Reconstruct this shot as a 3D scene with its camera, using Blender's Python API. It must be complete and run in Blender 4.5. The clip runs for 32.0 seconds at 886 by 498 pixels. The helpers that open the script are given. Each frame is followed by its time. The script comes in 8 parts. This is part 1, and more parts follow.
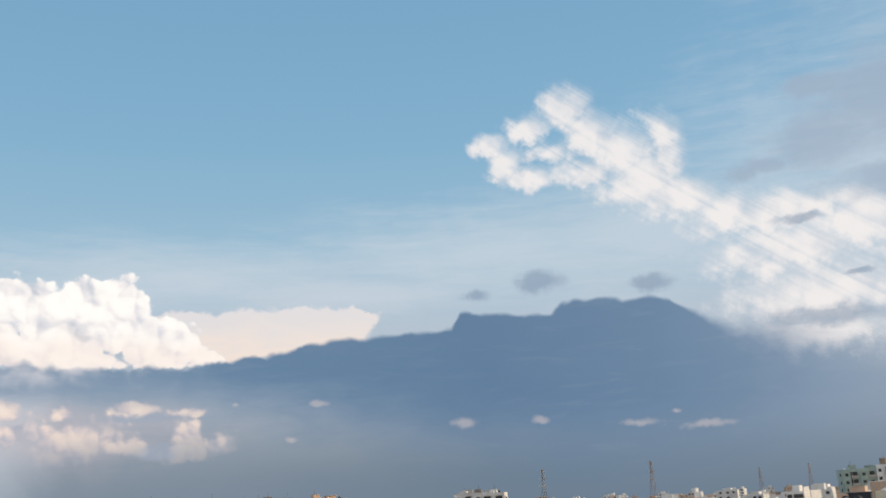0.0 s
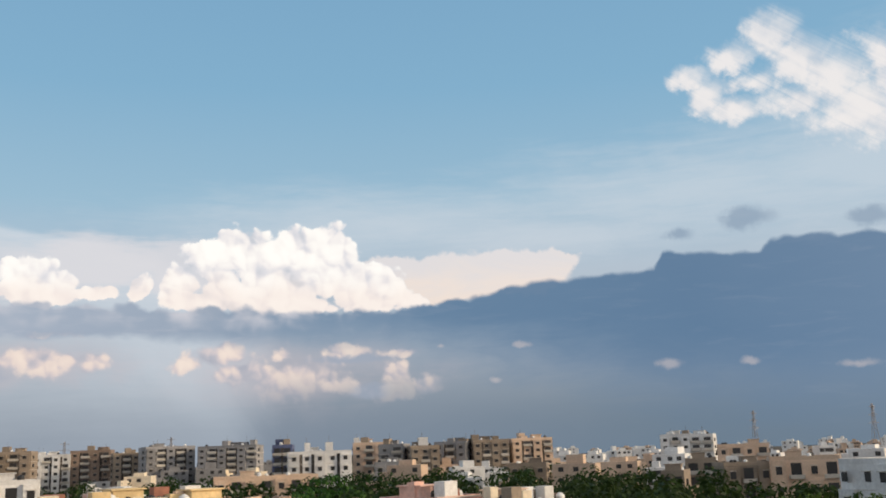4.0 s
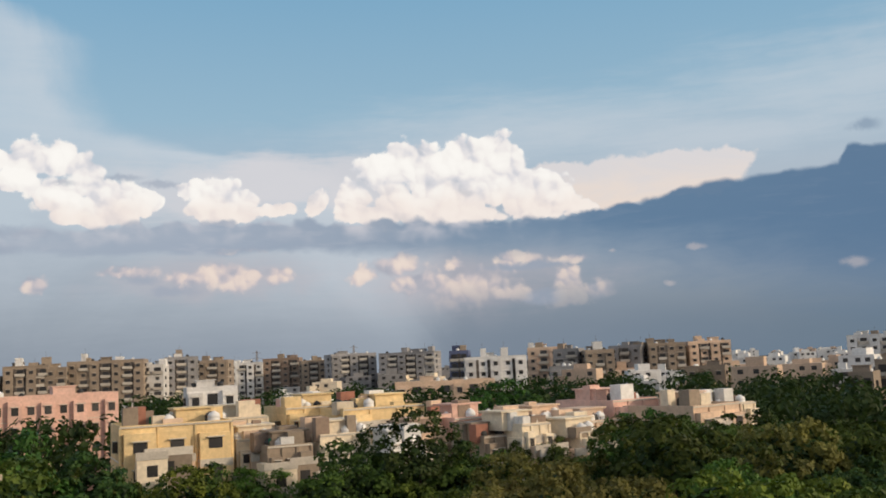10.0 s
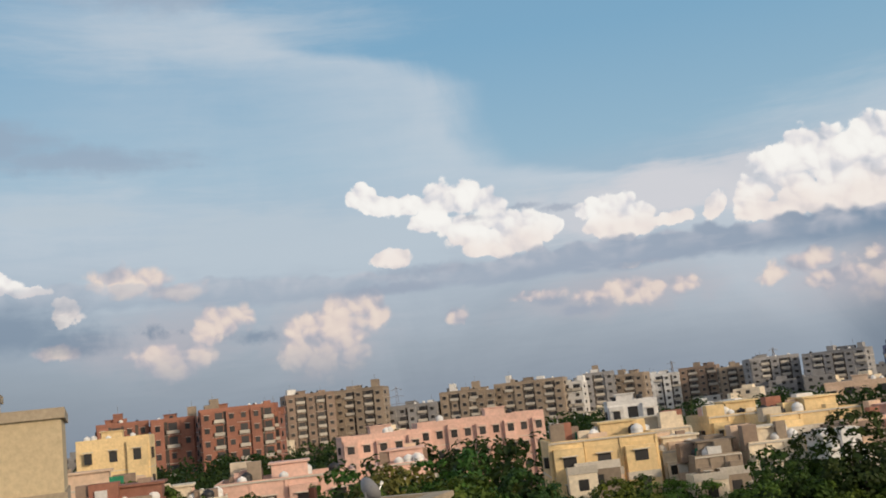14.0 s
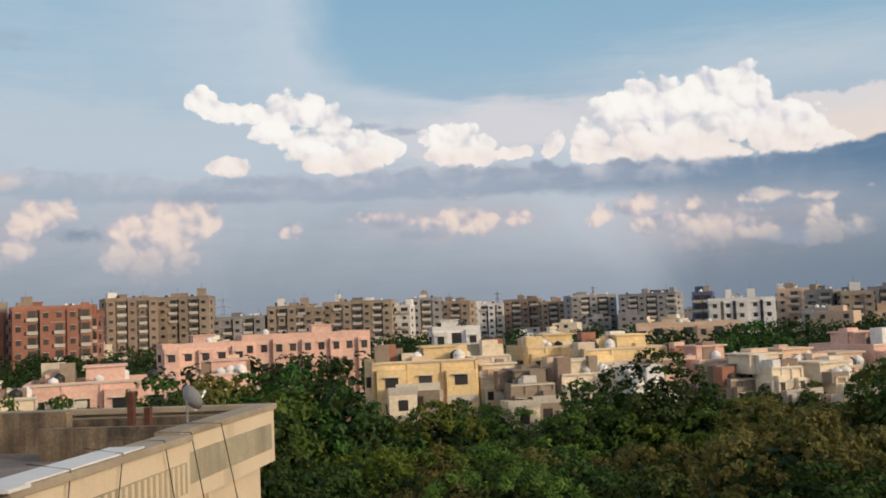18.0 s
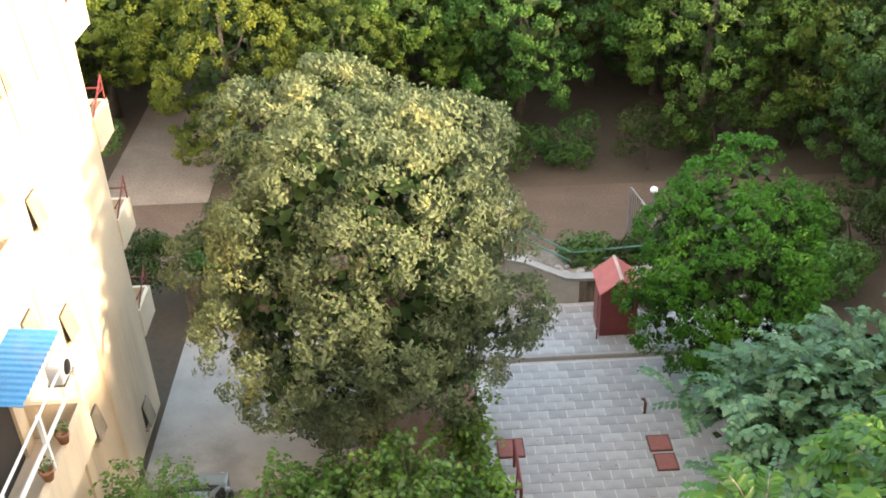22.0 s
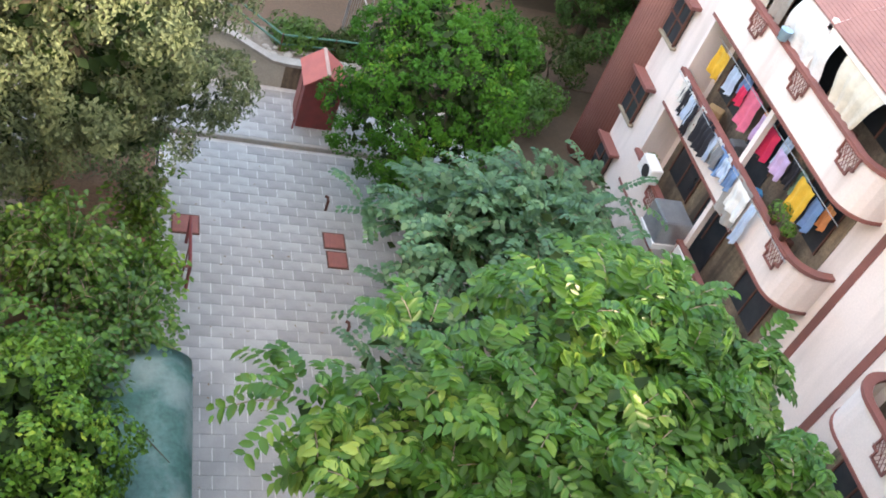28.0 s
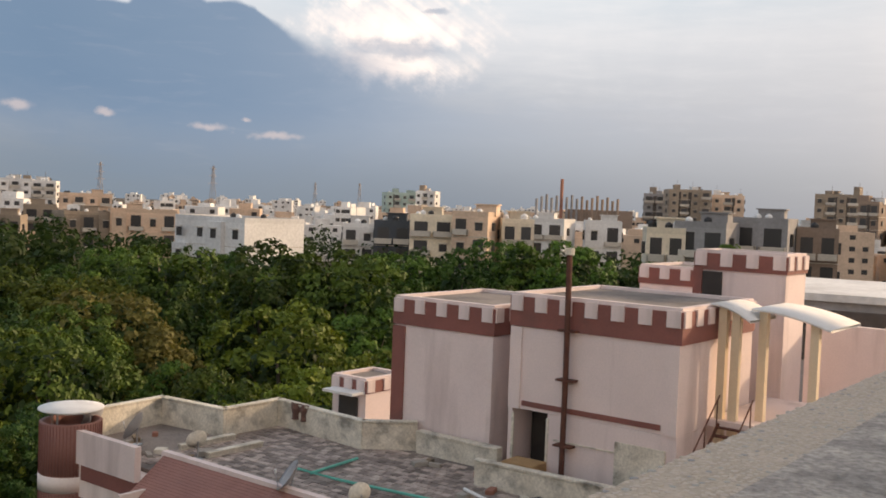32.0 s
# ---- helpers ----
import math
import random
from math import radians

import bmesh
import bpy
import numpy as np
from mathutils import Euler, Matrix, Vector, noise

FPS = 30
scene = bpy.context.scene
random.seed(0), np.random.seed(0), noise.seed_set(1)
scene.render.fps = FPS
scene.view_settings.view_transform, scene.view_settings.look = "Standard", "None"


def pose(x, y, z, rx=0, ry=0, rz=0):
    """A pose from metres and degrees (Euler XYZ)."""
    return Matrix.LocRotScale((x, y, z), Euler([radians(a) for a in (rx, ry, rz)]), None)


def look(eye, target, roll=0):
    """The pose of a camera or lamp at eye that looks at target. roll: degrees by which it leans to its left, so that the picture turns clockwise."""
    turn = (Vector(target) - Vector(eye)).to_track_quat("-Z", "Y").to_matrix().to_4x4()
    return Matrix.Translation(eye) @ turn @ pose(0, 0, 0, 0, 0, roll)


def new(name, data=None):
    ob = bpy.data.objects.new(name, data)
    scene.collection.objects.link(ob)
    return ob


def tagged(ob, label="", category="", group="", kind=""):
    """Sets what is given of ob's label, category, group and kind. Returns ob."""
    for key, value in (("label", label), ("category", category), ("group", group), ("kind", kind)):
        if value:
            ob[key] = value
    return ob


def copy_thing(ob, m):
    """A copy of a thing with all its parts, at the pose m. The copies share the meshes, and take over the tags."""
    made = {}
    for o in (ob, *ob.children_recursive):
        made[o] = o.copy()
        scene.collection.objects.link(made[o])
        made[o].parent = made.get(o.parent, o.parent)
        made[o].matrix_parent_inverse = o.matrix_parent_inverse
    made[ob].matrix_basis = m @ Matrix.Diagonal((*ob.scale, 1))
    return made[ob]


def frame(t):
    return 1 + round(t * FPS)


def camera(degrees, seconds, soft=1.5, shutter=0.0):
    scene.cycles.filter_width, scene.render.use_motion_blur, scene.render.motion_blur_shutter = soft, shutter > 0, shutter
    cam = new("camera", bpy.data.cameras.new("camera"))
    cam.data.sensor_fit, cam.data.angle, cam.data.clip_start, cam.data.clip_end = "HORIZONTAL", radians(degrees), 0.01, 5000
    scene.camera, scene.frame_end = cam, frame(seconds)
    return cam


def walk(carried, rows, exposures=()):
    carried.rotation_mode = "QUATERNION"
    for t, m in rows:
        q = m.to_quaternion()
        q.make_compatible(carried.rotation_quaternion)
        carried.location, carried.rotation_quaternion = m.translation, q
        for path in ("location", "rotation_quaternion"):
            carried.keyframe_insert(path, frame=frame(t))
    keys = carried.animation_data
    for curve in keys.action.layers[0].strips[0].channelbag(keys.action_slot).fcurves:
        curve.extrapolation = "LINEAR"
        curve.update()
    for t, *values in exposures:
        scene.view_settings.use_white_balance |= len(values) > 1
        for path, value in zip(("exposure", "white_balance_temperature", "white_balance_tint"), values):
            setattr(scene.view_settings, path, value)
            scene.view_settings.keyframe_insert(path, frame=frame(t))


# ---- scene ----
FOV = 48.50
cam = camera(FOV, 32.0, soft=1.8)
# seconds, place in metres, turn in degrees
PATH = [
    (0.0, 0.016, -0.003, 21.000, 104.61, 3.16, -27.23), (0.5, 0.016, -0.003, 20.999, 104.71, 2.79, -25.66),
    (1.0, 0.017, -0.004, 20.999, 104.35, 2.37, -23.87), (1.5, 0.018, -0.004, 20.999, 104.01, 1.96, -22.54),
    (2.0, 0.020, -0.004, 20.999, 103.70, 2.10, -21.27), (2.5, 0.020, -0.004, 20.998, 103.50, 1.80, -18.37),
    (3.0, 0.023, -0.004, 20.998, 103.28, 1.61, -16.70), (3.5, 0.024, -0.005, 20.997, 102.75, 2.04, -16.54),
    (4.0, 0.027, -0.005, 20.995, 101.75, 2.13, -15.61), (4.5, 0.028, -0.006, 20.994, 100.62, 1.81, -12.66),
    (6.5, 0.031, -0.009, 20.996, 98.74, 1.32, -11.54), (7.0, 0.032, -0.010, 20.997, 98.47, 1.69, -9.76),
    (7.5, 0.034, -0.010, 20.998, 98.48, 1.91, -8.54), (8.0, 0.033, -0.012, 20.999, 98.50, 2.32, -7.65),
    (8.5, 0.032, -0.014, 21.000, 98.04, 2.75, -6.92), (9.0, 0.033, -0.015, 20.999, 97.42, 2.77, -6.56),
    (9.5, 0.021, -0.020, 21.000, 96.96, 2.76, -5.99), (10.0, 0.009, -0.025, 20.999, 96.77, 2.75, -5.58),
    (10.5, 0.000, -0.031, 20.999, 96.94, 2.48, -4.41), (11.0, -0.006, -0.036, 20.997, 97.85, 2.24, 2.03),
    (11.5, -0.014, -0.043, 20.995, 98.48, 3.21, 7.29), (12.0, -0.023, -0.050, 20.994, 98.73, 3.89, 11.53),
    (12.5, -0.034, -0.058, 20.991, 98.92, 4.76, 14.80), (13.0, -0.046, -0.067, 20.986, 99.93, 6.77, 15.04),
    (13.5, -0.060, -0.077, 20.981, 99.69, 7.48, 15.95), (14.0, -0.073, -0.088, 20.974, 99.36, 6.34, 18.25),
    (14.5, -0.084, -0.100, 20.963, 99.55, 5.32, 21.90), (16.5, -0.174, -0.199, 20.900, 96.62, 2.96, 21.51),
    (17.0, -0.111, -0.142, 20.909, 94.75, 3.75, 18.81), (17.5, -0.133, -0.147, 20.935, 94.47, 3.03, 15.09),
    (18.0, -0.146, -0.135, 20.965, 93.99, 2.46, 8.24), (18.5, -0.135, -0.108, 20.996, 93.29, 2.62, 4.35),
    (19.0, -0.084, -0.066, 21.028, 92.85, 2.58, 2.65), (19.5, 0.025, -0.006, 21.055, 88.94, 2.30, 2.50),
    (20.0, 0.079, 0.035, 21.066, 84.57, 2.31, 1.89), (20.5, 0.108, 0.053, 21.069, 78.58, 1.96, -0.14),
    (21.0, 0.123, 0.048, 21.054, 70.59, 1.57, -1.95), (21.5, 0.114, 0.029, 21.023, 63.11, 1.39, -1.96),
    (22.0, 0.109, 0.041, 21.016, 58.04, 1.77, -2.26), (22.5, 0.107, 0.063, 21.018, 55.99, 1.91, -2.39),
    (23.0, 0.100, 0.089, 21.014, 53.05, 1.86, -2.62), (23.5, 0.090, 0.136, 21.008, 49.41, 1.68, -2.93),
    (24.0, 0.096, 0.136, 21.007, 45.56, 1.44, -2.83), (24.5, 0.089, 0.139, 21.013, 43.68, 1.32, -2.51),
    (26.5, 0.001, 0.304, 21.010, 42.79, -1.02, 0.04), (27.0, -0.028, 0.454, 21.014, 43.94, -3.87, -2.00),
    (27.5, -0.054, 0.581, 21.017, 44.50, -10.86, -6.83), (28.0, -0.082, 0.647, 21.018, 46.25, -17.77, -9.98),
    (28.5, -0.097, 0.655, 21.019, 50.20, -23.74, -12.95), (29.0, -0.099, 0.639, 21.012, 55.34, -26.86, -16.98),
    (29.5, -0.093, 0.589, 21.014, 62.73, -25.82, -23.36), (30.0, -0.082, 0.501, 20.994, 69.63, -20.77, -30.42),
    (30.5, -0.048, 0.392, 20.979, 76.63, -14.43, -37.30), (31.0, -0.007, 0.207, 20.968, 81.38, -7.61, -42.58),
    (31.5, 0.079, -0.021, 20.995, 84.52, -3.27, -46.76), (32.0, 0.140, -0.146, 21.032, 87.46, -2.19, -52.16),
]
EXPOSURES = [(0.0, 0.0, 6500, 10), (4.5, -0.03, 6500, 10), (7.0, -0.08, 6500, 10), (12.0, -0.15, 6450, 10), (16.0, -0.18, 6400, 9), (19.0, 0.0, 6600, 11), (20.0, 0.95, 6900, 14), (20.5, 1.85, 7100, 18), (21.0, 3.0, 7300, 16), (21.5, 3.05, 7200, 15), (22.0, 2.75, 7100, 14), (23.4, 2.3, 6800, 13), (24.2, 1.8, 6600, 16),
             (24.6, 1.8, 6600, 16), (26.5, 2.75, 6700, 14), (28.0, 2.85, 6700, 16), (28.5, 2.5, 6900, 18), (29.0, 2.25, 7000, 18), (29.5, 2.05, 7000, 18), (30.0, 1.8, 7200, 16), (31.0, 1.05, 7400, 16), (32.0, 0.45, 7500, 17)]
walk(cam, [(t, pose(*p)) for t, *p in PATH], EXPOSURES)

# ---------------------------------------------------------------- light and sky
SUN_AZ, SUN_EL = 116.0, 16.5          # degrees to the right of +y, and up


def lin(r, g, b):
    return tuple(c / 12.92 if c <= 0.04045 else ((c + 0.055) / 1.055) ** 2.4 for c in (r, g, b))


sun = new("sun", bpy.data.lights.new("sun", "SUN"))
sun.data.energy, sun.data.angle, sun.data.color = 2.4, radians(3.0), (1.0, 0.80, 0.58)
_az, _el = radians(SUN_AZ), radians(SUN_EL)
sun.matrix_world = look((math.sin(_az) * math.cos(_el) * 100, math.cos(_az) * math.cos(_el) * 100, math.sin(_el) * 100), (0, 0, 0))

world = bpy.data.worlds.new("sky")
scene.world = world
world.use_nodes = True
WT = world.node_tree
WT.nodes.clear()


def wn(kind, operation=""):
    n = WT.nodes.new(kind)
    if operation:
        n.operation = operation
    return n


def wire(sock, v):
    if isinstance(v, bpy.types.NodeSocket):
        WT.links.new(v, sock)
    else:
        sock.default_value = v


def op(name, a, b=0.0, c=0.0):
    n = wn("ShaderNodeMath", name)
    for s, v in zip(n.inputs, (a, b, c)):
        wire(s, v)
    return n.outputs[0]


def smooth(x, lo, hi):
    n = wn("ShaderNodeMapRange")
    n.interpolation_type = "SMOOTHSTEP"
    for s, v in zip(n.inputs, (x, lo, hi, 0.0, 1.0)):
        wire(s, v)
    return n.outputs[0]


def span(x, lo, hi):
    n = wn("ShaderNodeMapRange")
    n.clamp = True
    for s, v in zip(n.inputs, (x, lo, hi, 0.0, 1.0)):
        wire(s, v)
    return n.outputs[0]


def ramp(x, lo, hi, stops):
    """Colours or numbers over x from lo to hi."""
    n = wn("ShaderNodeValToRGB")
    wire(n.inputs[0], span(x, lo, hi))
    els = n.color_ramp.elements
    while len(els) < len(stops):
        els.new(0.5)
    for el_, (p, c) in zip(els, stops):
        el_.position = (p - lo) / (hi - lo)
        el_.color = (*c, 1) if isinstance(c, tuple) else (c, c, c, 1)
    return n.outputs[0]


def graded(x, lo, hi, stops, top):
    """A number over x, given in steps; top is the largest."""
    r = ramp(x, lo, hi, [(p, v / top) for p, v in stops])
    return op("MULTIPLY", r, top)


def mixc(f, a, b):
    n = wn("ShaderNodeMix")
    n.data_type = "RGBA"
    wire(n.inputs[0], f)
    for s, v in ((n.inputs[6], a), (n.inputs[7], b)):
        wire(s, v if isinstance(v, bpy.types.NodeSocket) else (*v, 1))
    return n.outputs[2]


def fbm(vec, scale, detail=5.0, rough=0.55, warp=0.0):
    n = wn("ShaderNodeTexNoise")
    WT.links.new(vec, n.inputs["Vector"])
    n.inputs["Scale"].default_value, n.inputs["Detail"].default_value = scale, detail
    n.inputs["Roughness"].default_value, n.inputs["Distortion"].default_value = rough, warp
    return op("SUBTRACT", n.outputs[0], 0.5)


def puffs(a, e, lumps):
    """1 at the middle of the nearest lump, 0 at its rim."""
    best = None
    for a0, e0, ra, re in lumps:
        x = op("MULTIPLY", op("SUBTRACT", a, a0), 1 / ra)
        y = op("MULTIPLY", op("SUBTRACT", e, e0), 1 / re)
        f = op("SUBTRACT", 1.0, op("SQRT", op("ADD", op("MULTIPLY", x, x), op("MULTIPLY", y, y))))
        best = f if best is None else op("SMOOTH_MAX", best, f, 0.12)
    return best


_co = wn("ShaderNodeTexCoord").outputs["Generated"]
_xyz = wn("ShaderNodeSeparateXYZ")
WT.links.new(_co, _xyz.inputs[0])
AZ = op("MULTIPLY", op("ARCTAN2", _xyz.outputs[0], _xyz.outputs[1]), 57.2958)
EL = op("MULTIPLY", op("ARCSINE", _xyz.outputs[2]), 57.2958)


def shifted(x, y, z, vec=_co):
    n = wn("ShaderNodeVectorMath", "ADD")
    WT.links.new(vec, n.inputs[0])
    n.inputs[1].default_value = (x, y, z)
    return n.outputs[0]


def stretched(x, y, z):
    n = wn("ShaderNodeMapping")
    n.inputs["Scale"].default_value = (x, y, z)
    WT.links.new(_co, n.inputs[0])
    return n.outputs[0]


def billow(vec, scale, detail=0.0):
    """Rounded swellings with creases between them, about -0.4 to 0.4."""
    n = wn("ShaderNodeTexVoronoi")
    n.feature = "SMOOTH_F1"
    WT.links.new(vec, n.inputs["Vector"])
    n.inputs["Scale"].default_value, n.inputs["Smoothness"].default_value, n.inputs["Detail"].default_value = scale, 0.25, detail
    n.inputs["Roughness"].default_value = 0.55
    return op("SUBTRACT", 0.42, n.outputs["Distance"])


def plus(*terms):
    s = terms[0]
    for t_ in terms[1:]:
        s = op("ADD", s, t_)
    return s


def times(a, b):
    return op("MULTIPLY", a, b)


LONG = stretched(1, 1, 3.6)                              # for streaks that lie level
n_fine, n_mid = fbm(_co, 42.0, 8.0, 0.62), fbm(_co, 15.0, 6.0, 0.55)
n_long, n_veil = fbm(LONG, 9.0, 6.0, 0.6, 0.6), fbm(_co, 5.0, 7.0, 0.62, 0.8)
n_streak = fbm(stretched(1, 1, 7.0), 14.0, 7.0, 0.62, 0.4)
_sh = shifted(3.7, 1.9, 5.3)
n_b2, n_f2 = fbm(_sh, 24.0, 3.0, 0.5), fbm(_sh, 60.0, 7.0, 0.6)
_warp = wn("ShaderNodeVectorMath", "SCALE")              # swellings drift out of their even grid
_wn = wn("ShaderNodeTexNoise")
_wn.inputs["Scale"].default_value, _wn.inputs["Detail"].default_value = 26.0, 3.0
WT.links.new(_co, _wn.inputs["Vector"])
WT.links.new(_wn.outputs["Color"], _warp.inputs[0])
_warp.inputs[3].default_value = 0.03
_wv = wn("ShaderNodeVectorMath", "ADD")
WT.links.new(_co, _wv.inputs[0])
WT.links.new(_warp.outputs[0], _wv.inputs[1])
WARPED = _wv.outputs[0]
b_big, b_small = billow(WARPED, 34.0), billow(WARPED, 80.0)
TOWARDS = (0.0065, -0.002, 0.0060)                        # a little step across the sky towards the sun
relief = op("ADD", times(op("SUBTRACT", b_big, billow(shifted(*TOWARDS, WARPED), 34.0)), 1.0), times(op("SUBTRACT", b_small, billow(shifted(0.003, -0.001, 0.0028, WARPED), 80.0)), 0.7))
_n_soft = fbm(WARPED, 30.0, 2.0, 0.4)
relief_l = times(op("SUBTRACT", _n_soft, fbm(shifted(0.010, -0.003, 0.009, WARPED), 30.0, 2.0, 0.4)), 1.6)
AZ_c = plus(AZ, times(n_b2, 1.4), times(n_fine, 0.9))
EL_c = plus(EL, times(n_mid, 0.9), times(n_f2, 0.8))
AZ_w = plus(AZ, times(n_mid, 5.0), times(n_fine, 3.4))    # torn, fibrous edges
EL_w = plus(EL, times(n_b2, 2.6), times(n_f2, 1.8))

# clear air: pale and grey low down, blue above
nish = wn("ShaderNodeTexSky")
nish.sky_type, nish.sun_disc = "NISHITA", False
nish.sun_elevation, nish.sun_rotation = radians(SUN_EL), radians(SUN_AZ)
nish.air_density, nish.dust_density, nish.ozone_density = 1.0, 1.5, 1.2
_nv = wn("ShaderNodeVectorMath", "SCALE")
WT.links.new(nish.outputs[0], _nv.inputs[0])
_nv.inputs[3].default_value = 0.09
clear = ramp(EL, 0.0, 90.0, [(0.0, lin(.50, .55, .615)), (5.0, lin(.605, .65, .715)), (10.0, lin(.75, .80, .85)),
                             (14.5, lin(.635, .775, .86)), (21.0, lin(.54, .725, .845)), (32.0, lin(.485, .67, .81)), (55.0, lin(.56, .64, .74)), (90.0, lin(.53, .60, .70))])
sky = mixc(0.84, _nv.outputs[0], clear)
# towards the low sun the whole sky is paler
glow = smooth(AZ, 48.0, 100.0)
sky = mixc(op("MULTIPLY", glow, 0.75), sky, lin(.70, .72, .75))
# unseen sky opposite the sun, brightened as fill light for the -x walls
west_fill = smooth(AZ, -60.0, -112.0)
sky = mixc(op("MULTIPLY", west_fill, 0.7), sky, lin(.90, .88, .87))
# bright haze about the sun itself, behind the viewer
near_sun = op("MULTIPLY", smooth(op("ABSOLUTE", op("SUBTRACT", AZ, SUN_AZ)), 42.0, 6.0), smooth(EL, 60.0, 15.0))
sky = mixc(near_sun, sky, (2.6, 2.1, 1.5))

# thin high veil that ends in a curved edge
edge = op("SUBTRACT", 30.0, graded(EL, 8, 26, [(8, 24.0), (12.0, 31.0), (12.8, 38.5), (13.8, 41.6), (15.8, 43.7), (18.6, 44.0), (20.2, 47.0), (21.6, 54.0), (26, 60.0)], 60.0))
into = plus(op("SUBTRACT", edge, AZ), times(n_veil, 5.0), times(n_mid, 1.5))
veil = times(smooth(into, -0.6, 3.2), plus(0.34, times(smooth(into, 15.0, 2.0), 0.32), times(n_veil, 0.5), times(n_streak, 0.25)))
sky = mixc(times(veil, smooth(AZ, -52.0, -24.0)), sky, lin(.83, .86, .89))
streaks = times(smooth(plus(puffs(AZ, EL, [(12, 13.4, 16, 2.4), (30, 14.2, 14, 3.4), (22, 12.2, 14, 1.6), (40, 14.5, 12, 4.0), (56, 16, 16, 9), (74, 22, 24, 16), (-40, 12.6, 12, 3.0), (-30, 22.5, 12, 2.4)]), times(n_streak, 1.0), times(n_veil, 0.9)), -0.3, 1.1), 0.62)
sky = mixc(streaks, sky, lin(.82, .85, .88))
# pale sheet behind the cumulus
sheet = smooth(plus(puffs(AZ_c, EL, [(-3.6, 11.0, 5.4, 1.9), (-8.0, 10.4, 4.4, 1.9), (0.6, 10.8, 3.2, 2.0), (-13.0, 10.2, 5.0, 2.6), (-21.0, 10.0, 6.0, 2.4), (-28.0, 10.6, 7.0, 2.6), (-35.0, 8.7, 4.0, 1.5), (-38.2, 12.8, 4.6, 0.9)]), times(n_streak, 0.9), times(n_mid, 0.8)), -0.05, 0.5)
sky = mixc(times(sheet, 0.72), sky, mixc(smooth(plus(AZ, times(n_long, 8.0)), -16, -6), lin(.765, .815, .855), lin(.885, .87, .88)))

# fibrous cloud high above the dark bank; its threads run up and to one side
_thr = wn("ShaderNodeCombineXYZ")
WT.links.new(op("ADD", times(AZ, 0.045), times(EL, 0.06)), _thr.inputs[0])
WT.links.new(op("SUBTRACT", times(AZ, 0.21), times(EL, -0.30)), _thr.inputs[1])
n_thread = fbm(_thr.outputs[0], 3.2, 7.0, 0.62, 0.7)
wisp = plus(puffs(plus(AZ, times(n_b2, 2.4), times(n_fine, 2.0)), plus(EL, times(n_mid, 1.8), times(n_f2, 1.6)),
                  [(31.4, 20.5, 1.1, 0.7), (32.2, 19.3, 1.2, 1.2), (33.6, 18.3, 1.6, 0.7), (33.6, 21.2, 1.5, 0.8), (36.1, 22.0, 1.5, 1.2), (34.7, 19.7, 1.3, 0.8), (37.2, 20.4, 1.6, 1.5), (38.8, 19.2, 2.1, 1.6), (41.2, 19.7, 1.4, 1.4), (41.6, 18.3, 1.2, 1.4),
                   (40.0, 17.4, 2.6, 1.6), (42.2, 16.2, 2.6, 1.3), (44.4, 15.2, 2.8, 1.3), (47.2, 14.6, 3.2, 1.4), (50.0, 14.7, 2.4, 0.8), (51.5, 13.4, 3.4, 1.7), (47.8, 12.6, 4.4, 1.5), (37.0, 18.4, 2.6, 0.9), (49.5, 10.0, 5.0, 1.7), (48.8, 7.9, 4.2, 1.2)]),
            times(n_thread, 0.9), times(n_fine, 1.2), times(n_f2, 0.9))
wisp_c = mixc(smooth(plus(times(n_thread, 1.2), times(relief_l, 1.0), times(wisp, 0.3)), -0.5, 0.4), lin(.82, .84, .87), lin(.955, .935, .925))
sky = mixc(times(smooth(wisp, -0.4, 0.75), 0.93), sky, wisp_c)
pall = plus(puffs(AZ_w, EL_c, [(47.0, 17.4, 2.4, 0.7), (50.5, 18.4, 4.6, 2.2), (54.5, 19.9, 4.5, 3.6), (50.5, 21.2, 3.0, 0.9), (53.5, 15.6, 4.0, 1.3), (-37.8, 15.7, 6.4, 1.0), (-42.5, 16.6, 4.5, 1.4), (-33, 25, 8, 1.6)]), times(n_long, 1.3))
sky = mixc(op("MULTIPLY", smooth(pall, -0.15, 0.7), 0.72), sky, lin(.625, .69, .765))

# sunlit cumulus, swelling upon swelling
swell = plus(times(b_big, 0.55), times(b_small, 0.35), times(n_fine, 0.5), -0.09)
strip = plus(puffs(AZ_c, EL_c, [(12.9, 10.2, 3.4, 1.4), (16.9, 10.1, 4.4, 1.7), (20.4, 10.3, 3.8, 1.5), (22.3, 10.7, 2.2, 0.8)]), times(n_mid, 0.4), times(b_small, 0.3))
sky = mixc(times(smooth(strip, 0.02, 0.22), 0.92), sky, mixc(smooth(plus(EL, times(n_long, 4.0)), 9.0, 11.4), lin(.965, .90, .85), lin(.90, .88, .88)))
lit = plus(puffs(AZ_c, EL_c, [(4.0, 11.9, 2.1, 1.7), (2.3, 11.2, 1.7, 1.7), (0.8, 10.0, 1.4, 1.4), (5.5, 11.0, 2.4, 2.0), (7.5, 11.6, 2.2, 1.8), (9.4, 11.7, 1.7, 1.8), (9.9, 10.2, 2.2, 2.0), (11.8, 10.1, 1.6, 1.2), (12.9, 9.4, 1.7, 1.1),
                              (6.9, 9.6, 3.8, 1.6), (3.4, 9.4, 2.9, 1.5), (14.4, 8.9, 1.3, 0.5), (7.0, 8.7, 5.0, 1.0), (1.6, 8.9, 2.6, 0.8), (11.4, 8.8, 3.0, 0.9)]), swell)
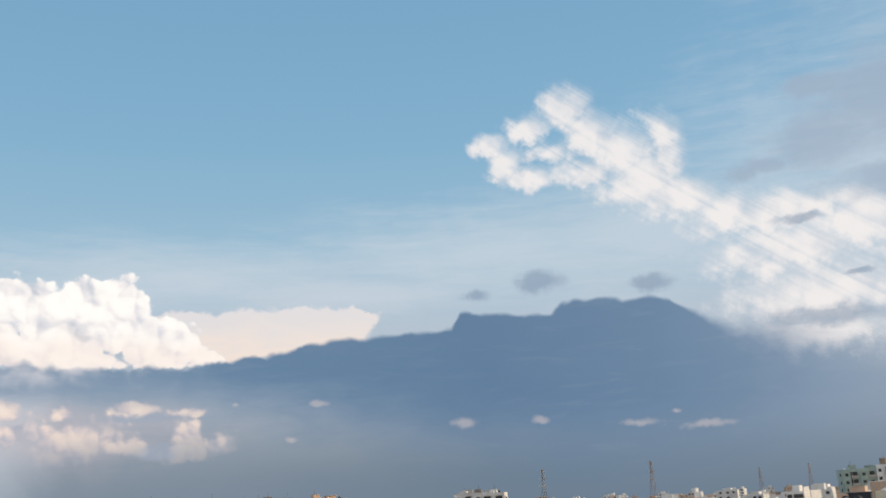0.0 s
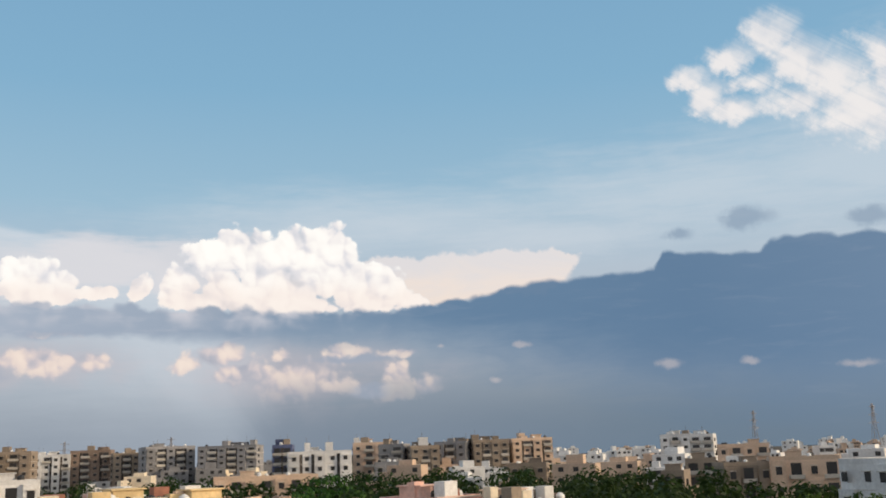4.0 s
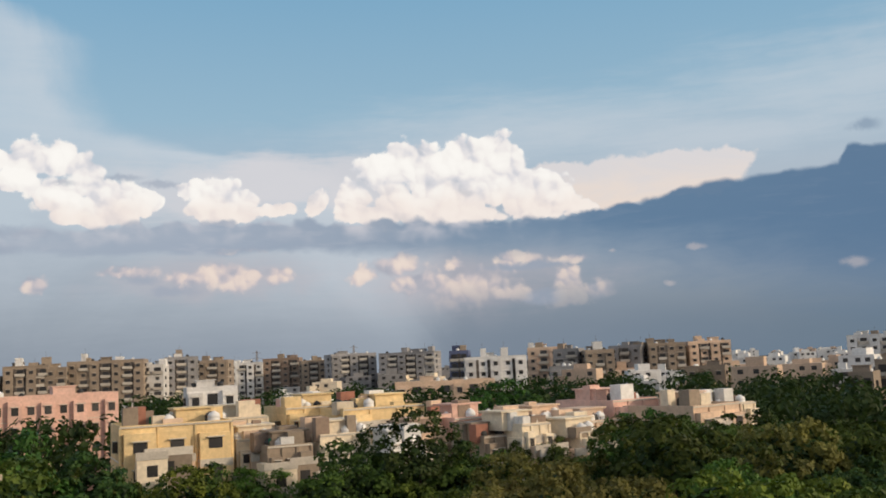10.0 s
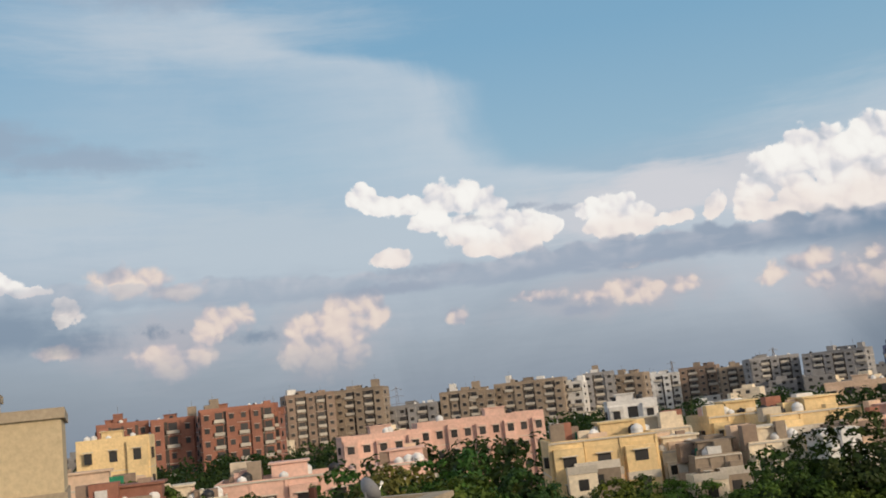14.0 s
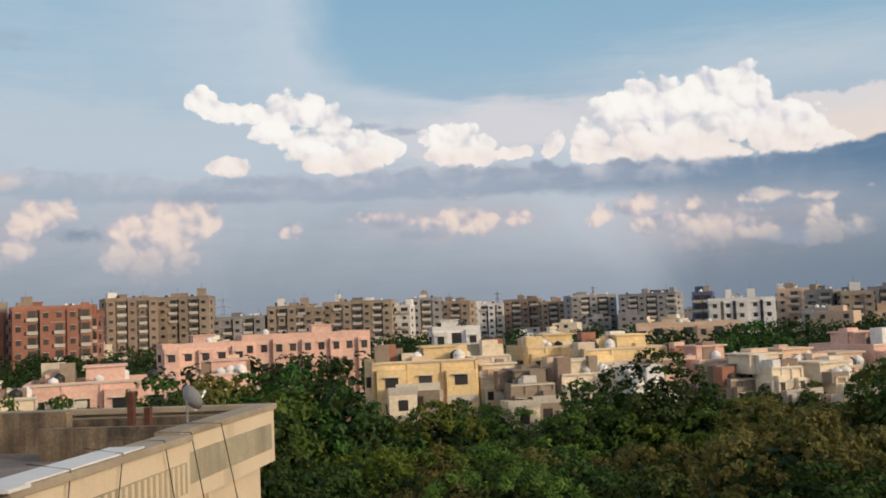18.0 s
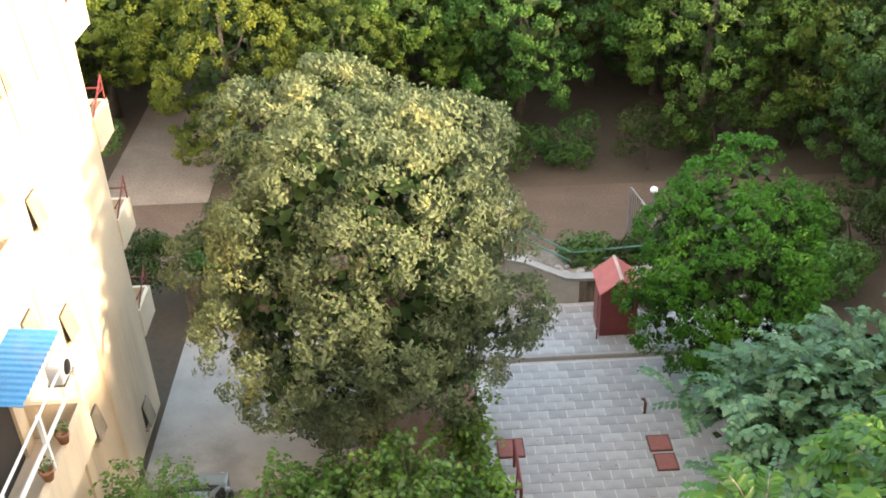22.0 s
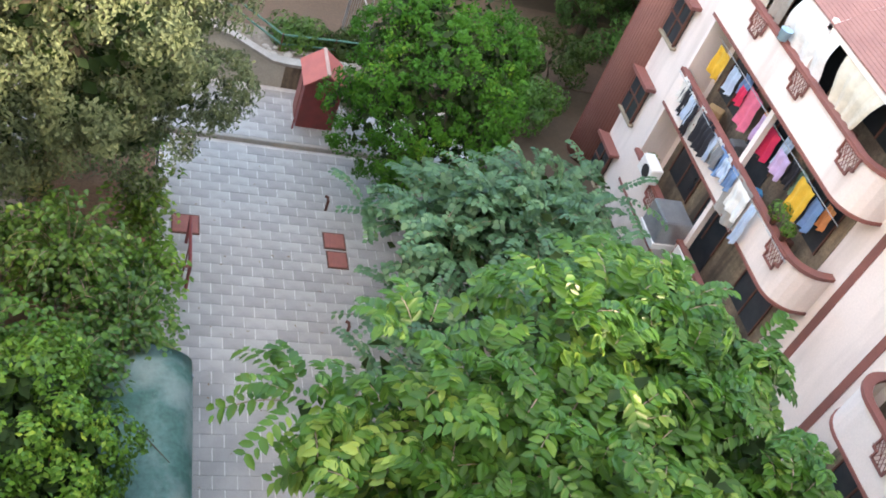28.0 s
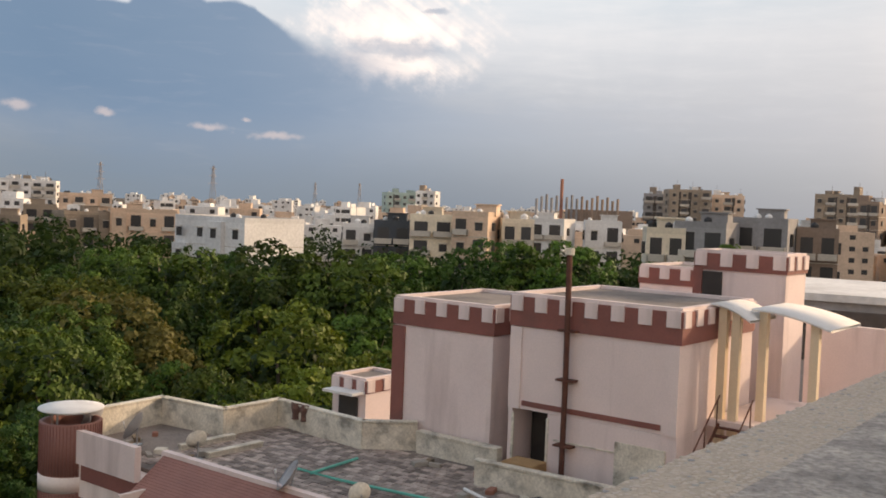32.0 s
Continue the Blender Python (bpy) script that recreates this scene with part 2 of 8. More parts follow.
lit2 = plus(puffs(AZ_c, EL_c, [(-21.6, 12.9, 1.1, 0.9), (-20.5, 12.3, 1.4, 0.9), (-19.0, 12.1, 1.7, 0.9), (-17.2, 12.0, 1.6, 1.4), (-15.0, 11.9, 2.1, 1.7), (-13.9, 11.5, 1.3, 1.3), (-15.6, 10.4, 2.6, 1.4), (-13.0, 10.2, 2.0, 1.2), (-11.2, 9.8, 2.0, 1.0),
                               (-14.4, 9.3, 2.3, 0.9), (-18.1, 10.9, 1.5, 0.8), (-8.7, 10.7, 1.0, 0.8), (-6.8, 10.4, 1.7, 1.2), (-5.5, 9.9, 1.5, 1.0), (-7.3, 9.6, 2.2, 0.9), (-4.0, 9.4, 1.8, 0.5), (-20.3, 9.0, 1.6, 0.7), (-1.4, 9.6, 1.0, 0.9), (-13.6, 9.0, 2.6, 0.8), (-6.6, 9.1, 2.6, 0.7)]), swell)
lit3 = plus(puffs(AZ_c, EL_c, [(-45.5, 11.9, 2.2, 1.1), (-43.2, 10.9, 1.3, 0.7), (-42.0, 9.2, 2.0, 0.9), (-40.6, 8.8, 1.4, 0.5), (-38.7, 7.6, 1.4, 0.9), (-47.0, 10.0, 2.5, 1.2)]), swell)
for body_f, lo_el, hi_el in ((lit, 9.0, 10.8), (lit2, 9.2, 10.6), (lit3, 8.0, 9.6)):
    shade = plus(times(relief, 0.75), times(relief_l, 0.85), times(body_f, 0.22), times(n_fine, 0.6))
    body = ramp(shade, -0.45, 0.45, [(-0.45, lin(.80, .815, .845)), (-0.2, lin(.89, .885, .90)), (0.0, lin(.97, .95, .94)), (0.16, lin(1.0, .985, .965)), (0.45, (1.05, 1.02, .97))])
    body = mixc(times(smooth(plus(EL, times(n_b2, 2.5)), hi_el, lo_el), 0.55), body, lin(.975, .91, .87))
    body = mixc(times(smooth(body_f, 0.16, 0.0), 0.35), body, lin(.80, .84, .88))
    sky = mixc(smooth(body_f, -0.02, 0.13), sky, body)

# low cumulus, pink in the late light
low_r = plus(puffs(AZ_c, EL_c, [(2.4, 5.8, 2.0, 0.9), (1.4, 5.4, 1.3, 0.7), (3.7, 6.1, 1.4, 0.7), (6.4, 6.0, 1.0, 0.7), (10.4, 5.9, 1.8, 0.7), (13.5, 5.8, 1.8, 0.45), (7.0, 4.5, 4.0, 1.5), (6.3, 3.6, 2.0, 0.8), (13.0, 4.5, 1.4, 1.2), (14.5, 3.8, 1.4, 1.0),
                                (13.3, 3.6, 1.8, 0.9), (4.0, 4.9, 2.3, 0.9), (9.9, 3.9, 2.2, 0.7), (-17.1, 5.4, 1.3, 0.55), (-6.2, 7.1, 2.0, 0.3), (-11.9, 6.0, 2.3, 0.5), (-9.0, 5.7, 1.6, 0.8), (-7.1, 5.8, 1.6, 0.9), (-5.3, 5.6, 1.8, 0.9), (-3.9, 5.5, 1.3, 0.8), (-6.0, 5.2, 2.4, 0.7)]), times(swell, 1.15))
low_l = plus(puffs(AZ_c, EL_c, [(-23.6, 6.5, 1.4, 1.4), (-22.3, 6.5, 1.5, 1.0), (-21.4, 5.8, 1.1, 0.9), (-25.4, 5.5, 1.6, 1.3), (-23.8, 5.2, 2.6, 2.0), (-26.2, 4.4, 1.1, 1.2), (-24.6, 4.0, 2.0, 1.5), (-23.1, 4.2, 1.5, 1.6), (-30.2, 6.4, 1.8, 1.1), (-29.2, 6.6, 1.1, 0.8),
                                (-31.2, 5.7, 1.2, 0.8), (-34.2, 4.6, 1.9, 1.0), (-32.1, 4.5, 1.7, 0.9), (-33.3, 3.9, 2.2, 0.8), (-34.9, 9.0, 3.0, 1.0), (-33.2, 8.3, 2.3, 0.7), (-39.0, 5.5, 1.5, 0.6)]), times(swell, 1.0), 0.10)
mist = plus(puffs(AZ_c, EL_c, [(7.5, 4.7, 9.0, 2.4), (-6.5, 5.6, 7.5, 1.5), (-24.5, 5.0, 4.5, 2.6), (-33.0, 5.2, 5.0, 2.4)]), times(n_mid, 1.2), times(n_streak, 0.8))
sky = mixc(times(smooth(mist, -0.2, 0.9), 0.5), sky, lin(.77, .735, .755))
for body_f, a_ in ((low_r, 0.85), (low_l, 0.88)):
    shade = plus(times(relief, 0.6), times(relief_l, 0.6), times(body_f, 0.34), times(n_fine, 0.3))
    lowc = ramp(shade, -0.4, 0.5, [(-0.4, lin(.63, .655, .715)), (-0.12, lin(.73, .725, .76)), (0.06, lin(.85, .80, .80)), (0.25, lin(.945, .87, .825)), (0.5, lin(.985, .91, .85))])
    fade = plus(0.25, times(smooth(plus(EL, times(n_b2, 2.0)), 2.6, 5.4), 0.75))
    sky = mixc(times(times(smooth(body_f, -0.06, 0.42), a_), fade), sky, lowc)

# haze under the bank
haze = op("MULTIPLY", smooth(EL, 5.4, 1.0), ramp(AZ, -60, 110, [(-60, .35), (-15, .5), (10, .68), (30, .8), (50, .6), (62, .35), (110, .2)]))
AZ_s = plus(AZ, times(n_long, 9.0), times(n_streak, 4.0))
sky = mixc(haze, sky, mixc(smooth(AZ_s, -6, 34), lin(.53, .575, .635), lin(.41, .49, .56)))

# the long dark bank
scallop = plus(times(b_big, 0.7), times(b_small, 0.3))
up = graded(op("ADD", AZ, op("MULTIPLY", n_mid, 1.2)), -60, 110,
            [(-60, 9.6), (-30, 8.9), (-18, 8.3), (-9.4, 8.9), (-0.4, 8.7), (13, 8.35), (17.3, 8.9), (21, 9.6), (28.3, 10.0), (29.0, 10.8), (34.4, 10.4), (35.2, 11.2), (40.8, 10.9), (44.2, 8.6), (47, 8.4), (52, 6.2), (60, 5.6), (110, 4.0)], 12.0)
down = graded(AZ_s, -60, 110, [(-60, 8.2), (-22, 7.0), (-9, 7.0), (2, 6.7), (12, 6.2), (17, 5.4), (27, 2.8), (36, 1.5), (52, 2.0), (110, 2.0)], 12.0)
e_top = op("SUBTRACT", EL, times(scallop, op("SUBTRACT", 1.0, times(smooth(AZ, 14, 24), 0.45))))
e_wav = plus(EL, times(n_b2, 0.9), times(n_long, 0.8))
soft_lo = op("ADD", 0.3, op("MULTIPLY", smooth(AZ_s, -4, 28), 3.6))
thaw = smooth(AZ, 41.5, 50.0)                            # towards the sun its edge melts away
bank = op("MULTIPLY", smooth(plus(op("SUBTRACT", up, e_top), times(thaw, times(n_long, 4.0))), op("SUBTRACT", -0.12, times(thaw, 2.4)), op("ADD", 0.22, times(thaw, 1.6))), smooth(op("DIVIDE", op("SUBTRACT", e_wav, down), soft_lo), -0.6, 1.0))
bank_c = ramp(op("ADD", AZ, op("MULTIPLY", n_long, 7.0)), -60, 110, [(-60, lin(.63, .685, .745)), (-8, lin(.645, .69, .755)), (3, lin(.58, .64, .715)), (9, lin(.485, .575, .67)), (15, lin(.40, .515, .63)), (30, lin(.375, .49, .61)), (44, lin(.43, .53, .64)), (58, lin(.58, .65, .73)), (110, lin(.75, .78, .82))])
crest = times(smooth(op("SUBTRACT", up, e_top), 1.35, 0.15), op("SUBTRACT", 1.0, smooth(AZ, 7.0, 15.0)))      # the sun catches its top where it is thin
bank_c = mixc(times(crest, smooth(plus(times(relief_l, 0.8), times(n_long, 1.2), times(n_mid, 0.5)), -0.3, 0.4)), bank_c, lin(.80, .80, .83))
bank_c = mixc(times(smooth(n_streak, 0.02, 0.26), op("SUBTRACT", 0.5, times(smooth(AZ, 4, 14), 0.4))), bank_c, mixc(0.6, bank_c, lin(.80, .80, .83)))
bank_a = ramp(AZ, -60, 110, [(-60, .45), (-24, .55), (-10, .86), (4, .95), (14, .98), (40, .97), (47, .85), (54, .6), (66, .3), (110, 0.0)])
sky = mixc(op("MULTIPLY", bank, bank_a), sky, bank_c)
rags = plus(puffs(plus(AZ, times(n_fine, 1.2)), plus(EL, times(n_f2, 0.8)), [(33.7, 12.3, 1.6, 0.7), (40.0, 11.7, 1.6, 0.55), (29.8, 11.8, 0.9, 0.4), (49.6, 8.8, 3.2, 0.6), (48.7, 14.3, 1.6, 0.3), (51.3, 11.0, 1.0, 0.2), (-12.2, 11.2, 1.4, 0.22), (-15.4, 10.9, 0.8, 0.2), (-10.2, 10.9, 1.3, 0.25),
                                                                   (-18.7, 8.2, 3.2, 0.45), (-11.3, 5.6, 1.1, 0.45), (-9.6, 4.9, 1.8, 0.4), (11.5, 3.7, 1.3, 0.5), (10.8, 5.5, 3.0, 0.25), (-20.5, 7.3, 3.4, 0.4)]), times(n_fine, 1.2), times(n_streak, 1.0))
sky = mixc(times(smooth(rags, -0.25, 0.7), 0.6), sky, mixc(smooth(AZ, 8, 24), lin(.635, .675, .74), lin(.50, .585, .68)))
dk = op("ADD", puffs(AZ_w, EL_c, [(-47, 7.4, 5.0, 1.9), (-41.2, 6.8, 4.0, 1.5), (-38, 6.0, 3.0, 0.9), (-33.8, 6.1, 0.9, 0.6), (-28.5, 5.4, 2.2, 0.5)]), op("MULTIPLY", n_long, 1.2))
sky = mixc(op("MULTIPLY", smooth(dk, -0.2, 0.8), 0.62), sky, lin(.46, .54, .63))
# small bright scraps before the bank
scrap = plus(puffs(plus(AZ, times(n_fine, 0.8)), plus(EL, times(n_f2, 0.5)), [(28.8, 4.5, 1.0, 0.4), (33.2, 4.4, 0.7, 0.28), (38.6, 3.9, 1.5, 0.3), (42.3, 3.6, 2.2, 0.3), (18.8, 4.1, 0.5, 0.25), (15.7, 6.1, 0.4, 0.16), (40.7, 4.4, 0.4, 0.16), (20.4, 6.0, 0.9, 0.25)]),
             times(n_fine, 1.2), times(b_small, 0.4))
sky = mixc(times(smooth(scrap, 0.0, 0.8), 0.48), sky, lin(.80, .765, .765))

_bg, _out = wn("ShaderNodeBackground"), wn("ShaderNodeOutputWorld")
WT.links.new(sky, _bg.inputs[0])
_bg.inputs[1].default_value = 1.0
WT.links.new(_bg.outputs[0], _out.inputs[0])

# ---------------------------------------------------------------- materials
def mat(name, c1, c2=None, scale=1.5, rough=0.85, bump=0.25, fine=30.0, vary=0.0, metal=0.0, grain=0.12, stain=None, stain_scale=0.35, streak=False, stain_from=0.52):
    """A worn surface: two tones in patches, fine grain, relief, stains; vary sets pieces apart from one another."""
    m = bpy.data.materials.new(name)
    m.use_nodes = True
    nt = m.node_tree
    bsdf = nt.nodes["Principled BSDF"]
    bsdf.inputs["Roughness"].default_value, bsdf.inputs["Metallic"].default_value = rough, metal
    co = nt.nodes.new("ShaderNodeTexCoord").outputs["Object"]
    c2 = c2 or tuple(c * 0.8 for c in c1)

    def noise_(s, d, vec=co):
        n = nt.nodes.new("ShaderNodeTexNoise")
        n.inputs["Scale"].default_value, n.inputs["Detail"].default_value, n.inputs["Roughness"].default_value = s, d, 0.6
        nt.links.new(vec, n.inputs["Vector"])
        return n.outputs[0]

    def spread(x, lo, hi, a=0.0, b=1.0):
        n = nt.nodes.new("ShaderNodeMapRange")
        for s, v in zip(n.inputs[1:5], (lo, hi, a, b)):
            s.default_value = v
        nt.links.new(x, n.inputs[0])
        return n.outputs[0]

    def mix_(f, a, b, how="MIX"):
        n = nt.nodes.new("ShaderNodeMix")
        n.data_type, n.blend_type = "RGBA", how
        for s, v in ((n.inputs[0], f), (n.inputs[6], a), (n.inputs[7], b)):
            if isinstance(v, bpy.types.NodeSocket):
                nt.links.new(v, s)
            else:
                s.default_value = v if isinstance(v, float) else (*v, 1)
        return n.outputs[2]

    col = mix_(spread(noise_(scale, 5.0), 0.35, 0.65), c1, c2)
    g = noise_(fine, 3.0)
    col = mix_(1.0, col, mix_(spread(g, 0.3, 0.7), (1 - grain,) * 3, (1 + grain,) * 3), "MULTIPLY")
    if stain:
        vec = co
        if streak:
            mp = nt.nodes.new("ShaderNodeMapping")
            mp.inputs["Scale"].default_value = (3.0, 3.0, 0.35)
            nt.links.new(co, mp.inputs[0])
            vec = mp.outputs[0]
        col = mix_(spread(noise_(stain_scale, 6.0, vec), stain_from, stain_from + 0.2, 0.0, 0.75), col, stain)
    if vary:
        info = nt.nodes.new("ShaderNodeObjectInfo").outputs["Random"]
        col = mix_(1.0, col, mix_(info, (1 - vary,) * 3, (1 + vary,) * 3), "MULTIPLY")
    nt.links.new(col, bsdf.inputs["Base Color"])
    if bump:
        b = nt.nodes.new("ShaderNodeBump")
        b.inputs["Strength"].default_value, b.inputs["Distance"].default_value = bump, 0.02
        nt.links.new(g, b.inputs["Height"])
        nt.links.new(b.outputs[0], bsdf.inputs["Normal"])
    return m


def leaf_mat(name, dark, light, tip=None, rough=0.5, through_light=0.35, scale=0.5, hue=(0.49, 0.507), value=(0.92, 1.08), own=0.45, gloss=0.16):
    """Leaves: each its own shade, patches over the crown, and light that comes through."""
    m = bpy.data.materials.new(name)
    m.use_nodes = True
    nt = m.node_tree
    bsdf, out = nt.nodes["Principled BSDF"], nt.nodes["Material Output"]
    isle = nt.nodes.new("ShaderNodeNewGeometry").outputs["Random Per Island"]
    r = nt.nodes.new("ShaderNodeValToRGB")
    els = r.color_ramp.elements
    els[0].color, els[1].color = (*dark, 1), (*light, 1)
    if tip:
        e = els.new(0.66)
        e.color = (*light, 1)
        els[-1].color = (*tip, 1)
    co = nt.nodes.new("ShaderNodeTexCoord").outputs["Object"]
    n = nt.nodes.new("ShaderNodeTexNoise")
    n.inputs["Scale"].default_value, n.inputs["Detail"].default_value = scale, 3.0
    nt.links.new(co, n.inputs["Vector"])
    add = nt.nodes.new("ShaderNodeMath")
    add.operation = "MULTIPLY_ADD"
    nt.links.new(n.outputs[0], add.inputs[0])
    add.inputs[1].default_value = 1.3
    half = nt.nodes.new("ShaderNodeMath")
    half.operation = "MULTIPLY_ADD"
    nt.links.new(isle, half.inputs[0])
    half.inputs[1].default_value, half.inputs[2].default_value = own, -0.175 - own / 2
    nt.links.new(half.outputs[0], add.inputs[2])
    nt.links.new(add.outputs[0], r.inputs[0])
    info = nt.nodes.new("ShaderNodeObjectInfo").outputs["Random"]
    hs = nt.nodes.new("ShaderNodeHueSaturation")
    for k, lo, hi in (("Hue", *hue), ("Value", *value)):
        mr = nt.nodes.new("ShaderNodeMapRange")
        mr.inputs[3].default_value, mr.inputs[4].default_value = lo, hi
        nt.links.new(info, mr.inputs[0])
        nt.links.new(mr.outputs[0], hs.inputs[k])
    nt.links.new(r.outputs[0], hs.inputs["Color"])
    nt.links.new(hs.outputs[0], bsdf.inputs["Base Color"])
    bsdf.inputs["Roughness"].default_value = rough
    bsdf.inputs["Specular IOR Level"].default_value = gloss
    tl = nt.nodes.new("ShaderNodeBsdfTranslucent")
    nt.links.new(hs.outputs[0], tl.inputs[0])
    mx = nt.nodes.new("ShaderNodeMixShader")
    mx.inputs[0].default_value = through_light
    nt.links.new(bsdf.outputs[0], mx.inputs[1])
    nt.links.new(tl.outputs[0], mx.inputs[2])
    nt.links.new(mx.outputs[0], out.inputs[0])
    return m


EARTH = mat("earth", (.085, .06, .038), (.055, .042, .026), 0.12, 0.95, 0.4, 6.0, stain=(.07, .075, .03), stain_scale=0.05)
SOIL = mat("soil", (.21, .13, .085), (.14, .085, .055), 1.2, 0.95, 0.6, 14.0, grain=0.25, stain=(.10, .075, .05), stain_scale=0.6)
TRACK = mat("track", (.125, .085, .058), (.085, .058, .04), 0.5, 0.95, 0.5, 9.0, grain=0.2, stain=(.12, .09, .06), stain_scale=0.25)
CONCRETE = mat("concrete", (.36, .33, .29), (.27, .25, .22), 0.6, 0.9, 0.3, 22.0, stain=(.16, .145, .125), stain_scale=0.3)
PAVER = mat("paver", (.37, .355, .335), (.285, .275, .26), 0.9, 0.85, 0.3, 60.0, vary=0.15, grain=0.14, stain=(.21, .205, .20), stain_scale=0.35)
JOINT = mat("joint", (.58, .56, .53), (.44, .42, .40), 2.0, 0.95, 0.2)
CREAM = mat("cream_paint", (.68, .56, .40), (.62, .50, .35), 0.5, 0.85, 0.12, 18.0, grain=0.05, stain=(.42, .35, .26), stain_scale=0.25, streak=True)
CREAM_DK = mat("ochre_band", (.40, .35, .24), (.33, .29, .20), 0.7, 0.85, 0.15, 18.0, stain=(.22, .19, .14), streak=True)
COPING = mat("coping", (.40, .33, .24), (.30, .25, .18), 0.8, 0.9, 0.3, 20.0, stain=(.16, .13, .10))
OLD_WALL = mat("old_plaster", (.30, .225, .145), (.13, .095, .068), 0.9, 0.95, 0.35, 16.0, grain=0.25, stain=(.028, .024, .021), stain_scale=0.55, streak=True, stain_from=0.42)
TAN_WALL = mat("tan_plaster", (.55, .45, .29), (.48, .39, .25), 0.6, 0.9, 0.25, 14.0, stain=(.34, .28, .19), stain_scale=0.5)
PINK = mat("pink_paint", (.74, .62, .59), (.68, .57, .545), 0.5, 0.85, 0.1, 18.0, grain=0.05, stain=(.42, .33, .31), stain_scale=0.22, streak=True)
PALE_PINK = mat("pale_pink_paint", (.80, .70, .65), (.75, .65, .60), 0.5, 0.85, 0.1, 18.0, grain=0.05, stain=(.50, .42, .38), stain_scale=0.22, streak=True)
MAROON = mat("maroon_paint", (.25, .092, .075), (.21, .08, .066), 0.9, 0.8, 0.15, 25.0, grain=0.1, stain=(.14, .07, .06), stain_scale=0.5)
MAROON_TILE = mat("maroon_tile", (.28, .135, .11), (.235, .11, .09), 1.2, 0.7, 0.2, 30.0, vary=0.14, grain=0.12)
TERRACE = mat("terrace", (.25, .21, .185), (.16, .135, .12), 0.5, 0.9, 0.4, 10.0, grain=0.2, stain=(.07, .062, .06), stain_scale=0.35)
LIME = mat("weathered_limewash", (.72, .67, .57), (.55, .50, .41), 0.9, 0.92, 0.3, 14.0, grain=0.18, stain=(.06, .055, .048), stain_scale=1.3, stain_from=0.5)
WHITE = mat("white_paint", (.74, .73, .71), (.66, .65, .63), 0.7, 0.7, 0.08, 20.0, grain=0.04, stain=(.50, .48, .45))
PLASTIC = mat("white_plastic", (.78, .77, .75), (.70, .69, .67), 1.0, 0.45, 0.0, 20.0, grain=0.03, vary=0.08)
BLACK_PLASTIC = mat("black_plastic", (.02, .02, .022), (.03, .03, .03), 1.0, 0.5, 0.0)
RUST = mat("rusty_iron", (.14, .055, .035), (.09, .035, .025), 3.0, 0.8, 0.3, 40.0, metal=0.2)
RED_IRON = mat("red_oxide_iron", (.20, .035, .032), (.15, .03, .028), 3.0, 0.55, 0.1, 40.0)
STEEL = mat("grey_steel", (.42, .43, .44), (.32, .33, .34), 2.0, 0.4, 0.05, 30.0, metal=0.7)
DISH = mat("dish_grey", (.33, .33, .34), (.26, .26, .27), 2.0, 0.5, 0.05, 30.0)
GLASS_DK = mat("dark_window", (.025, .03, .035), (.04, .045, .05), 1.5, 0.15, 0.0, grain=0.05, vary=0.4)
# near-black for sheets that paint the shade of rooms behind openings
SHADE_IN = mat("painted_room_shade", (.05, .045, .04), (.035, .03, .028), 1.0, 0.9, 0.0)
WOOD = mat("raw_timber", (.42, .27, .13), (.33, .20, .095), 2.0, 0.8, 0.2, 30.0)
BAMBOO = mat("bamboo", (.60, .46, .25), (.45, .30, .15), 2.0, 0.55, 0.1, 20.0, stain=(.22, .13, .07), stain_scale=1.2)
BARK = mat("bark", (.13, .10, .075), (.075, .06, .045), 2.0, 0.95, 0.6, 18.0, grain=0.25)
BARK_PALE = mat("pale_bark", (.32, .26, .19), (.22, .17, .12), 3.0, 0.9, 0.4, 20.0)
BLUE_SHEET = mat("blue_sheet", (.06, .30, .60), (.05, .25, .52), 1.5, 0.45, 0.05, 20.0, grain=0.12, stain=(.34, .34, .35), stain_scale=0.42)
GREEN_SHEET = mat("green_tarp", (.085, .20, .165), (.16, .29, .25), 1.2, 0.55, 0.25, 8.0, stain=(.36, .43, .40), stain_scale=0.6, grain=0.2)
GREEN_NET = mat("green_net", (.02, .22, .12), (.02, .16, .09), 2.0, 0.8, 0.1)
TEAL_PIPE = mat("teal_pipe", (.10, .45, .36), (.08, .38, .30), 3.0, 0.5, 0.0)
BRICK_RED = mat("red_brick_face", (.33, .145, .10), (.26, .12, .085), 0.4, 0.9, 0.2, 8.0, vary=0.18)

# ---------------------------------------------------------------- kit
def slab(bm, x0, x1, y0, y1, z0, z1, bevel=0.0):
    """A block between these limits, with its edges rounded off if asked."""
    before = set(bm.verts)
    bmesh.ops.create_cube(bm, size=1.0)
    made = [v for v in bm.verts if v not in before]
    for v in made:
        v.co = ((x0 + x1) / 2 + v.co.x * (x1 - x0), (y0 + y1) / 2 + v.co.y * (y1 - y0), (z0 + z1) / 2 + v.co.z * (z1 - z0))
    if bevel:
        es = [e for e in bm.edges if e.verts[0] in set(made)]
        bmesh.ops.bevel(bm, geom=es, offset=bevel, segments=2, affect="EDGES")
    return bm


def block(x0, x1, y0, y1, z0, z1, bevel=0.0):
    return slab(bmesh.new(), x0, x1, y0, y1, z0, z1, bevel)


def blocks(*limits):
    bm = bmesh.new()
    for l in limits:
        slab(bm, *l)
    return bm


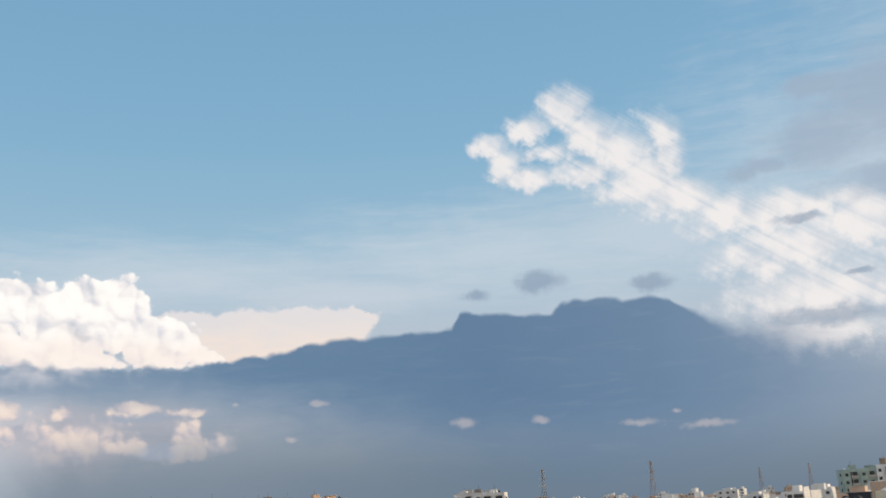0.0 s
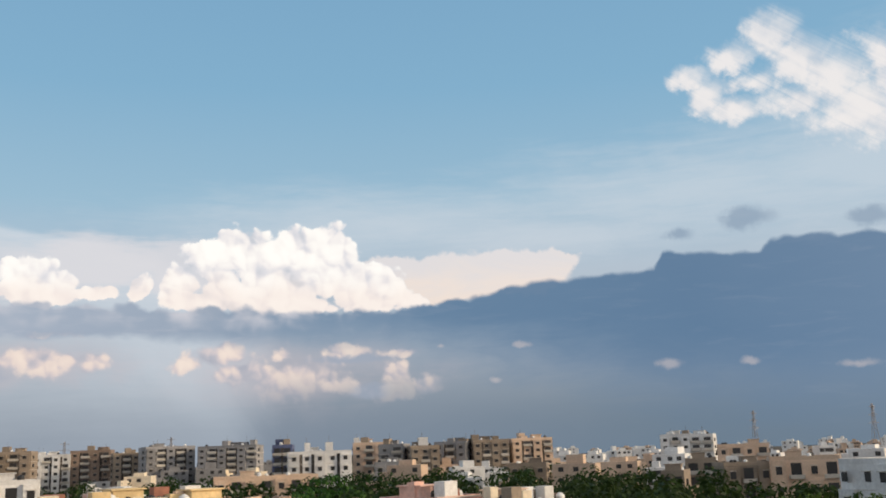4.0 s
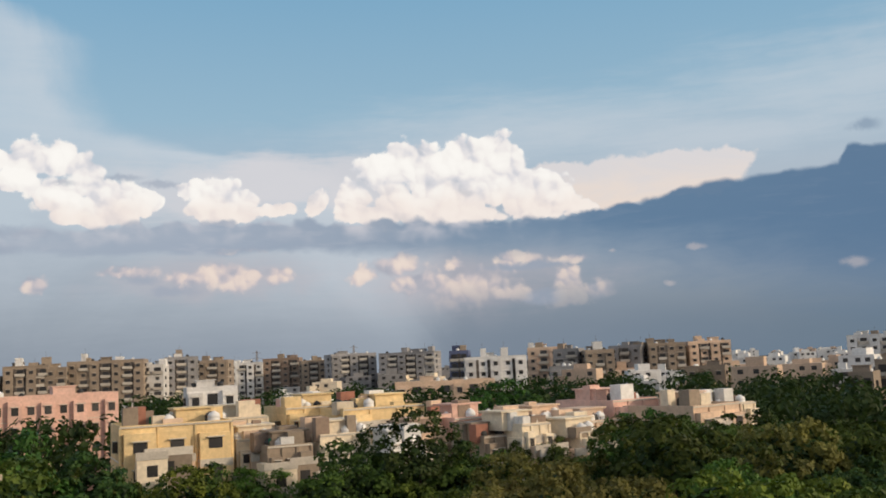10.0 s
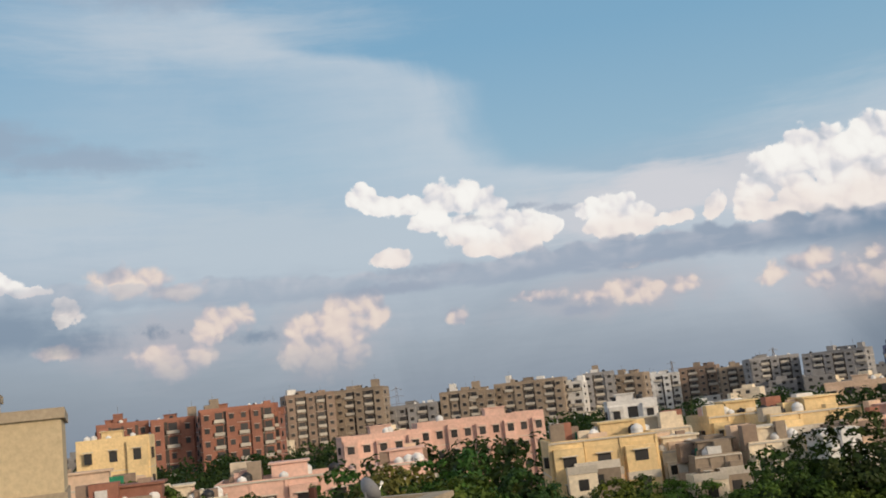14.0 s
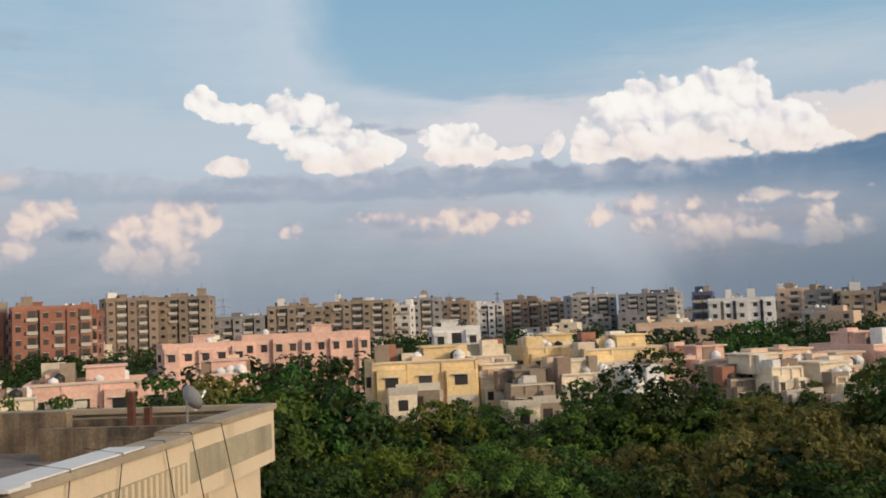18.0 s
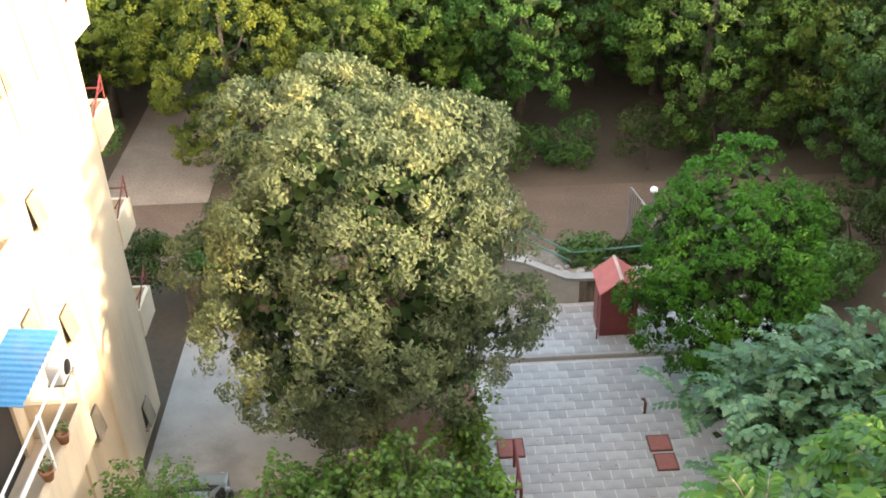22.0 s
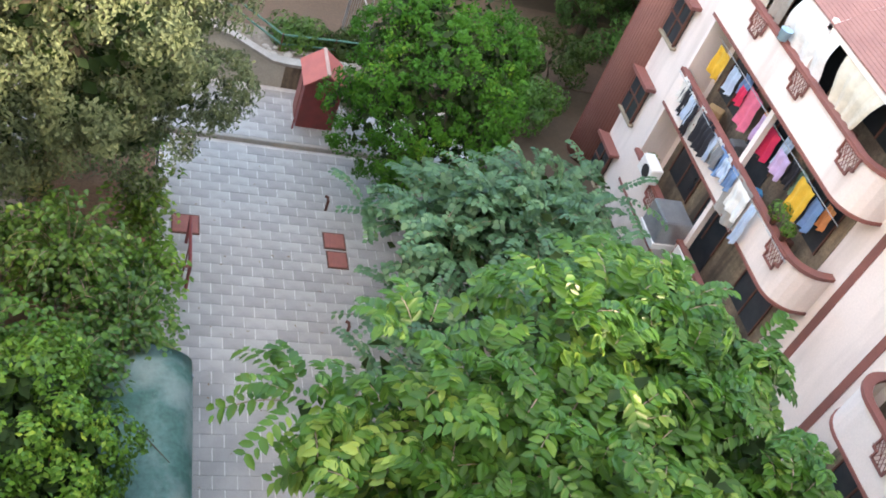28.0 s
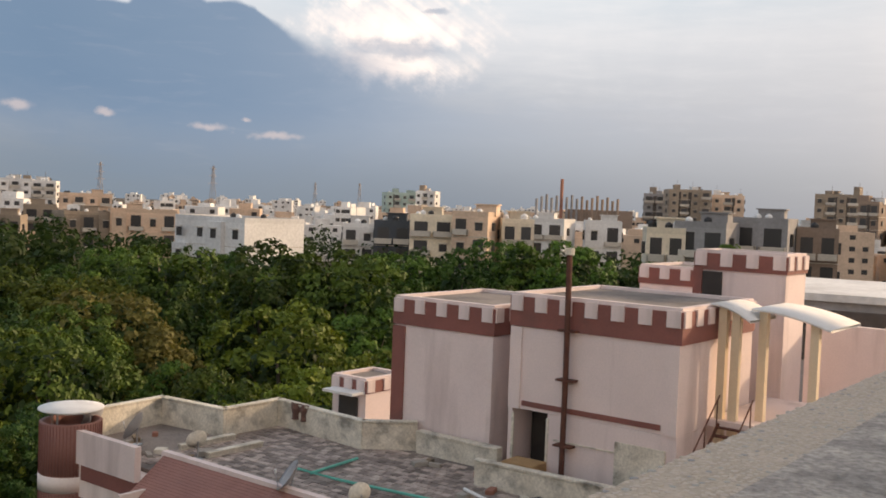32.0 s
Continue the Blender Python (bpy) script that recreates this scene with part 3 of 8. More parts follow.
def prism(pts, z0, z1):
    """An upright body over a ground plan."""
    bm = bmesh.new()
    lo = [bm.verts.new((x, y, z0)) for x, y in pts]
    hi = [bm.verts.new((x, y, z1)) for x, y in pts]
    n = len(pts)
    for i in range(n):
        bm.faces.new((lo[i], lo[(i + 1) % n], hi[(i + 1) % n], hi[i]))
    bm.faces.new(hi)
    bm.faces.new(lo[::-1])
    bmesh.ops.recalc_face_normals(bm, faces=bm.faces)
    return bm


def tube(bm, pts, radii, seg=8):
    """A round bar along a line of points."""
    pts = [Vector(p) for p in pts]
    radii = radii if isinstance(radii, (list, tuple)) else [radii] * len(pts)
    rings = []
    for i, p in enumerate(pts):
        d = (pts[min(i + 1, len(pts) - 1)] - pts[max(i - 1, 0)]).normalized()
        u = d.orthogonal().normalized()
        w = d.cross(u)
        rings.append([bm.verts.new(p + (u * math.cos(6.28319 * k / seg) + w * math.sin(6.28319 * k / seg)) * radii[i]) for k in range(seg)])
    for a, b in zip(rings, rings[1:]):
        off = min(range(seg), key=lambda k: (a[0].co - b[k].co).length)
        for k in range(seg):
            bm.faces.new((a[k], a[(k + 1) % seg], b[(k + 1 + off) % seg], b[(k + off) % seg]))
    for ring in (rings[0], rings[-1]):
        bm.faces.new(ring)
    bmesh.ops.recalc_face_normals(bm, faces=bm.faces)
    return bm


def bar(pts, radii, seg=8):
    return tube(bmesh.new(), pts, radii, seg)


def lathe(profile, seg=16):
    """A turned body: profile of (radius, height)."""
    bm = bmesh.new()
    rings = [[bm.verts.new((r * math.cos(6.28319 * k / seg), r * math.sin(6.28319 * k / seg), z)) for k in range(seg)] for r, z in profile]
    for a, b in zip(rings, rings[1:]):
        for k in range(seg):
            bm.faces.new((a[k], a[(k + 1) % seg], b[(k + 1) % seg], b[k]))
    bm.faces.new(rings[-1])
    bm.faces.new(rings[0][::-1])
    return bm


def mesh_of(name, bm, material, round_=False):
    me = bpy.data.meshes.new(name)
    bm.to_mesh(me)
    bm.free()
    me.materials.append(material)
    if round_:
        for p in me.polygons:
            p.use_smooth = True
    return me


def part(name, bm, material, parent=None, label="", round_=False, at=None):
    """One mesh object, under a thing or a part; bm may be a mesh that is shared."""
    me = bm if isinstance(bm, bpy.types.Mesh) else mesh_of(name, bm, material, round_)
    ob = new(name, me)
    ob.parent = parent
    if at is not None:
        ob.matrix_basis = at
    if label:
        tagged(ob, label)
    return ob


def thing(name, label, category, m=None, group="", kind=""):
    ob = new(name)
    ob.empty_display_size = 0.2
    if m is not None:
        ob.matrix_basis = m
    return tagged(ob, label, category, group, kind)


def setting(name, bm, material, label, category="structure", at=None):
    ob = part(name, bm, material, at=at)
    return tagged(ob, label, category, kind="structure")


# ---------------------------------------------------------------- leaves and trees
def leaves(name, pts, out, size, material, seed, droop=0.3, wide=0.45, fold=0.15, tips=None, broad=False, stray=0.34):
    """Many leaves, each a folded blade that faces mostly outwards. pts, out: arrays of n x 3."""
    rng = np.random.default_rng(seed)
    n = len(pts)
    nor = out * 1.5 + rng.normal(0, stray, (n, 3)) + np.array([0, 0, 0.3])
    nor /= np.linalg.norm(nor, axis=1)[:, None]
    tip = np.cross(nor, rng.normal(0, 1, (n, 3))) if tips is None else tips + rng.normal(0, 0.16, (n, 3))
    tip /= np.linalg.norm(tip, axis=1)[:, None] + 1e-9
    tip[:, 2] -= droop
    tip /= np.linalg.norm(tip, axis=1)[:, None]
    side = np.cross(nor, tip)
    side /= np.linalg.norm(side, axis=1)[:, None] + 1e-9
    s = (size * rng.uniform(0.65, 1.3, n))[:, None]
    base, end = pts - tip * s * 0.5, pts + tip * s * 0.5
    mid = pts - tip * s * 0.06
    lift = nor * s * fold
    if broad:                                            # rounder blades of two quads
        w = side * s * wide * 0.5
        a, b = base + tip * s * 0.26, base + tip * s * 0.66
        v = np.stack([base, a + w * 0.92 + lift, b + w * 0.86 + lift, end - lift * 0.6, b - w * 0.86 + lift, a - w * 0.92 + lift], 1).reshape(-1, 3)
        me = bpy.data.meshes.new(name)
        me.vertices.add(6 * n)
        me.vertices.foreach_set("co", v.astype(np.float32).ravel())
        me.loops.add(8 * n)
        me.loops.foreach_set("vertex_index", (np.arange(n)[:, None] * 6 + np.array([0, 1, 2, 3, 0, 3, 4, 5])).ravel().astype(np.int32))
        me.polygons.add(2 * n)
        me.polygons.foreach_set("loop_start", (np.arange(2 * n) * 4).astype(np.int32))
        me.update(calc_edges=True)
        me.materials.append(material)
        return me
    v = np.stack([base, mid + side * s * wide * 0.5 + lift, end, mid - side * s * wide * 0.5 + lift], 1).reshape(-1, 3)
    me = bpy.data.meshes.new(name)
    me.vertices.add(4 * n)
    me.vertices.foreach_set("co", v.astype(np.float32).ravel())
    me.loops.add(6 * n)
    base_i = np.arange(n)[:, None] * 4
    idx = (base_i + np.array([0, 1, 2, 0, 2, 3])).ravel()
    me.loops.foreach_set("vertex_index", idx.astype(np.int32))
    me.polygons.add(2 * n)
    me.polygons.foreach_set("loop_start", (np.arange(2 * n) * 3).astype(np.int32))
    me.update(calc_edges=True)
    me.materials.append(material)
    return me


def clumps(seed, centre, radii, n, size, low=-0.5):
    """Centres of leaf clumps over an uneven crown."""
    rng = np.random.default_rng(seed)
    out = []
    while len(out) < n:
        d = rng.normal(0, 1, 3)
        d /= np.linalg.norm(d)
        if d[2] < low:
            continue
        r = rng.uniform(0.62, 1.0) * (0.85 + 0.3 * noise.noise(Vector(d) * 1.7 + Vector((seed, 0, 0))))
        out.append((np.array(centre) + d * np.array(radii) * r, size * rng.uniform(0.7, 1.3)))
    return out


def crown_points(seed, cl, per, inner=0.3):
    """Leaf places round each clump, most on its skin."""
    rng = np.random.default_rng(seed)
    P, O = [], []
    for c, r in cl:
        d = rng.normal(0, 1, (per, 3))
        d /= np.linalg.norm(d, axis=1)[:, None]
        rr = r * (1 - inner * rng.random(per) ** 2)
        P.append(c + d * rr[:, None] * np.array([1, 1, 0.8]))
        O.append(d)
    return np.concatenate(P), np.concatenate(O)


def tuft_points(seed, cl, nt, per, r, up=0.0):
    """Leaf places gathered into small tufts over the skin of each clump."""
    rng = np.random.default_rng(seed)
    P, O = [], []
    for c, R in cl:
        d = rng.normal(0, 1, (nt, 3))
        d[:, 2] += up
        d /= np.linalg.norm(d, axis=1)[:, None]
        t = c + d * (R * rng.uniform(0.72, 1.08, nt))[:, None] * np.array([1, 1, 0.85])
        e = rng.normal(0, 1, (nt, per, 3))
        e /= np.linalg.norm(e, axis=2)[:, :, None]
        q = t[:, None, :] + e * (r * rng.uniform(0.35, 1.0, (nt, per)))[:, :, None] * np.array([1, 1, 0.8])
        P.append(q.reshape(-1, 3))
        O.append((e * 0.8 + d[:, None, :] * 0.5).reshape(-1, 3))
    return np.concatenate(P), np.concatenate(O)


def pinnate(seed, cl, twigs, length, leaf, pairs, droop, up=0.35):
    """Twigs that leave each clump and bend down, with leaves in two ranks; gives places, normals, tips and twig lines."""
    rng = np.random.default_rng(seed)
    P, O, T, lines = [], [], [], []
    for c, R in cl:
        for _ in range(twigs):
            d = rng.normal(0, 1, 3)
            d[2] = abs(d[2]) * 0.6 + up
            d /= np.linalg.norm(d)
            p0, L = c + d * R * 0.5, length * rng.uniform(0.6, 1.25)
            f = np.linspace(0, 1, pairs)
            line = p0 + d * (L * f)[:, None] - np.array([0, 0, 1.0]) * (droop * L * f * f)[:, None]
            tan = d - np.array([0, 0, 1.0]) * (2 * droop * f)[:, None]
            tan /= np.linalg.norm(tan, axis=1)[:, None]
            side = np.cross(tan, [0, 0, 1.0])
            side /= np.linalg.norm(side, axis=1)[:, None] + 1e-6
            nrm = np.cross(side, tan)
            for s in (-1, 1):
                tip = side * s + tan * 0.55
                tip /= np.linalg.norm(tip, axis=1)[:, None]
                P.append(line + tip * leaf * 0.5)
                O.append(nrm * 1.6)
                T.append(tip)
            lines.append(line[::max(1, pairs // 4)])
    return np.concatenate(P), np.concatenate(O), np.concatenate(T), lines


def limbs(seed, height, cl, r0, base=(0, 0, 0), n=7, bark=BARK):
    """A tapered trunk with limbs that reach into the clumps."""
    rng = np.random.default_rng(seed)
    bm = bmesh.new()
    b = Vector(base)
    fork = b + Vector((rng.normal(0, .25), rng.normal(0, .25), height * 0.42))
    top = fork + Vector((rng.normal(0, .4), rng.normal(0, .4), height * 0.33))
    tube(bm, [b - Vector((0, 0, .25)), b + (fork - b) * 0.5 + Vector((.1, -.08, 0)), fork, top], [r0 * 1.25, r0, r0 * 0.8, r0 * 0.3], 9)
    for k in rng.choice(len(cl), min(n, len(cl)), replace=False):
        c = Vector(cl[k][0])
        m = fork.lerp(c, 0.5) + Vector((0, 0, -0.25))
        tube(bm, [fork.lerp(top, rng.uniform(0, .5)), m, m.lerp(c, 0.7)], [r0 * 0.45, r0 * 0.28, r0 * 0.1], 6)
    return mesh_of("trunk", bm, bark, True)


def lobed(seed, centre, radii, lobes, lobe_r, tufts, per, r, low=-0.8, up=0.25):
    """Leaf places in round tufts over the outer side of a crown's lobes, with a thinner fill inside; gives lobes, tuft leaves and inner leaves."""
    rng = np.random.default_rng(seed)
    centre, radii = np.array(centre, float), np.array(radii, float)
    cl, k = [], 0
    while len(cl) < lobes:
        k += 1
        z = 1 - (1 - low) * (k - 0.5) / lobes
        a = k * 2.399963 + rng.uniform(-.35, .35)
        h = math.sqrt(max(0.0, 1 - z * z))
        d = np.array([h * math.cos(a), h * math.sin(a), z])
        f = rng.uniform(0.70, 0.84) * (0.92 + 0.4 * noise.noise(Vector(d) * 1.6 + Vector((seed * 3.1, 0, 0))))
        cl.append((centre + d * radii * f, lobe_r * rng.uniform(0.75, 1.25)))
    P, O, Q, U = [], [], [], []
    for c, R in cl:
        o = (c - centre) / radii
        o /= np.linalg.norm(o) + 1e-9
        d = rng.normal(0, 1, (tufts, 3)) + o * 0.9 + np.array([0, 0, up])
        d /= np.linalg.norm(d, axis=1)[:, None]
        t = c + d * (R * rng.uniform(0.88, 1.06, tufts))[:, None] * np.array([1, 1, 0.85])
        e = rng.normal(0, 1, (tufts, per, 3)) + d[:, None, :] * 0.6 + np.array([0, 0, 0.25])
        e /= np.linalg.norm(e, axis=2)[:, :, None]
        rr = r * rng.uniform(0.7, 1.3, (tufts, 1)) * rng.uniform(0.45, 1.0, (tufts, per))
        P.append((t[:, None, :] + e * rr[:, :, None] * np.array([1, 1, 0.75])).reshape(-1, 3))
        O.append((e * 0.9 + d[:, None, :] * 0.4).reshape(-1, 3))
        g = rng.normal(0, 1, (36, 3))
        g /= np.linalg.norm(g, axis=1)[:, None]
        Q.append(c - o * R * 0.35 + g * R * 0.75)
        U.append(g + o)
    return cl, np.concatenate(P), np.concatenate(O), np.concatenate(Q), np.concatenate(U)


def tufted_tree(label, m, seed, height, radii, lift, lobes, lobe_r, tufts, per, r, leaf, material, inner, r0=0.2, low=-0.8, group="", bark=None, category="tree", droop=0.3, wide=0.5, nlimb=8, up=0.25, fill=2.6, stray=0.3):
    t = thing("tree", label, category, m, group)
    cl, P, O, Q, U = lobed(seed, (0, 0, height * lift), radii, lobes, lobe_r, tufts, per, r, low, up)
    part("trunk", limbs(seed, height, cl, r0, n=nlimb, bark=bark or BARK), None, t)
    P[:, 2] = np.maximum(P[:, 2], 0.15)
    Q[:, 2] = np.maximum(Q[:, 2], 0.3)
    part("crown", leaves("crown", P, O, leaf, material, seed, droop, wide, stray=stray), None, t)
    # darkened fill leaves give the gaps between tufts their shade
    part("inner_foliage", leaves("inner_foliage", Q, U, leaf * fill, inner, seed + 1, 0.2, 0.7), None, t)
    return t


def make_tree(label, m, seed, height, radii, n, size, per, leaf, material, r0=0.2, low=-0.5, lift=0.62, group="", bark=BARK, category="tree", droop=0.3, wide=0.45, nlimb=7, tuft=None, up=0.0):
    t = thing("tree", label, category, m, group)
    cl = clumps(seed, (0, 0, height * lift), radii, n, size, low)
    part("trunk", limbs(seed, height, cl, r0, n=nlimb, bark=bark), None, t)
    P, O = tuft_points(seed, cl, tuft[0], per, tuft[1], up) if tuft else crown_points(seed, cl, per)
    P[:, 2] = np.maximum(P[:, 2], 0.1)
    part("crown", leaves("crown", P, O, leaf, material, seed, droop, wide), None, t)
    return t

# ---------------------------------------------------------------- ground
def ground_sheet():
    bm = bmesh.new()
    rings = [0, 30, 60, 120, 250, 500, 1000, 2000, 4200]
    prev = None
    for r in rings:
        ring = [bm.verts.new((r * math.cos(k * 0.19635), 40 + r * math.sin(k * 0.19635), -0.06)) for k in range(32)] if r else [bm.verts.new((0, 40, -0.06))]
        if prev and len(prev) == 1:
            for k in range(32):
                bm.faces.new((prev[0], ring[k], ring[(k + 1) % 32]))
        elif prev:
            for k in range(32):
                bm.faces.new((prev[k], ring[k], ring[(k + 1) % 32], prev[(k + 1) % 32]))
        prev = ring
    return bm


setting("ground", ground_sheet(), EARTH, "brown earth with leaf litter reaching to the horizon", "ground")
DRIVE = mat("stained_drive", (.19, .155, .135), (.13, .105, .09), 0.7, 0.92, 0.4, 18.0, grain=0.2, stain=(.08, .066, .058), stain_scale=0.45)
setting("drive", block(-8.6, -2.0, -6, 20.9, -0.25, 0.0), DRIVE, "stained brown concrete drive beside the cream flats", "driveway")
setting("drive_apron", block(-8.6, -2.0, 20.9, 29.2, -0.25, 0.004), CONCRETE, "worn pale grey concrete apron of the drive", "driveway")
for x0, x1, y in ((-7.55, -6.1, 16.33), (-4.4, -3.2, 20.2)):
    tagged(part("drive_stripe", block(x0, x1, y - 0.06, y + 0.06, 0.0, 0.006), mat("ochre_line", (.36, .21, .07), (.25, .16, .07), 6.0, 0.9)), "worn ochre line painted on the drive", "marking")
tagged(part("stone_slab", block(-8.5, -7.85, 16.1, 17.3, 0.0, 0.5, 0.03), CONCRETE), "grey stone slab on a low plinth by the drive", "slab")
setting("planting_bed", block(-2.0, 1.45, 4, 26.2, -0.25, 0.06), SOIL, "bare reddish soil planting bed", "soil")
setting("road", blocks((-60, 70, 32.6, 38.6, -0.3, -0.005)), TRACK, "brown dirt lane along the boundary wall", "road")
setting("road_fork", blocks((-14.5, -9.5, 38.6, 75, -0.3, -0.007)), mat("dusty_track", (.27, .22, .175), (.20, .16, .125), 0.5, 0.95, 0.5, 9.0, grain=0.2), "dirt lane running off between the trees", "road")
setting("yard_bed", block(1.45, 12.6, 1.0, 26.25, -0.3, -0.012), JOINT, "pale mortar bed under the paving blocks", "ground")
setting("platform", block(1.3, 12.5, 26.4, 29.4, -0.2, 0.12), JOINT, "raised paved platform by the boundary wall", "pavement")
setting("kerb_step", block(1.3, 12.5, 26.25, 26.42, -0.2, 0.16, 0.02), CONCRETE, "grey concrete step edge across the yard", "kerb")

# ---------------------------------------------------------------- our own block: walls below, parapet with exposed stone chips
setting("own_wall", blocks((-5.0, 1.1, -9.0, 0.45, 0, 20.1), (1.1, 24.0, -9.0, 0.88, 0, 20.1)), CREAM, "cream plastered wall of the block under the parapet", "wall")
# unseen block added between the low sun and the parapet
setting("own_stair_head", block(6.0, 9.5, -6.0, -1.2, 19.3, 23.2), CREAM, "added unseen cream block that shades the parapet", "wall")

# ---------------------------------------------------------------- the town
TONES = {
    "red": mat("brick_red_flats", (.36, .16, .11), (.26, .12, .085), 0.15, 0.9, 0.1, 2.0, vary=0.12),
    "brown": mat("brown_flats", (.30, .22, .17), (.23, .17, .13), 0.15, 0.9, 0.1, 2.0, vary=0.12),
    "khaki": mat("khaki_flats", (.33, .265, .20), (.25, .20, .155), 0.15, 0.9, 0.1, 2.0, vary=0.15, stain=(.22, .18, .14), stain_scale=0.1),
    "grey": mat("grey_flats", (.31, .305, .31), (.235, .23, .23), 0.15, 0.9, 0.1, 2.0, vary=0.15, stain=(.18, .17, .16), stain_scale=0.1),
    "white": mat("white_flats", (.74, .73, .71), (.64, .63, .61), 0.15, 0.9, 0.1, 2.0, vary=0.12, stain=(.42, .40, .38), stain_scale=0.12),
    "blue": mat("slate_blue_flats", (.10, .12, .22), (.08, .10, .18), 0.15, 0.8, 0.1, 2.0, vary=0.1),
    "peach": mat("peach_flats", (.70, .52, .38), (.58, .43, .32), 0.15, 0.9, 0.1, 2.0, vary=0.12, stain=(.36, .28, .22), stain_scale=0.1),
    "yellow": mat("yellow_flats", (.80, .61, .33), (.72, .54, .29), 0.2, 0.9, 0.1, 2.0, vary=0.1, stain=(.38, .31, .19), stain_scale=0.12),
    "pink": mat("pink_flats", (.76, .50, .41), (.68, .44, .36), 0.2, 0.9, 0.1, 2.0, vary=0.1, stain=(.40, .27, .23), stain_scale=0.12),
    "cream": mat("cream_flats", (.78, .68, .52), (.70, .60, .46), 0.2, 0.9, 0.1, 2.0, vary=0.1, stain=(.40, .34, .27), stain_scale=0.12),
    "mint": mat("mint_flats", (.42, .52, .46), (.36, .45, .40), 0.2, 0.8, 0.1, 2.0, vary=0.1),
    "dark": mat("dark_flats", (.05, .06, .075), (.04, .05, .06), 0.2, 0.6, 0.1, 2.0, vary=0.1),
}
ROOF = mat("flat_roof", (.30, .28, .25), (.22, .20, .18), 0.3, 0.95, 0.2, 3.0, stain=(.14, .13, .12), stain_scale=0.2)
TRIM = mat("pale_trim", (.58, .53, .46), (.50, .46, .40), 0.4, 0.9, 0.0, 4.0, vary=0.1)
FAR_GLASS = mat("dusty_window", (.045, .042, .042), (.03, .03, .032), 0.6, 0.35, 0.0, 3.0, vary=0.4)
# dark colour for flat strips that imitate shaded shafts
SHAFT_SHADE = mat("shaft_shade_paint", (.10, .085, .075), (.07, .06, .055), 0.3, 0.95, 0.0, 3.0, vary=0.2)
PIPE_GREY = mat("grey_pipe", (.20, .20, .20), (.15, .15, .15), 1.0, 0.7, 0.0)
PANE = mesh_of("pane", blocks((-0.5, 0.5, -0.06, 0.06, -0.5, 0.5)), FAR_GLASS)
HOOD = mesh_of("hood", blocks((-0.62, 0.62, -0.55, 0.05, 0.56, 0.64)), TRIM)
BALC = mesh_of("balcony", blocks((-0.5, 0.5, -1.0, 0.0, -0.08, 0.0), (-0.5, 0.5, -1.0, -0.92, 0.0, 0.9), (-0.5, -0.44, -1.0, 0.0, 0.0, 0.9), (0.44, 0.5, -1.0, 0.0, 0.0, 0.9)), TRIM)


def tank_mesh(material):
    return mesh_of("tank", lathe([(0.5, 0), (0.56, 0.05), (0.56, 0.3), (0.53, 0.34), (0.56, 0.38), (0.56, 0.75), (0.53, 0.79), (0.56, 0.83), (0.55, 1.05), (0.4, 1.25), (0.2, 1.32), (0.2, 1.4), (0.02, 1.42)], 14), material, True)


TANKS = [tank_mesh(PLASTIC), tank_mesh(BLACK_PLASTIC)]


def water_tank(x, y, z, s=1.0, black=False):
    ob = new("water_tank", TANKS[1 if black else 0])
    ob.matrix_basis = pose(x, y, z) @ Matrix.Diagonal((s, s, s, 1))
    return tagged(ob, "black plastic rooftop water tank" if black else "white plastic rooftop water tank", "water tank", "rooftop tanks")


town_rng = random.Random(11)


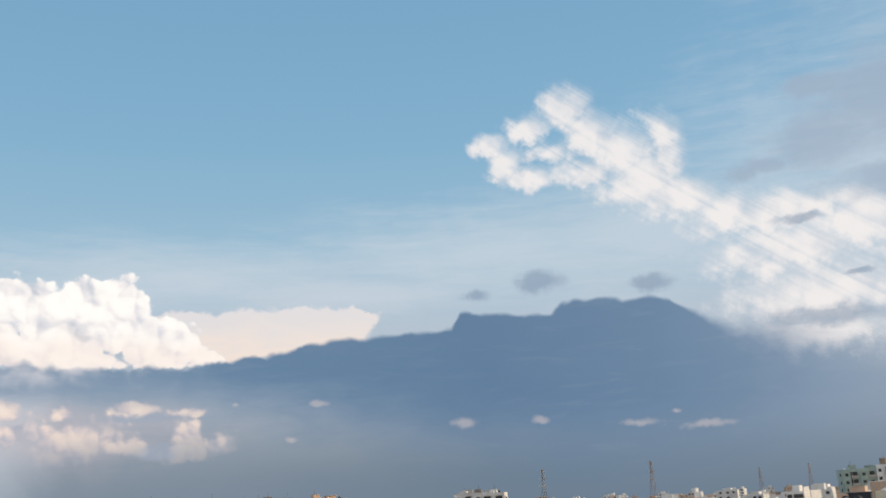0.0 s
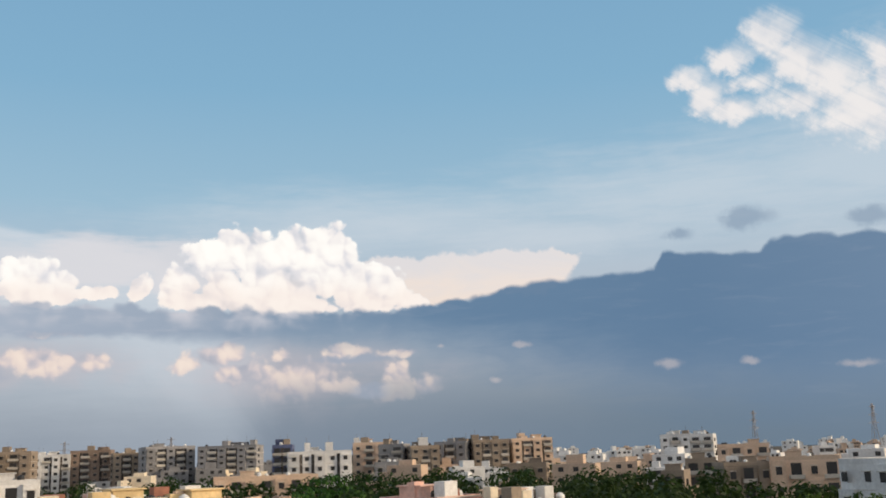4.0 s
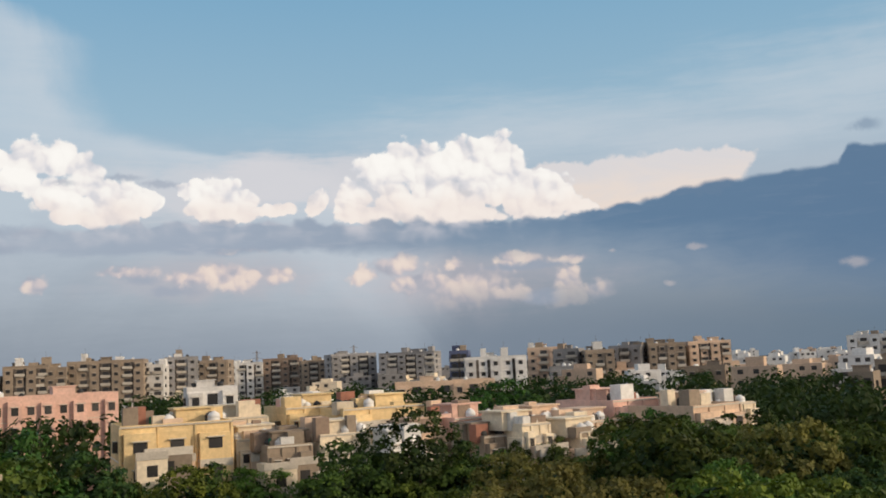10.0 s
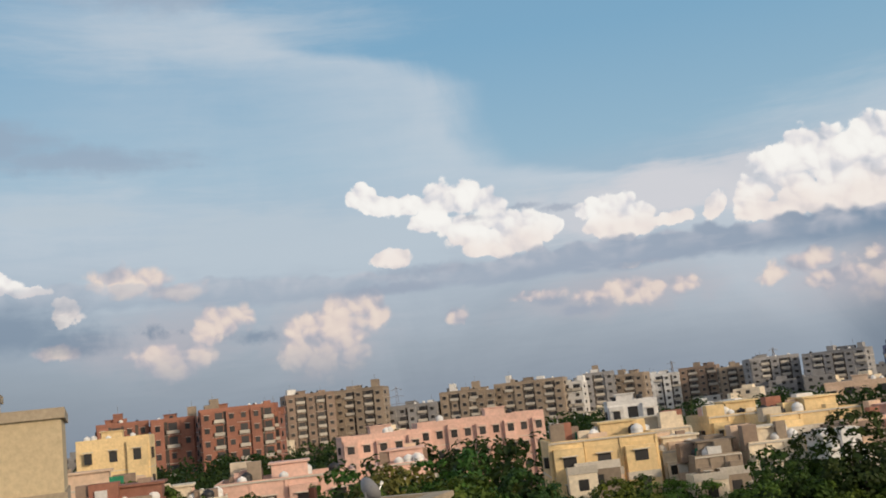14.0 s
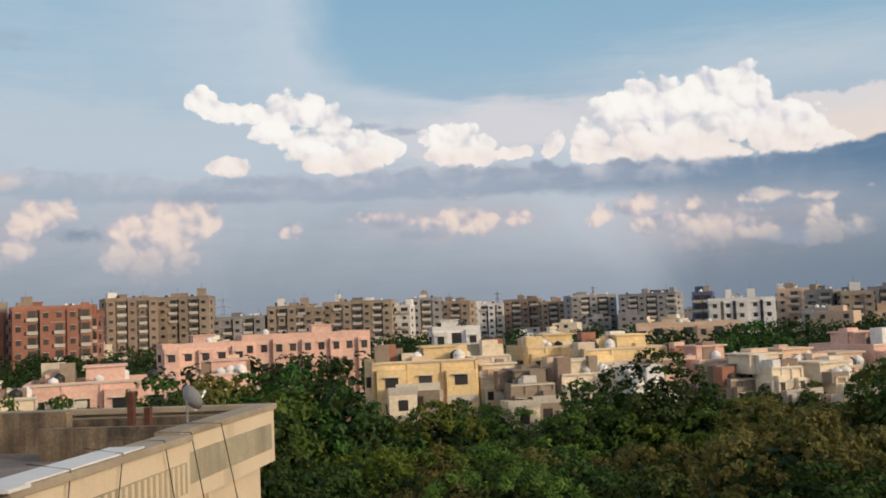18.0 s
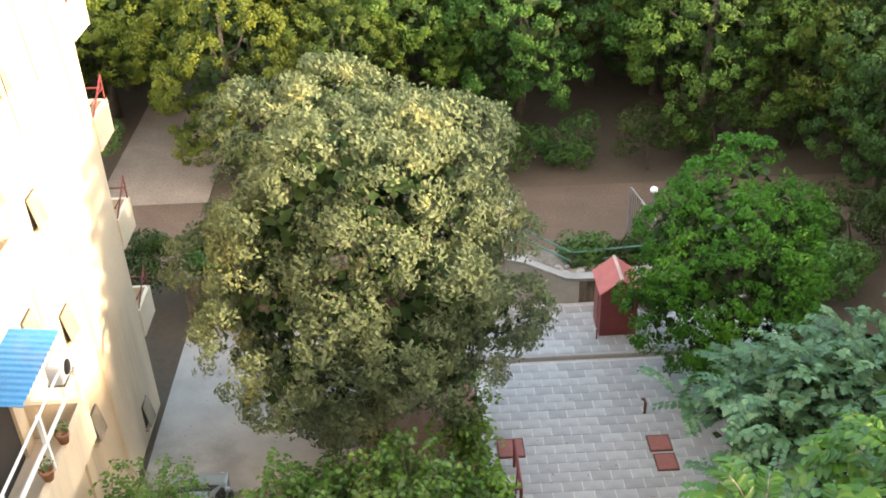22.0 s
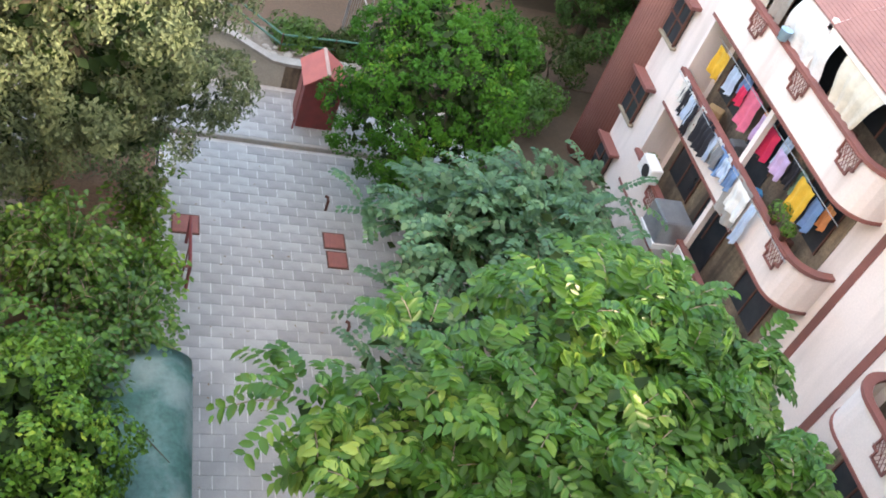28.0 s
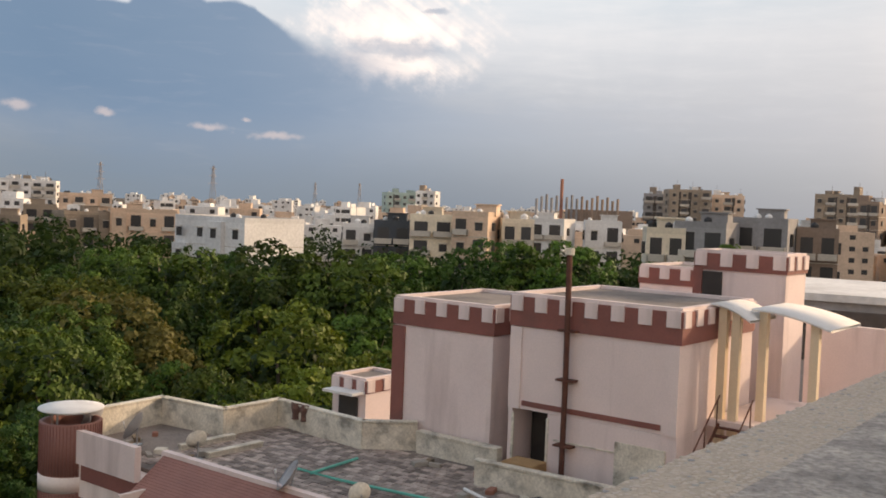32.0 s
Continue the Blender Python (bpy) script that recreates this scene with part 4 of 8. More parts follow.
def flats(x, y, w, d, h, storeys, tone, label="", turn=None, category="building", bays=None, head=True, sink=0.0, balconies=True, ends=True):
    """A block of flats, its front towards -y before turning: body with proud bays and slab edges, parapet, windows with hoods, roof huts."""
    rng = town_rng
    turn = math.degrees(math.atan2(-x, y)) + rng.uniform(-14, 14) if turn is None else turn
    h -= 1.6 if category == "house" else 0.3
    root = thing("apartment_building", label or "%s-storey %s block of flats with a flat roof" % (("two", "three", "four", "five", "six", "seven", "eight", "nine", "ten", "ten")[min(max(storeys - 2, 0), 9)], {"red": "brick-red", "blue": "slate-blue"}.get(tone, tone)), category, pose(x, y, 0, 0, 0, turn), "town buildings")
    st = h / storeys if sink == 0 else sink
    m = TONES[tone]
    hw, hd = w / 2, d / 2
    body = bmesh.new()
    slab(body, -hw, hw, -hd, hd, 0, h)
    nb = bays or max(2, round(w / 4.2))
    bw = w / nb
    for i in range(nb):                                  # proud bays break the front up
        if nb > 2 and i % 2 == 0:
            x0 = -hw + i * bw + 0.08 * bw
            part("bay", block(x0, x0 + bw * 0.84, -hd - 0.9, -hd - 0.003, 0, h - rng.choice((0, 0, st, 0.4))), m, root)
    part("wall", body, m, root)
    trim = bmesh.new()
    for k in range(1, storeys + 1):
        z = h - (storeys - k) * st
        slab(trim, -hw - 0.06, hw + 0.06, -hd - 0.06, hd + 0.06, z - 0.12, z + 0.0) if k < storeys else None
    if storeys > 1:
        part("slab_edge", trim, TRIM, root)
    else:
        trim.free()
    p = blocks((-hw, hw, -hd, -hd + 0.2, h, h + 0.9), (-hw, hw, hd - 0.2, hd, h, h + 0.9), (-hw, -hw + 0.2, -hd + 0.2, hd - 0.2, h, h + 0.9), (hw - 0.2, hw, -hd + 0.2, hd - 0.2, h, h + 0.9))
    part("parapet", p, m, root)
    part("roof", block(-hw + 0.2, hw - 0.2, -hd + 0.2, hd - 0.2, h, h + 0.12), ROOF, root)
    if category != "house" and storeys > 5:              # dark strips paint the shade of shafts between bays, and service boxes on the roof
        for i in range(1, nb):
            if rng.random() < 0.6:
                cx = -hw + i * bw
                part("light_shaft", block(cx - 0.16 * bw, cx + 0.16 * bw, -hd - 0.03, -hd - 0.001, 3.0, h - 0.3), SHAFT_SHADE, root, "flat dark strip painted as shaft shade")
        for i in range(max(2, nb // 2)):
            cx, rh = rng.uniform(-0.85, 0.85) * hw, rng.choice((0.9, 1.4, 2.2, 3.2))
            rb = part("roof_box", block(cx - rng.uniform(0.8, 2.0), cx + rng.uniform(0.8, 2.0), -rng.uniform(0.3, 0.8) * hd, 1.0, h + 0.05, h + 0.9 + rh), TONES[rng.choice((tone, tone, "khaki", "white"))], root)
            part("mast", bar([(cx, 0, h + 0.9 + rh), (cx, 0, h + 2.2 + rh + rng.uniform(0, 1.5))], 0.07, 4), PIPE_GREY, rb)
    if head:
        hx = rng.uniform(-0.5, 0.5) * hw
        part("roof_hut", blocks((hx - 2, hx + 2, -1.5, 2.5, h + 0.1, h + 2.2), (hx - 2.3, hx + 2.3, -1.8, 2.8, h + 2.2, h + 2.4)), m, root)
    vis = min(storeys, max(2, int((h - 7) / st) + 1))
    for k in range(vis):
        z = h - (k + 0.5) * st
        for i in range(nb):
            cx = -hw + (i + 0.5) * bw
            proud = nb > 2 and i % 2 == 0
            yf = -hd - (0.9 if proud else 0.0)
            if z < 3:
                continue
            if balconies and not proud and rng.random() < 0.75:
                part("balcony", BALC, None, root, at=Matrix.Translation((cx, yf, z - st * 0.4)) @ Matrix.Diagonal((bw * 0.9, 1.0, 1.1, 1)))
                part("balcony_door", PANE, None, root, at=Matrix.Translation((cx, yf, z)) @ Matrix.Diagonal((bw * 0.6, 1.0, st * 0.72, 1)))
            else:
                win = part("window", PANE, None, root, at=Matrix.Translation((cx, yf, z)) @ Matrix.Diagonal((min(1.5, bw * 0.42), 1.0, st * 0.38, 1)))
                part("hood", HOOD, None, win)
        for sgn in (-1, 1):                              # the ends
            if ends and d > 9 and k < 5:
                part("window", PANE, None, root, at=Matrix.Translation((sgn * hw, -hd * 0.4, z)) @ Matrix.Diagonal((1.0, 1.3 * 8, st * 0.4, 1)))
    if category == "house":                              # stepped terraces, roof rooms and lean-tos
        for i in range(nb + 1):                          # proud piers and a parapet moulding
            cx = -hw + i * bw
            part("pier", block(cx - 0.14, cx + 0.14, -hd - 0.16, -hd - 0.002, 0, h + 0.6), m, root)
        part("moulding", block(-hw - 0.1, hw + 0.1, -hd - 0.22, -hd - 0.165, h + 0.62, h + 0.8), TRIM, root)
        for j in range(6):                               # small boxes, stair heads and sheds crowd the roof
            cx, cy, bs, rh = rng.uniform(-0.9, 0.9) * hw, rng.uniform(-0.8, 0.6) * hd, rng.uniform(0.5, 1.3), rng.choice((0.8, 1.2, 1.7, 2.3))
            part("roof_shed", block(cx - bs, cx + bs, cy - bs * 0.8, cy + bs * 0.8, h + 0.08, h + 0.5 + rh), TONES[rng.choice((tone, "cream", "white", "khaki", "brown", "peach", "red"))], root)
        for j in range(5):
            bx, by = rng.uniform(-0.75, 0.75) * hw, rng.uniform(-1.25, -0.6) * hd
            bw_, bd_, bh = rng.uniform(1.4, 2.6), rng.uniform(1.2, 2.2), h - rng.uniform(0.6, 4.5)
            an = part("annex", block(bx - bw_, bx + bw_, by - bd_, by + bd_, 0, bh), TONES[rng.choice((tone, tone, "cream", "peach", "khaki", "white"))], root)
            part("annex_parapet", block(bx - bw_ - 0.08, bx + bw_ + 0.08, by - bd_ - 0.08, by - bd_ + 0.1, bh - 0.7, bh + 0.15), TRIM, an)
            if rng.random() < 0.8:
                part("window", PANE, None, an, at=Matrix.Translation((bx, by - bd_, bh - 1.9)) @ Matrix.Diagonal((1.1, 1.0, 1.2, 1)))
        rx = rng.uniform(-0.6, 0.6) * hw
        part("roof_room", block(rx - 1.2, rx + 1.2, 0, 2.0, h + 0.1, h + 1.9), TONES[rng.choice((tone, "peach", "white", "pink"))], root)
        if rng.random() < 0.5:
            part("shade_net", block(-rx - 1.0, -rx + 1.0, -1.2, -1.1, h + 0.3, h + 1.6), GREEN_NET, root, "green shade net")
    for j in range(rng.choice((1, 2, 3)) + (5 if category == "house" else 1)):
        a = radians(turn)
        lx, ly = rng.uniform(-0.8, 0.8) * hw, rng.uniform(-0.8, 0.2) * hd
        water_tank(x + lx * math.cos(a) - ly * math.sin(a), y + lx * math.sin(a) + ly * math.cos(a), h + 0.12, rng.uniform(0.9, 1.3), rng.random() < 0.25)
    return root


# plan of the town: x, y, width, depth, height, storeys, tone
LEFT_TOWERS = [
    (-210, 289, 16.9, 14, 28.4, 6, "red"),
    (-193, 294, 14.5, 14, 28.1, 6, "red"),
    (-169, 293, 23.6, 16, 29.3, 7, "red"),
    (-159, 303, 3.2, 14, 26.3, 6, "red"),
    (-179, 368, 19.8, 18, 33.3, 10, "brown"),
    (-162, 386, 20.1, 18, 33.4, 10, "khaki"),
    (-129, 175, 14.0, 14, 22.4, 4, "yellow"),
    (-145, 402, 21.6, 15, 24.7, 7, "grey"),
    (-126, 409, 16.7, 16, 28.2, 8, "khaki"),
]
MID_TOWERS = [
    (-119, 411, 15.2, 16, 27.2, 8, "khaki"),
    (-98, 423, 29.9, 18, 29.2, 9, "khaki"),
    (-81, 431, 9.7, 16, 26.8, 8, "white"),
    (-73, 452, 14.2, 16, 29.9, 9, "grey"),
    (-61, 474, 14.2, 16, 28.1, 8, "khaki"),
    (-51, 525, 17.0, 16, 26.9, 8, "white"),
    (-33, 527, 18.8, 16, 28.4, 9, "brown"),
    (-17, 508, 12.4, 16, 26.3, 9, "khaki"),
    (2, 489, 22.5, 18, 28.4, 10, "grey"),
    (31, 478, 26.9, 18, 27.7, 10, "grey"),
    (47, 406, 7.8, 18, 26.2, 7, "blue"),
    (87, 429, 13.9, 16, 26.3, 8, "peach"),
]
MID_ROW = [
    (93, 407, 10.3, 16, 25.0, 8, "grey"),
    (102, 395, 11.6, 16, 23.9, 8, "khaki"),
    (120, 411, 14.0, 16, 25.3, 8, "grey"),
    (134, 407, 15.2, 16, 25.5, 8, "khaki"),
    (153, 410, 17.9, 16, 25.6, 9, "peach"),
    (29, 297, 29.3, 16, 16.1, 4, "peach"),
    (-31, 230, 11.0, 14, 18.3, 4, "white"),
    (79, 348, 13.0, 14, 18.3, 5, "grey"),
    (118, 316, 12.4, 14, 16.4, 5, "khaki"),
]
RIGHT_FAR = [
    (211, 384, 12.5, 16, 24.8, 8, "white"),
    (220, 378, 9.5, 16, 24.4, 8, "white"),
    (207, 328, 18.2, 16, 19.9, 5, "peach"),
    (154, 267, 8.8, 16, 16.4, 4, "khaki"),
    (153, 244, 12.8, 15, 15.2, 3, "khaki"),
    (166, 235, 17.6, 15, 16.2, 3, "peach"),
    (128, 235, 5.7, 15, 14.1, 3, "khaki"),
    (431, 207, 10.3, 16, 29.7, 8, "grey"),
    (419, 186, 18.7, 16, 31.6, 9, "khaki"),
    (435, 173, 14.1, 16, 29.9, 8, "peach"),
    (412, 117, 16.6, 16, 30.8, 8, "khaki"),
    (376, 95, 7.0, 16, 27.6, 6, "brown"),
    (434, 367, 20.8, 16, 26.8, 7, "mint"),
    (443, 355, 11.2, 16, 28.3, 7, "white"),
]
RIGHT_NEAR = [
    (156, 143, 6.8, 14, 16.1, 4, "white"),
    (157, 134, 7.7, 14, 17.0, 4, "dark"),
    (155, 122, 8.7, 15, 18.6, 5, "cream"),
    (156, 112, 6.9, 15, 19.5, 5, "peach"),
    (164, 109, 6.3, 14, 18.4, 4, "cream"),
    (211, 129, 9.1, 14, 18.2, 4, "white"),
    (226, 123, 9.1, 14, 18.1, 3, "white"),
    (141, 66, 5.7, 12, 18.4, 4, "cream"),
    (144, 60, 7.6, 12, 19.5, 4, "grey"),
    (157, 56, 8.7, 14, 20.4, 4, "grey"),
    (168, 51, 6.4, 12, 19.1, 4, "brown"),
]
for table in (LEFT_TOWERS, MID_TOWERS, MID_ROW, RIGHT_FAR, RIGHT_NEAR):
    for row in table:
        flats(*row)

# the long pink school-like block, white office block, white godown
flats(-74, 182, 15.5, 12, 17.6, 5, "pink", "five-storey pink block with rows of dark windows", bays=5, balconies=False)
flats(-57, 193, 25.0, 14, 18.6, 5, "pink", "long five-storey pink block with rows of dark windows", bays=9, balconies=False)
flats(58, 385, 24.0, 16, 23.1, 6, "white", "white six-storey office block with ribbon windows", turn=-6, bays=5, balconies=False)
flats(119, 139, 20, 13.5, 17.0, 4, "white", "plain whitewashed four-storey block with a blank lit end wall", turn=-92, bays=4, balconies=False, head=False, ends=False)

# near houses over the treetops
NEAR = [
    (-20.7, 119, 12.2, 11, 16.8, "yellow", -6), (-15.0, 131, 7.0, 10, 16.6, "cream", -6), (-6.3, 137, 7.4, 11, 17.3, "yellow", -4),
    (-11.5, 121, 5.0, 7, 14.4, "cream", -6), (2.7, 131, 11.0, 10, 17.0, "yellow", -2), (-1.5, 118, 6.0, 6, 14.6, "cream", -2), (13.3, 126, 7.0, 11, 15.4, "pink", 4),
    (19.8, 118, 4.0, 8, 14.6, "cream", 4), (16.0, 119, 4.6, 7, 13.4, "khaki", 4), (35.1, 133, 8.4, 11, 16.2, "pink", 6), (30.0, 126, 6.0, 7, 14.0, "peach", 6), (42.5, 125, 9.4, 12, 15.4, "peach", 8),
    (8.2, 121, 4.5, 6, 14.2, "peach", 0), (-7.6, 116, 5.0, 6, 13.8, "khaki", -4), (24.6, 124, 5.0, 7, 14.8, "peach", 4), (27.2, 118, 4.0, 6, 13.4, "cream", 4), (49.0, 131, 7.0, 9, 15.0, "cream", 8), (5.6, 114, 4.0, 5, 13.4, "white", 0),
]
for x, y, w, d, h, tone, turn in NEAR:
    flats(x, y, w, d, h, 5, tone, "%s plastered house with roof tanks behind the trees" % tone, turn=turn + 24, category="house", bays=3, balconies=False)
for x, y, w, d, h, tone, turn in [(-53, 102, 15, 10, 16.6, "pink", 26), (-60, 93, 8, 9, 15.6, "cream", 30), (-43, 112, 6, 9, 16.4, "pink", 22), (-66, 84, 13, 9, 18.2, "peach", 34), (-57, 78, 7, 7, 16.8, "red", 30)]:
    flats(x, y, w, d, h, 5, tone, "%s plastered house with roof tanks behind the trees" % tone, turn=turn, category="house", bays=4, balconies=False)

# the sea of small pale houses out to the horizon
def sprawl(name, label, seed, n, tone, r0, r1, a0, a1, h0, h1):
    rng = random.Random(seed)
    bm = bmesh.new()
    V, F = [], []
    for _ in range(n):
        r, a = r0 + (r1 - r0) * rng.random() ** 1.4, radians(rng.uniform(a0, a1))
        cx, cy = r * math.sin(a), r * math.cos(a)
        w, d, h, t = rng.uniform(5, 14), rng.uniform(6, 12), rng.uniform(h0, h1) * (1 + 0.15 * (r > 700)), rng.uniform(-.4, .4) - a
        c, s = math.cos(t), math.sin(t)
        for hw, hd, z0, z1 in ((w / 2, d / 2, 0, h), (w * 0.2, d * 0.25, h, h + rng.uniform(1.0, 3.0))):
            i = len(V)
            for z in (z0, z1):
                for px, py in ((-hw, -hd), (hw, -hd), (hw, hd), (-hw, hd)):
                    V.append((cx + px * c - py * s, cy + px * s + py * c, z))
            F += [(i, i + 1, i + 5, i + 4), (i + 1, i + 2, i + 6, i + 5), (i + 2, i + 3, i + 7, i + 6), (i + 3, i, i + 4, i + 7), (i + 4, i + 5, i + 6, i + 7)]
        for k in range(int(h / 3.2)):                    # dark openings towards the viewer
            for px in (-0.3, 0.05, 0.32):
                if rng.random() < 0.75:
                    i = len(V)
                    q, z = -d / 2 - 0.04, h - 2.2 - k * 3.2
                    if z < 1:
                        continue
                    for ax, az_ in ((0, 0), (1.6, 0), (1.6, 1.3), (0, 1.3)):
                        X = px * w + ax - 0.8
                        V.append((cx + X * c - q * s, cy + X * s + q * c, z + az_))
                    F.append((i, i + 1, i + 2, i + 3))
                    V_dark.append(len(F) - 1)
    bm.free()
    me = bpy.data.meshes.new(name)
    me.from_pydata(V, [], F)
    me.materials.append(TONES[tone])
    me.materials.append(FAR_GLASS)
    for f in V_dark:
        me.polygons[f].material_index = 1
    V_dark.clear()
    return tagged(new(name, me), label, "houses", kind="stuff")


V_dark = []
sprawl("far_houses", "distant pale whitewashed houses packed to the horizon", 1, 420, "white", 330, 1500, 15, 85, 9, 19)
sprawl("far_houses", "distant peach and cream houses packed to the horizon", 2, 340, "peach", 300, 1400, 12, 85, 9, 18)
sprawl("far_houses", "distant grey houses behind the towers", 3, 160, "grey", 430, 1200, -60, 20, 9, 20)
sprawl("far_houses", "distant cream houses behind the towers", 4, 160, "cream", 400, 1000, -60, 20, 8, 17)
sprawl("far_houses", "distant low white houses among trees", 5, 70, "white", 330, 800, -60, 20, 7, 14)


def pylon(x, y, h, w=7.0):
    """A lattice mast with three pairs of arms."""
    t = thing("power_pylon", "distant grey lattice power pylon", "pylon", pose(x, y, 0, 0, 0, 20), "power pylons")
    lv = [(0, w / 2), (h * 0.45, w * 0.24), (h * 0.7, w * 0.12), (h, w * 0.05)]
    for sx in (-1, 1):
        for sy in (-1, 1):
            part("leg", bar([(sx * r, sy * r, z) for z, r in lv], 0.17, 4), PYLON, t)
    for sy in (-1, 1):
        pts, n = [], 9
        for k in range(n + 1):
            f = k / n
            r = np.interp(f * h, [z for z, _ in lv], [q for _, q in lv])
            pts.append(((1 if k % 2 else -1) * r, sy * r, f * h))
        part("lattice", bar(pts, 0.10, 4), PYLON, t)
    for z, a in ((0.72, 0.75), (0.84, 0.6), (0.95, 0.5)):
        part("arm", bar([(-w * a, 0, z * h), (0, 0, z * h + 0.8), (w * a, 0, z * h)], 0.22, 4), PYLON, t)


PYLON = mat("pylon_steel", (.24, .24, .26), (.20, .20, .22), 0.5, 0.6, 0.0)
for a, d, h in ((32.96, 700, 41.5), (39.0, 640, 40.5), (44.75, 900, 37.5), (47.3, 900, 38.5), (-20.8, 620, 39.0), (-5.04, 800, 40.0), (0.47, 800, 41.0)):
    pylon(d * math.sin(radians(a)), d * math.cos(radians(a)), h)
# a storey under construction: bare columns and a hoist mast
cs = thing("building_site", "bare concrete columns of a building going up", "building site", pose(0, 0, 0))
for k in range(17):
    a = radians(57.6 + 0.29 * k)
    part("column", block(-0.4, 0.4, -0.4, 0.4, 0, 25.5 + (k * 7 % 5) * 0.5), TONES["brown" if k > 8 else "grey"], cs, at=pose(420 * math.sin(a), 420 * math.cos(a), 0))
part("deck", block(-14, 14, -4, 4, 0, 21.5), TONES["brown"], cs, at=pose(424 * math.sin(radians(61.2)), 424 * math.cos(radians(61.2)), 0, 0, 0, -61))
part("hoist_mast", block(-0.5, 0.5, -0.5, 0.5, 0, 34), TONES["red"], cs, at=pose(418 * math.sin(radians(59.03)), 418 * math.cos(radians(59.03)), 0))
# grey hall with a flat roof beyond the pink towers
hl = thing("grey_hall", "long grey hall with a flat pale roof and dark glazing", "hall", pose(78, 17, 0, 0, 0, -78))
part("wall", block(-12, 12, -9, 9, 0, 15.6), TONES["grey"], hl)
part("roof", block(-12.4, 12.4, -9.4, 9.4, 15.6, 16.1), TONES["white"], hl)
part("glazing", block(-11.5, 11.5, -9.06, -9.0, 11.5, 15.0), GLASS_DK, hl)

# ---------------------------------------------------------------- woods
NEEM = leaf_mat("neem_leaves", (.018, .040, .009), (.092, .148, .024), (.26, .30, .042), hue=(0.47, 0.52), value=(0.62, 1.5), through_light=0.2, own=0.2)
NEEM_DRY = leaf_mat("dry_leaves", (.055, .055, .017), (.19, .165, .048), (.36, .29, .075), hue=(0.495, 0.525), value=(0.8, 1.3), own=0.25)
DEEP = leaf_mat("deep_green_leaves", (.009, .028, .007), (.05, .10, .018), (.12, .19, .03), hue=(0.47, 0.52), value=(0.62, 1.5), through_light=0.2, own=0.2)
# the tan end of this range paints warm sunlight onto some leaves
SILVER = leaf_mat("grey_green_leaves", (.046, .072, .042), (.17, .205, .10), (.47, .41, .14), through_light=0.3, own=0.3)
LIMEG = leaf_mat("bright_green_leaves", (.013, .045, .008), (.13, .26, .026), (.56, .66, .10), 0.42, gloss=0.35)
BLUEG = leaf_mat("bluish_green_leaves", (.022, .065, .028), (.095, .20, .085), (.24, .36, .16), 0.4, gloss=0.4)
# leaf colour darkened to imitate trees standing in shadow
SHADED_LEAF = leaf_mat("shade_dark_leaves", (.010, .028, .008), (.05, .10, .022), (.12, .18, .036), value=(0.85, 1.1), through_light=0.15)
# leaf colour darkened to paint the shade inside the crowns
INNER_SHADE = leaf_mat("shade_inner_leaves", (.012, .028, .008), (.038, .07, .016), None, 0.6, 0.15)
# yellower leaf colour with the look of sunlight put in
NEEM_SUNLIT = leaf_mat("sunlit_yellow_leaves", (.026, .050, .009), (.135, .18, .024), (.33, .33, .045), hue=(0.48, 0.51), value=(0.75, 1.35), through_light=0.25, own=0.2)
wood_rng = random.Random(5)
KINDS, MID_KINDS, FAR_KINDS = [], [], []
EDGE_SPOTS = [(-0.8, 45.5), (-8.4, 42.6), (5.0, 44.6), (9.4, 50.0), (-4.8, 52.0), (25.0, 40.6)]
for k, (mt, h, r, nm) in enumerate([(NEEM, 14.0, 5.0, "tall neem tree with a dense green crown"), (NEEM_SUNLIT, 12.5, 5.6, "broad yellow-green park tree"), (DEEP, 13.5, 5.2, "dark green park tree with a full crown"),
                                    (NEEM_DRY, 13.0, 4.8, "park tree with thinning yellow-brown leaves"), (NEEM, 15.0, 4.8, "tall green tree with drooping sprays"), (SHADED_LEAF, 13.5, 5.4, "park tree with a heavy crown darkened as if shaded")]):
    KINDS.append(tufted_tree(nm, pose(*EDGE_SPOTS[k], 0), 40 + k, h, (r, r, h * 0.47), 0.51, 22, 1.7, 21, 62, 0.46, 0.185, mt, INNER_SHADE, 0.26, -0.9, "park trees", droop=0.7, wide=0.58, fill=3.0, stray=0.5))
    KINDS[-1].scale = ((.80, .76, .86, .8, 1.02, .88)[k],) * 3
    MID_KINDS.append(tufted_tree(nm, pose(-27 + 13 * k, 62 + (k % 2) * 9, 0), 50 + k, h, (r, r, h * 0.47), 0.51, 21, 1.75, 18, 26, 0.5, 0.31, mt, INNER_SHADE, 0.26, -0.8, "park trees", droop=0.6, wide=0.6, fill=2.0, stray=0.4))
    FAR_KINDS.append(tufted_tree(nm, pose(-30 + 15 * k, 96, 0), 60 + k, h, (r, r, h * 0.47), 0.51, 18, 1.85, 15, 19, 0.62, 0.42, mt, INNER_SHADE, 0.26, -0.3, "park trees", droop=0.5, wide=0.6, fill=1.6, nlimb=4))


def plant(x, y, kind, s):
    if y > 86:
        s *= 0.86
    t = copy_thing((KINDS if y < 50 and x < 30 else MID_KINDS if y < 72 and x < 40 else FAR_KINDS)[kind], pose(x, y, 0, 0, 0, wood_rng.uniform(0, 360)))
    t.scale = (s * wood_rng.uniform(0.92, 1.15), s * wood_rng.uniform(0.92, 1.15), s)
    return t


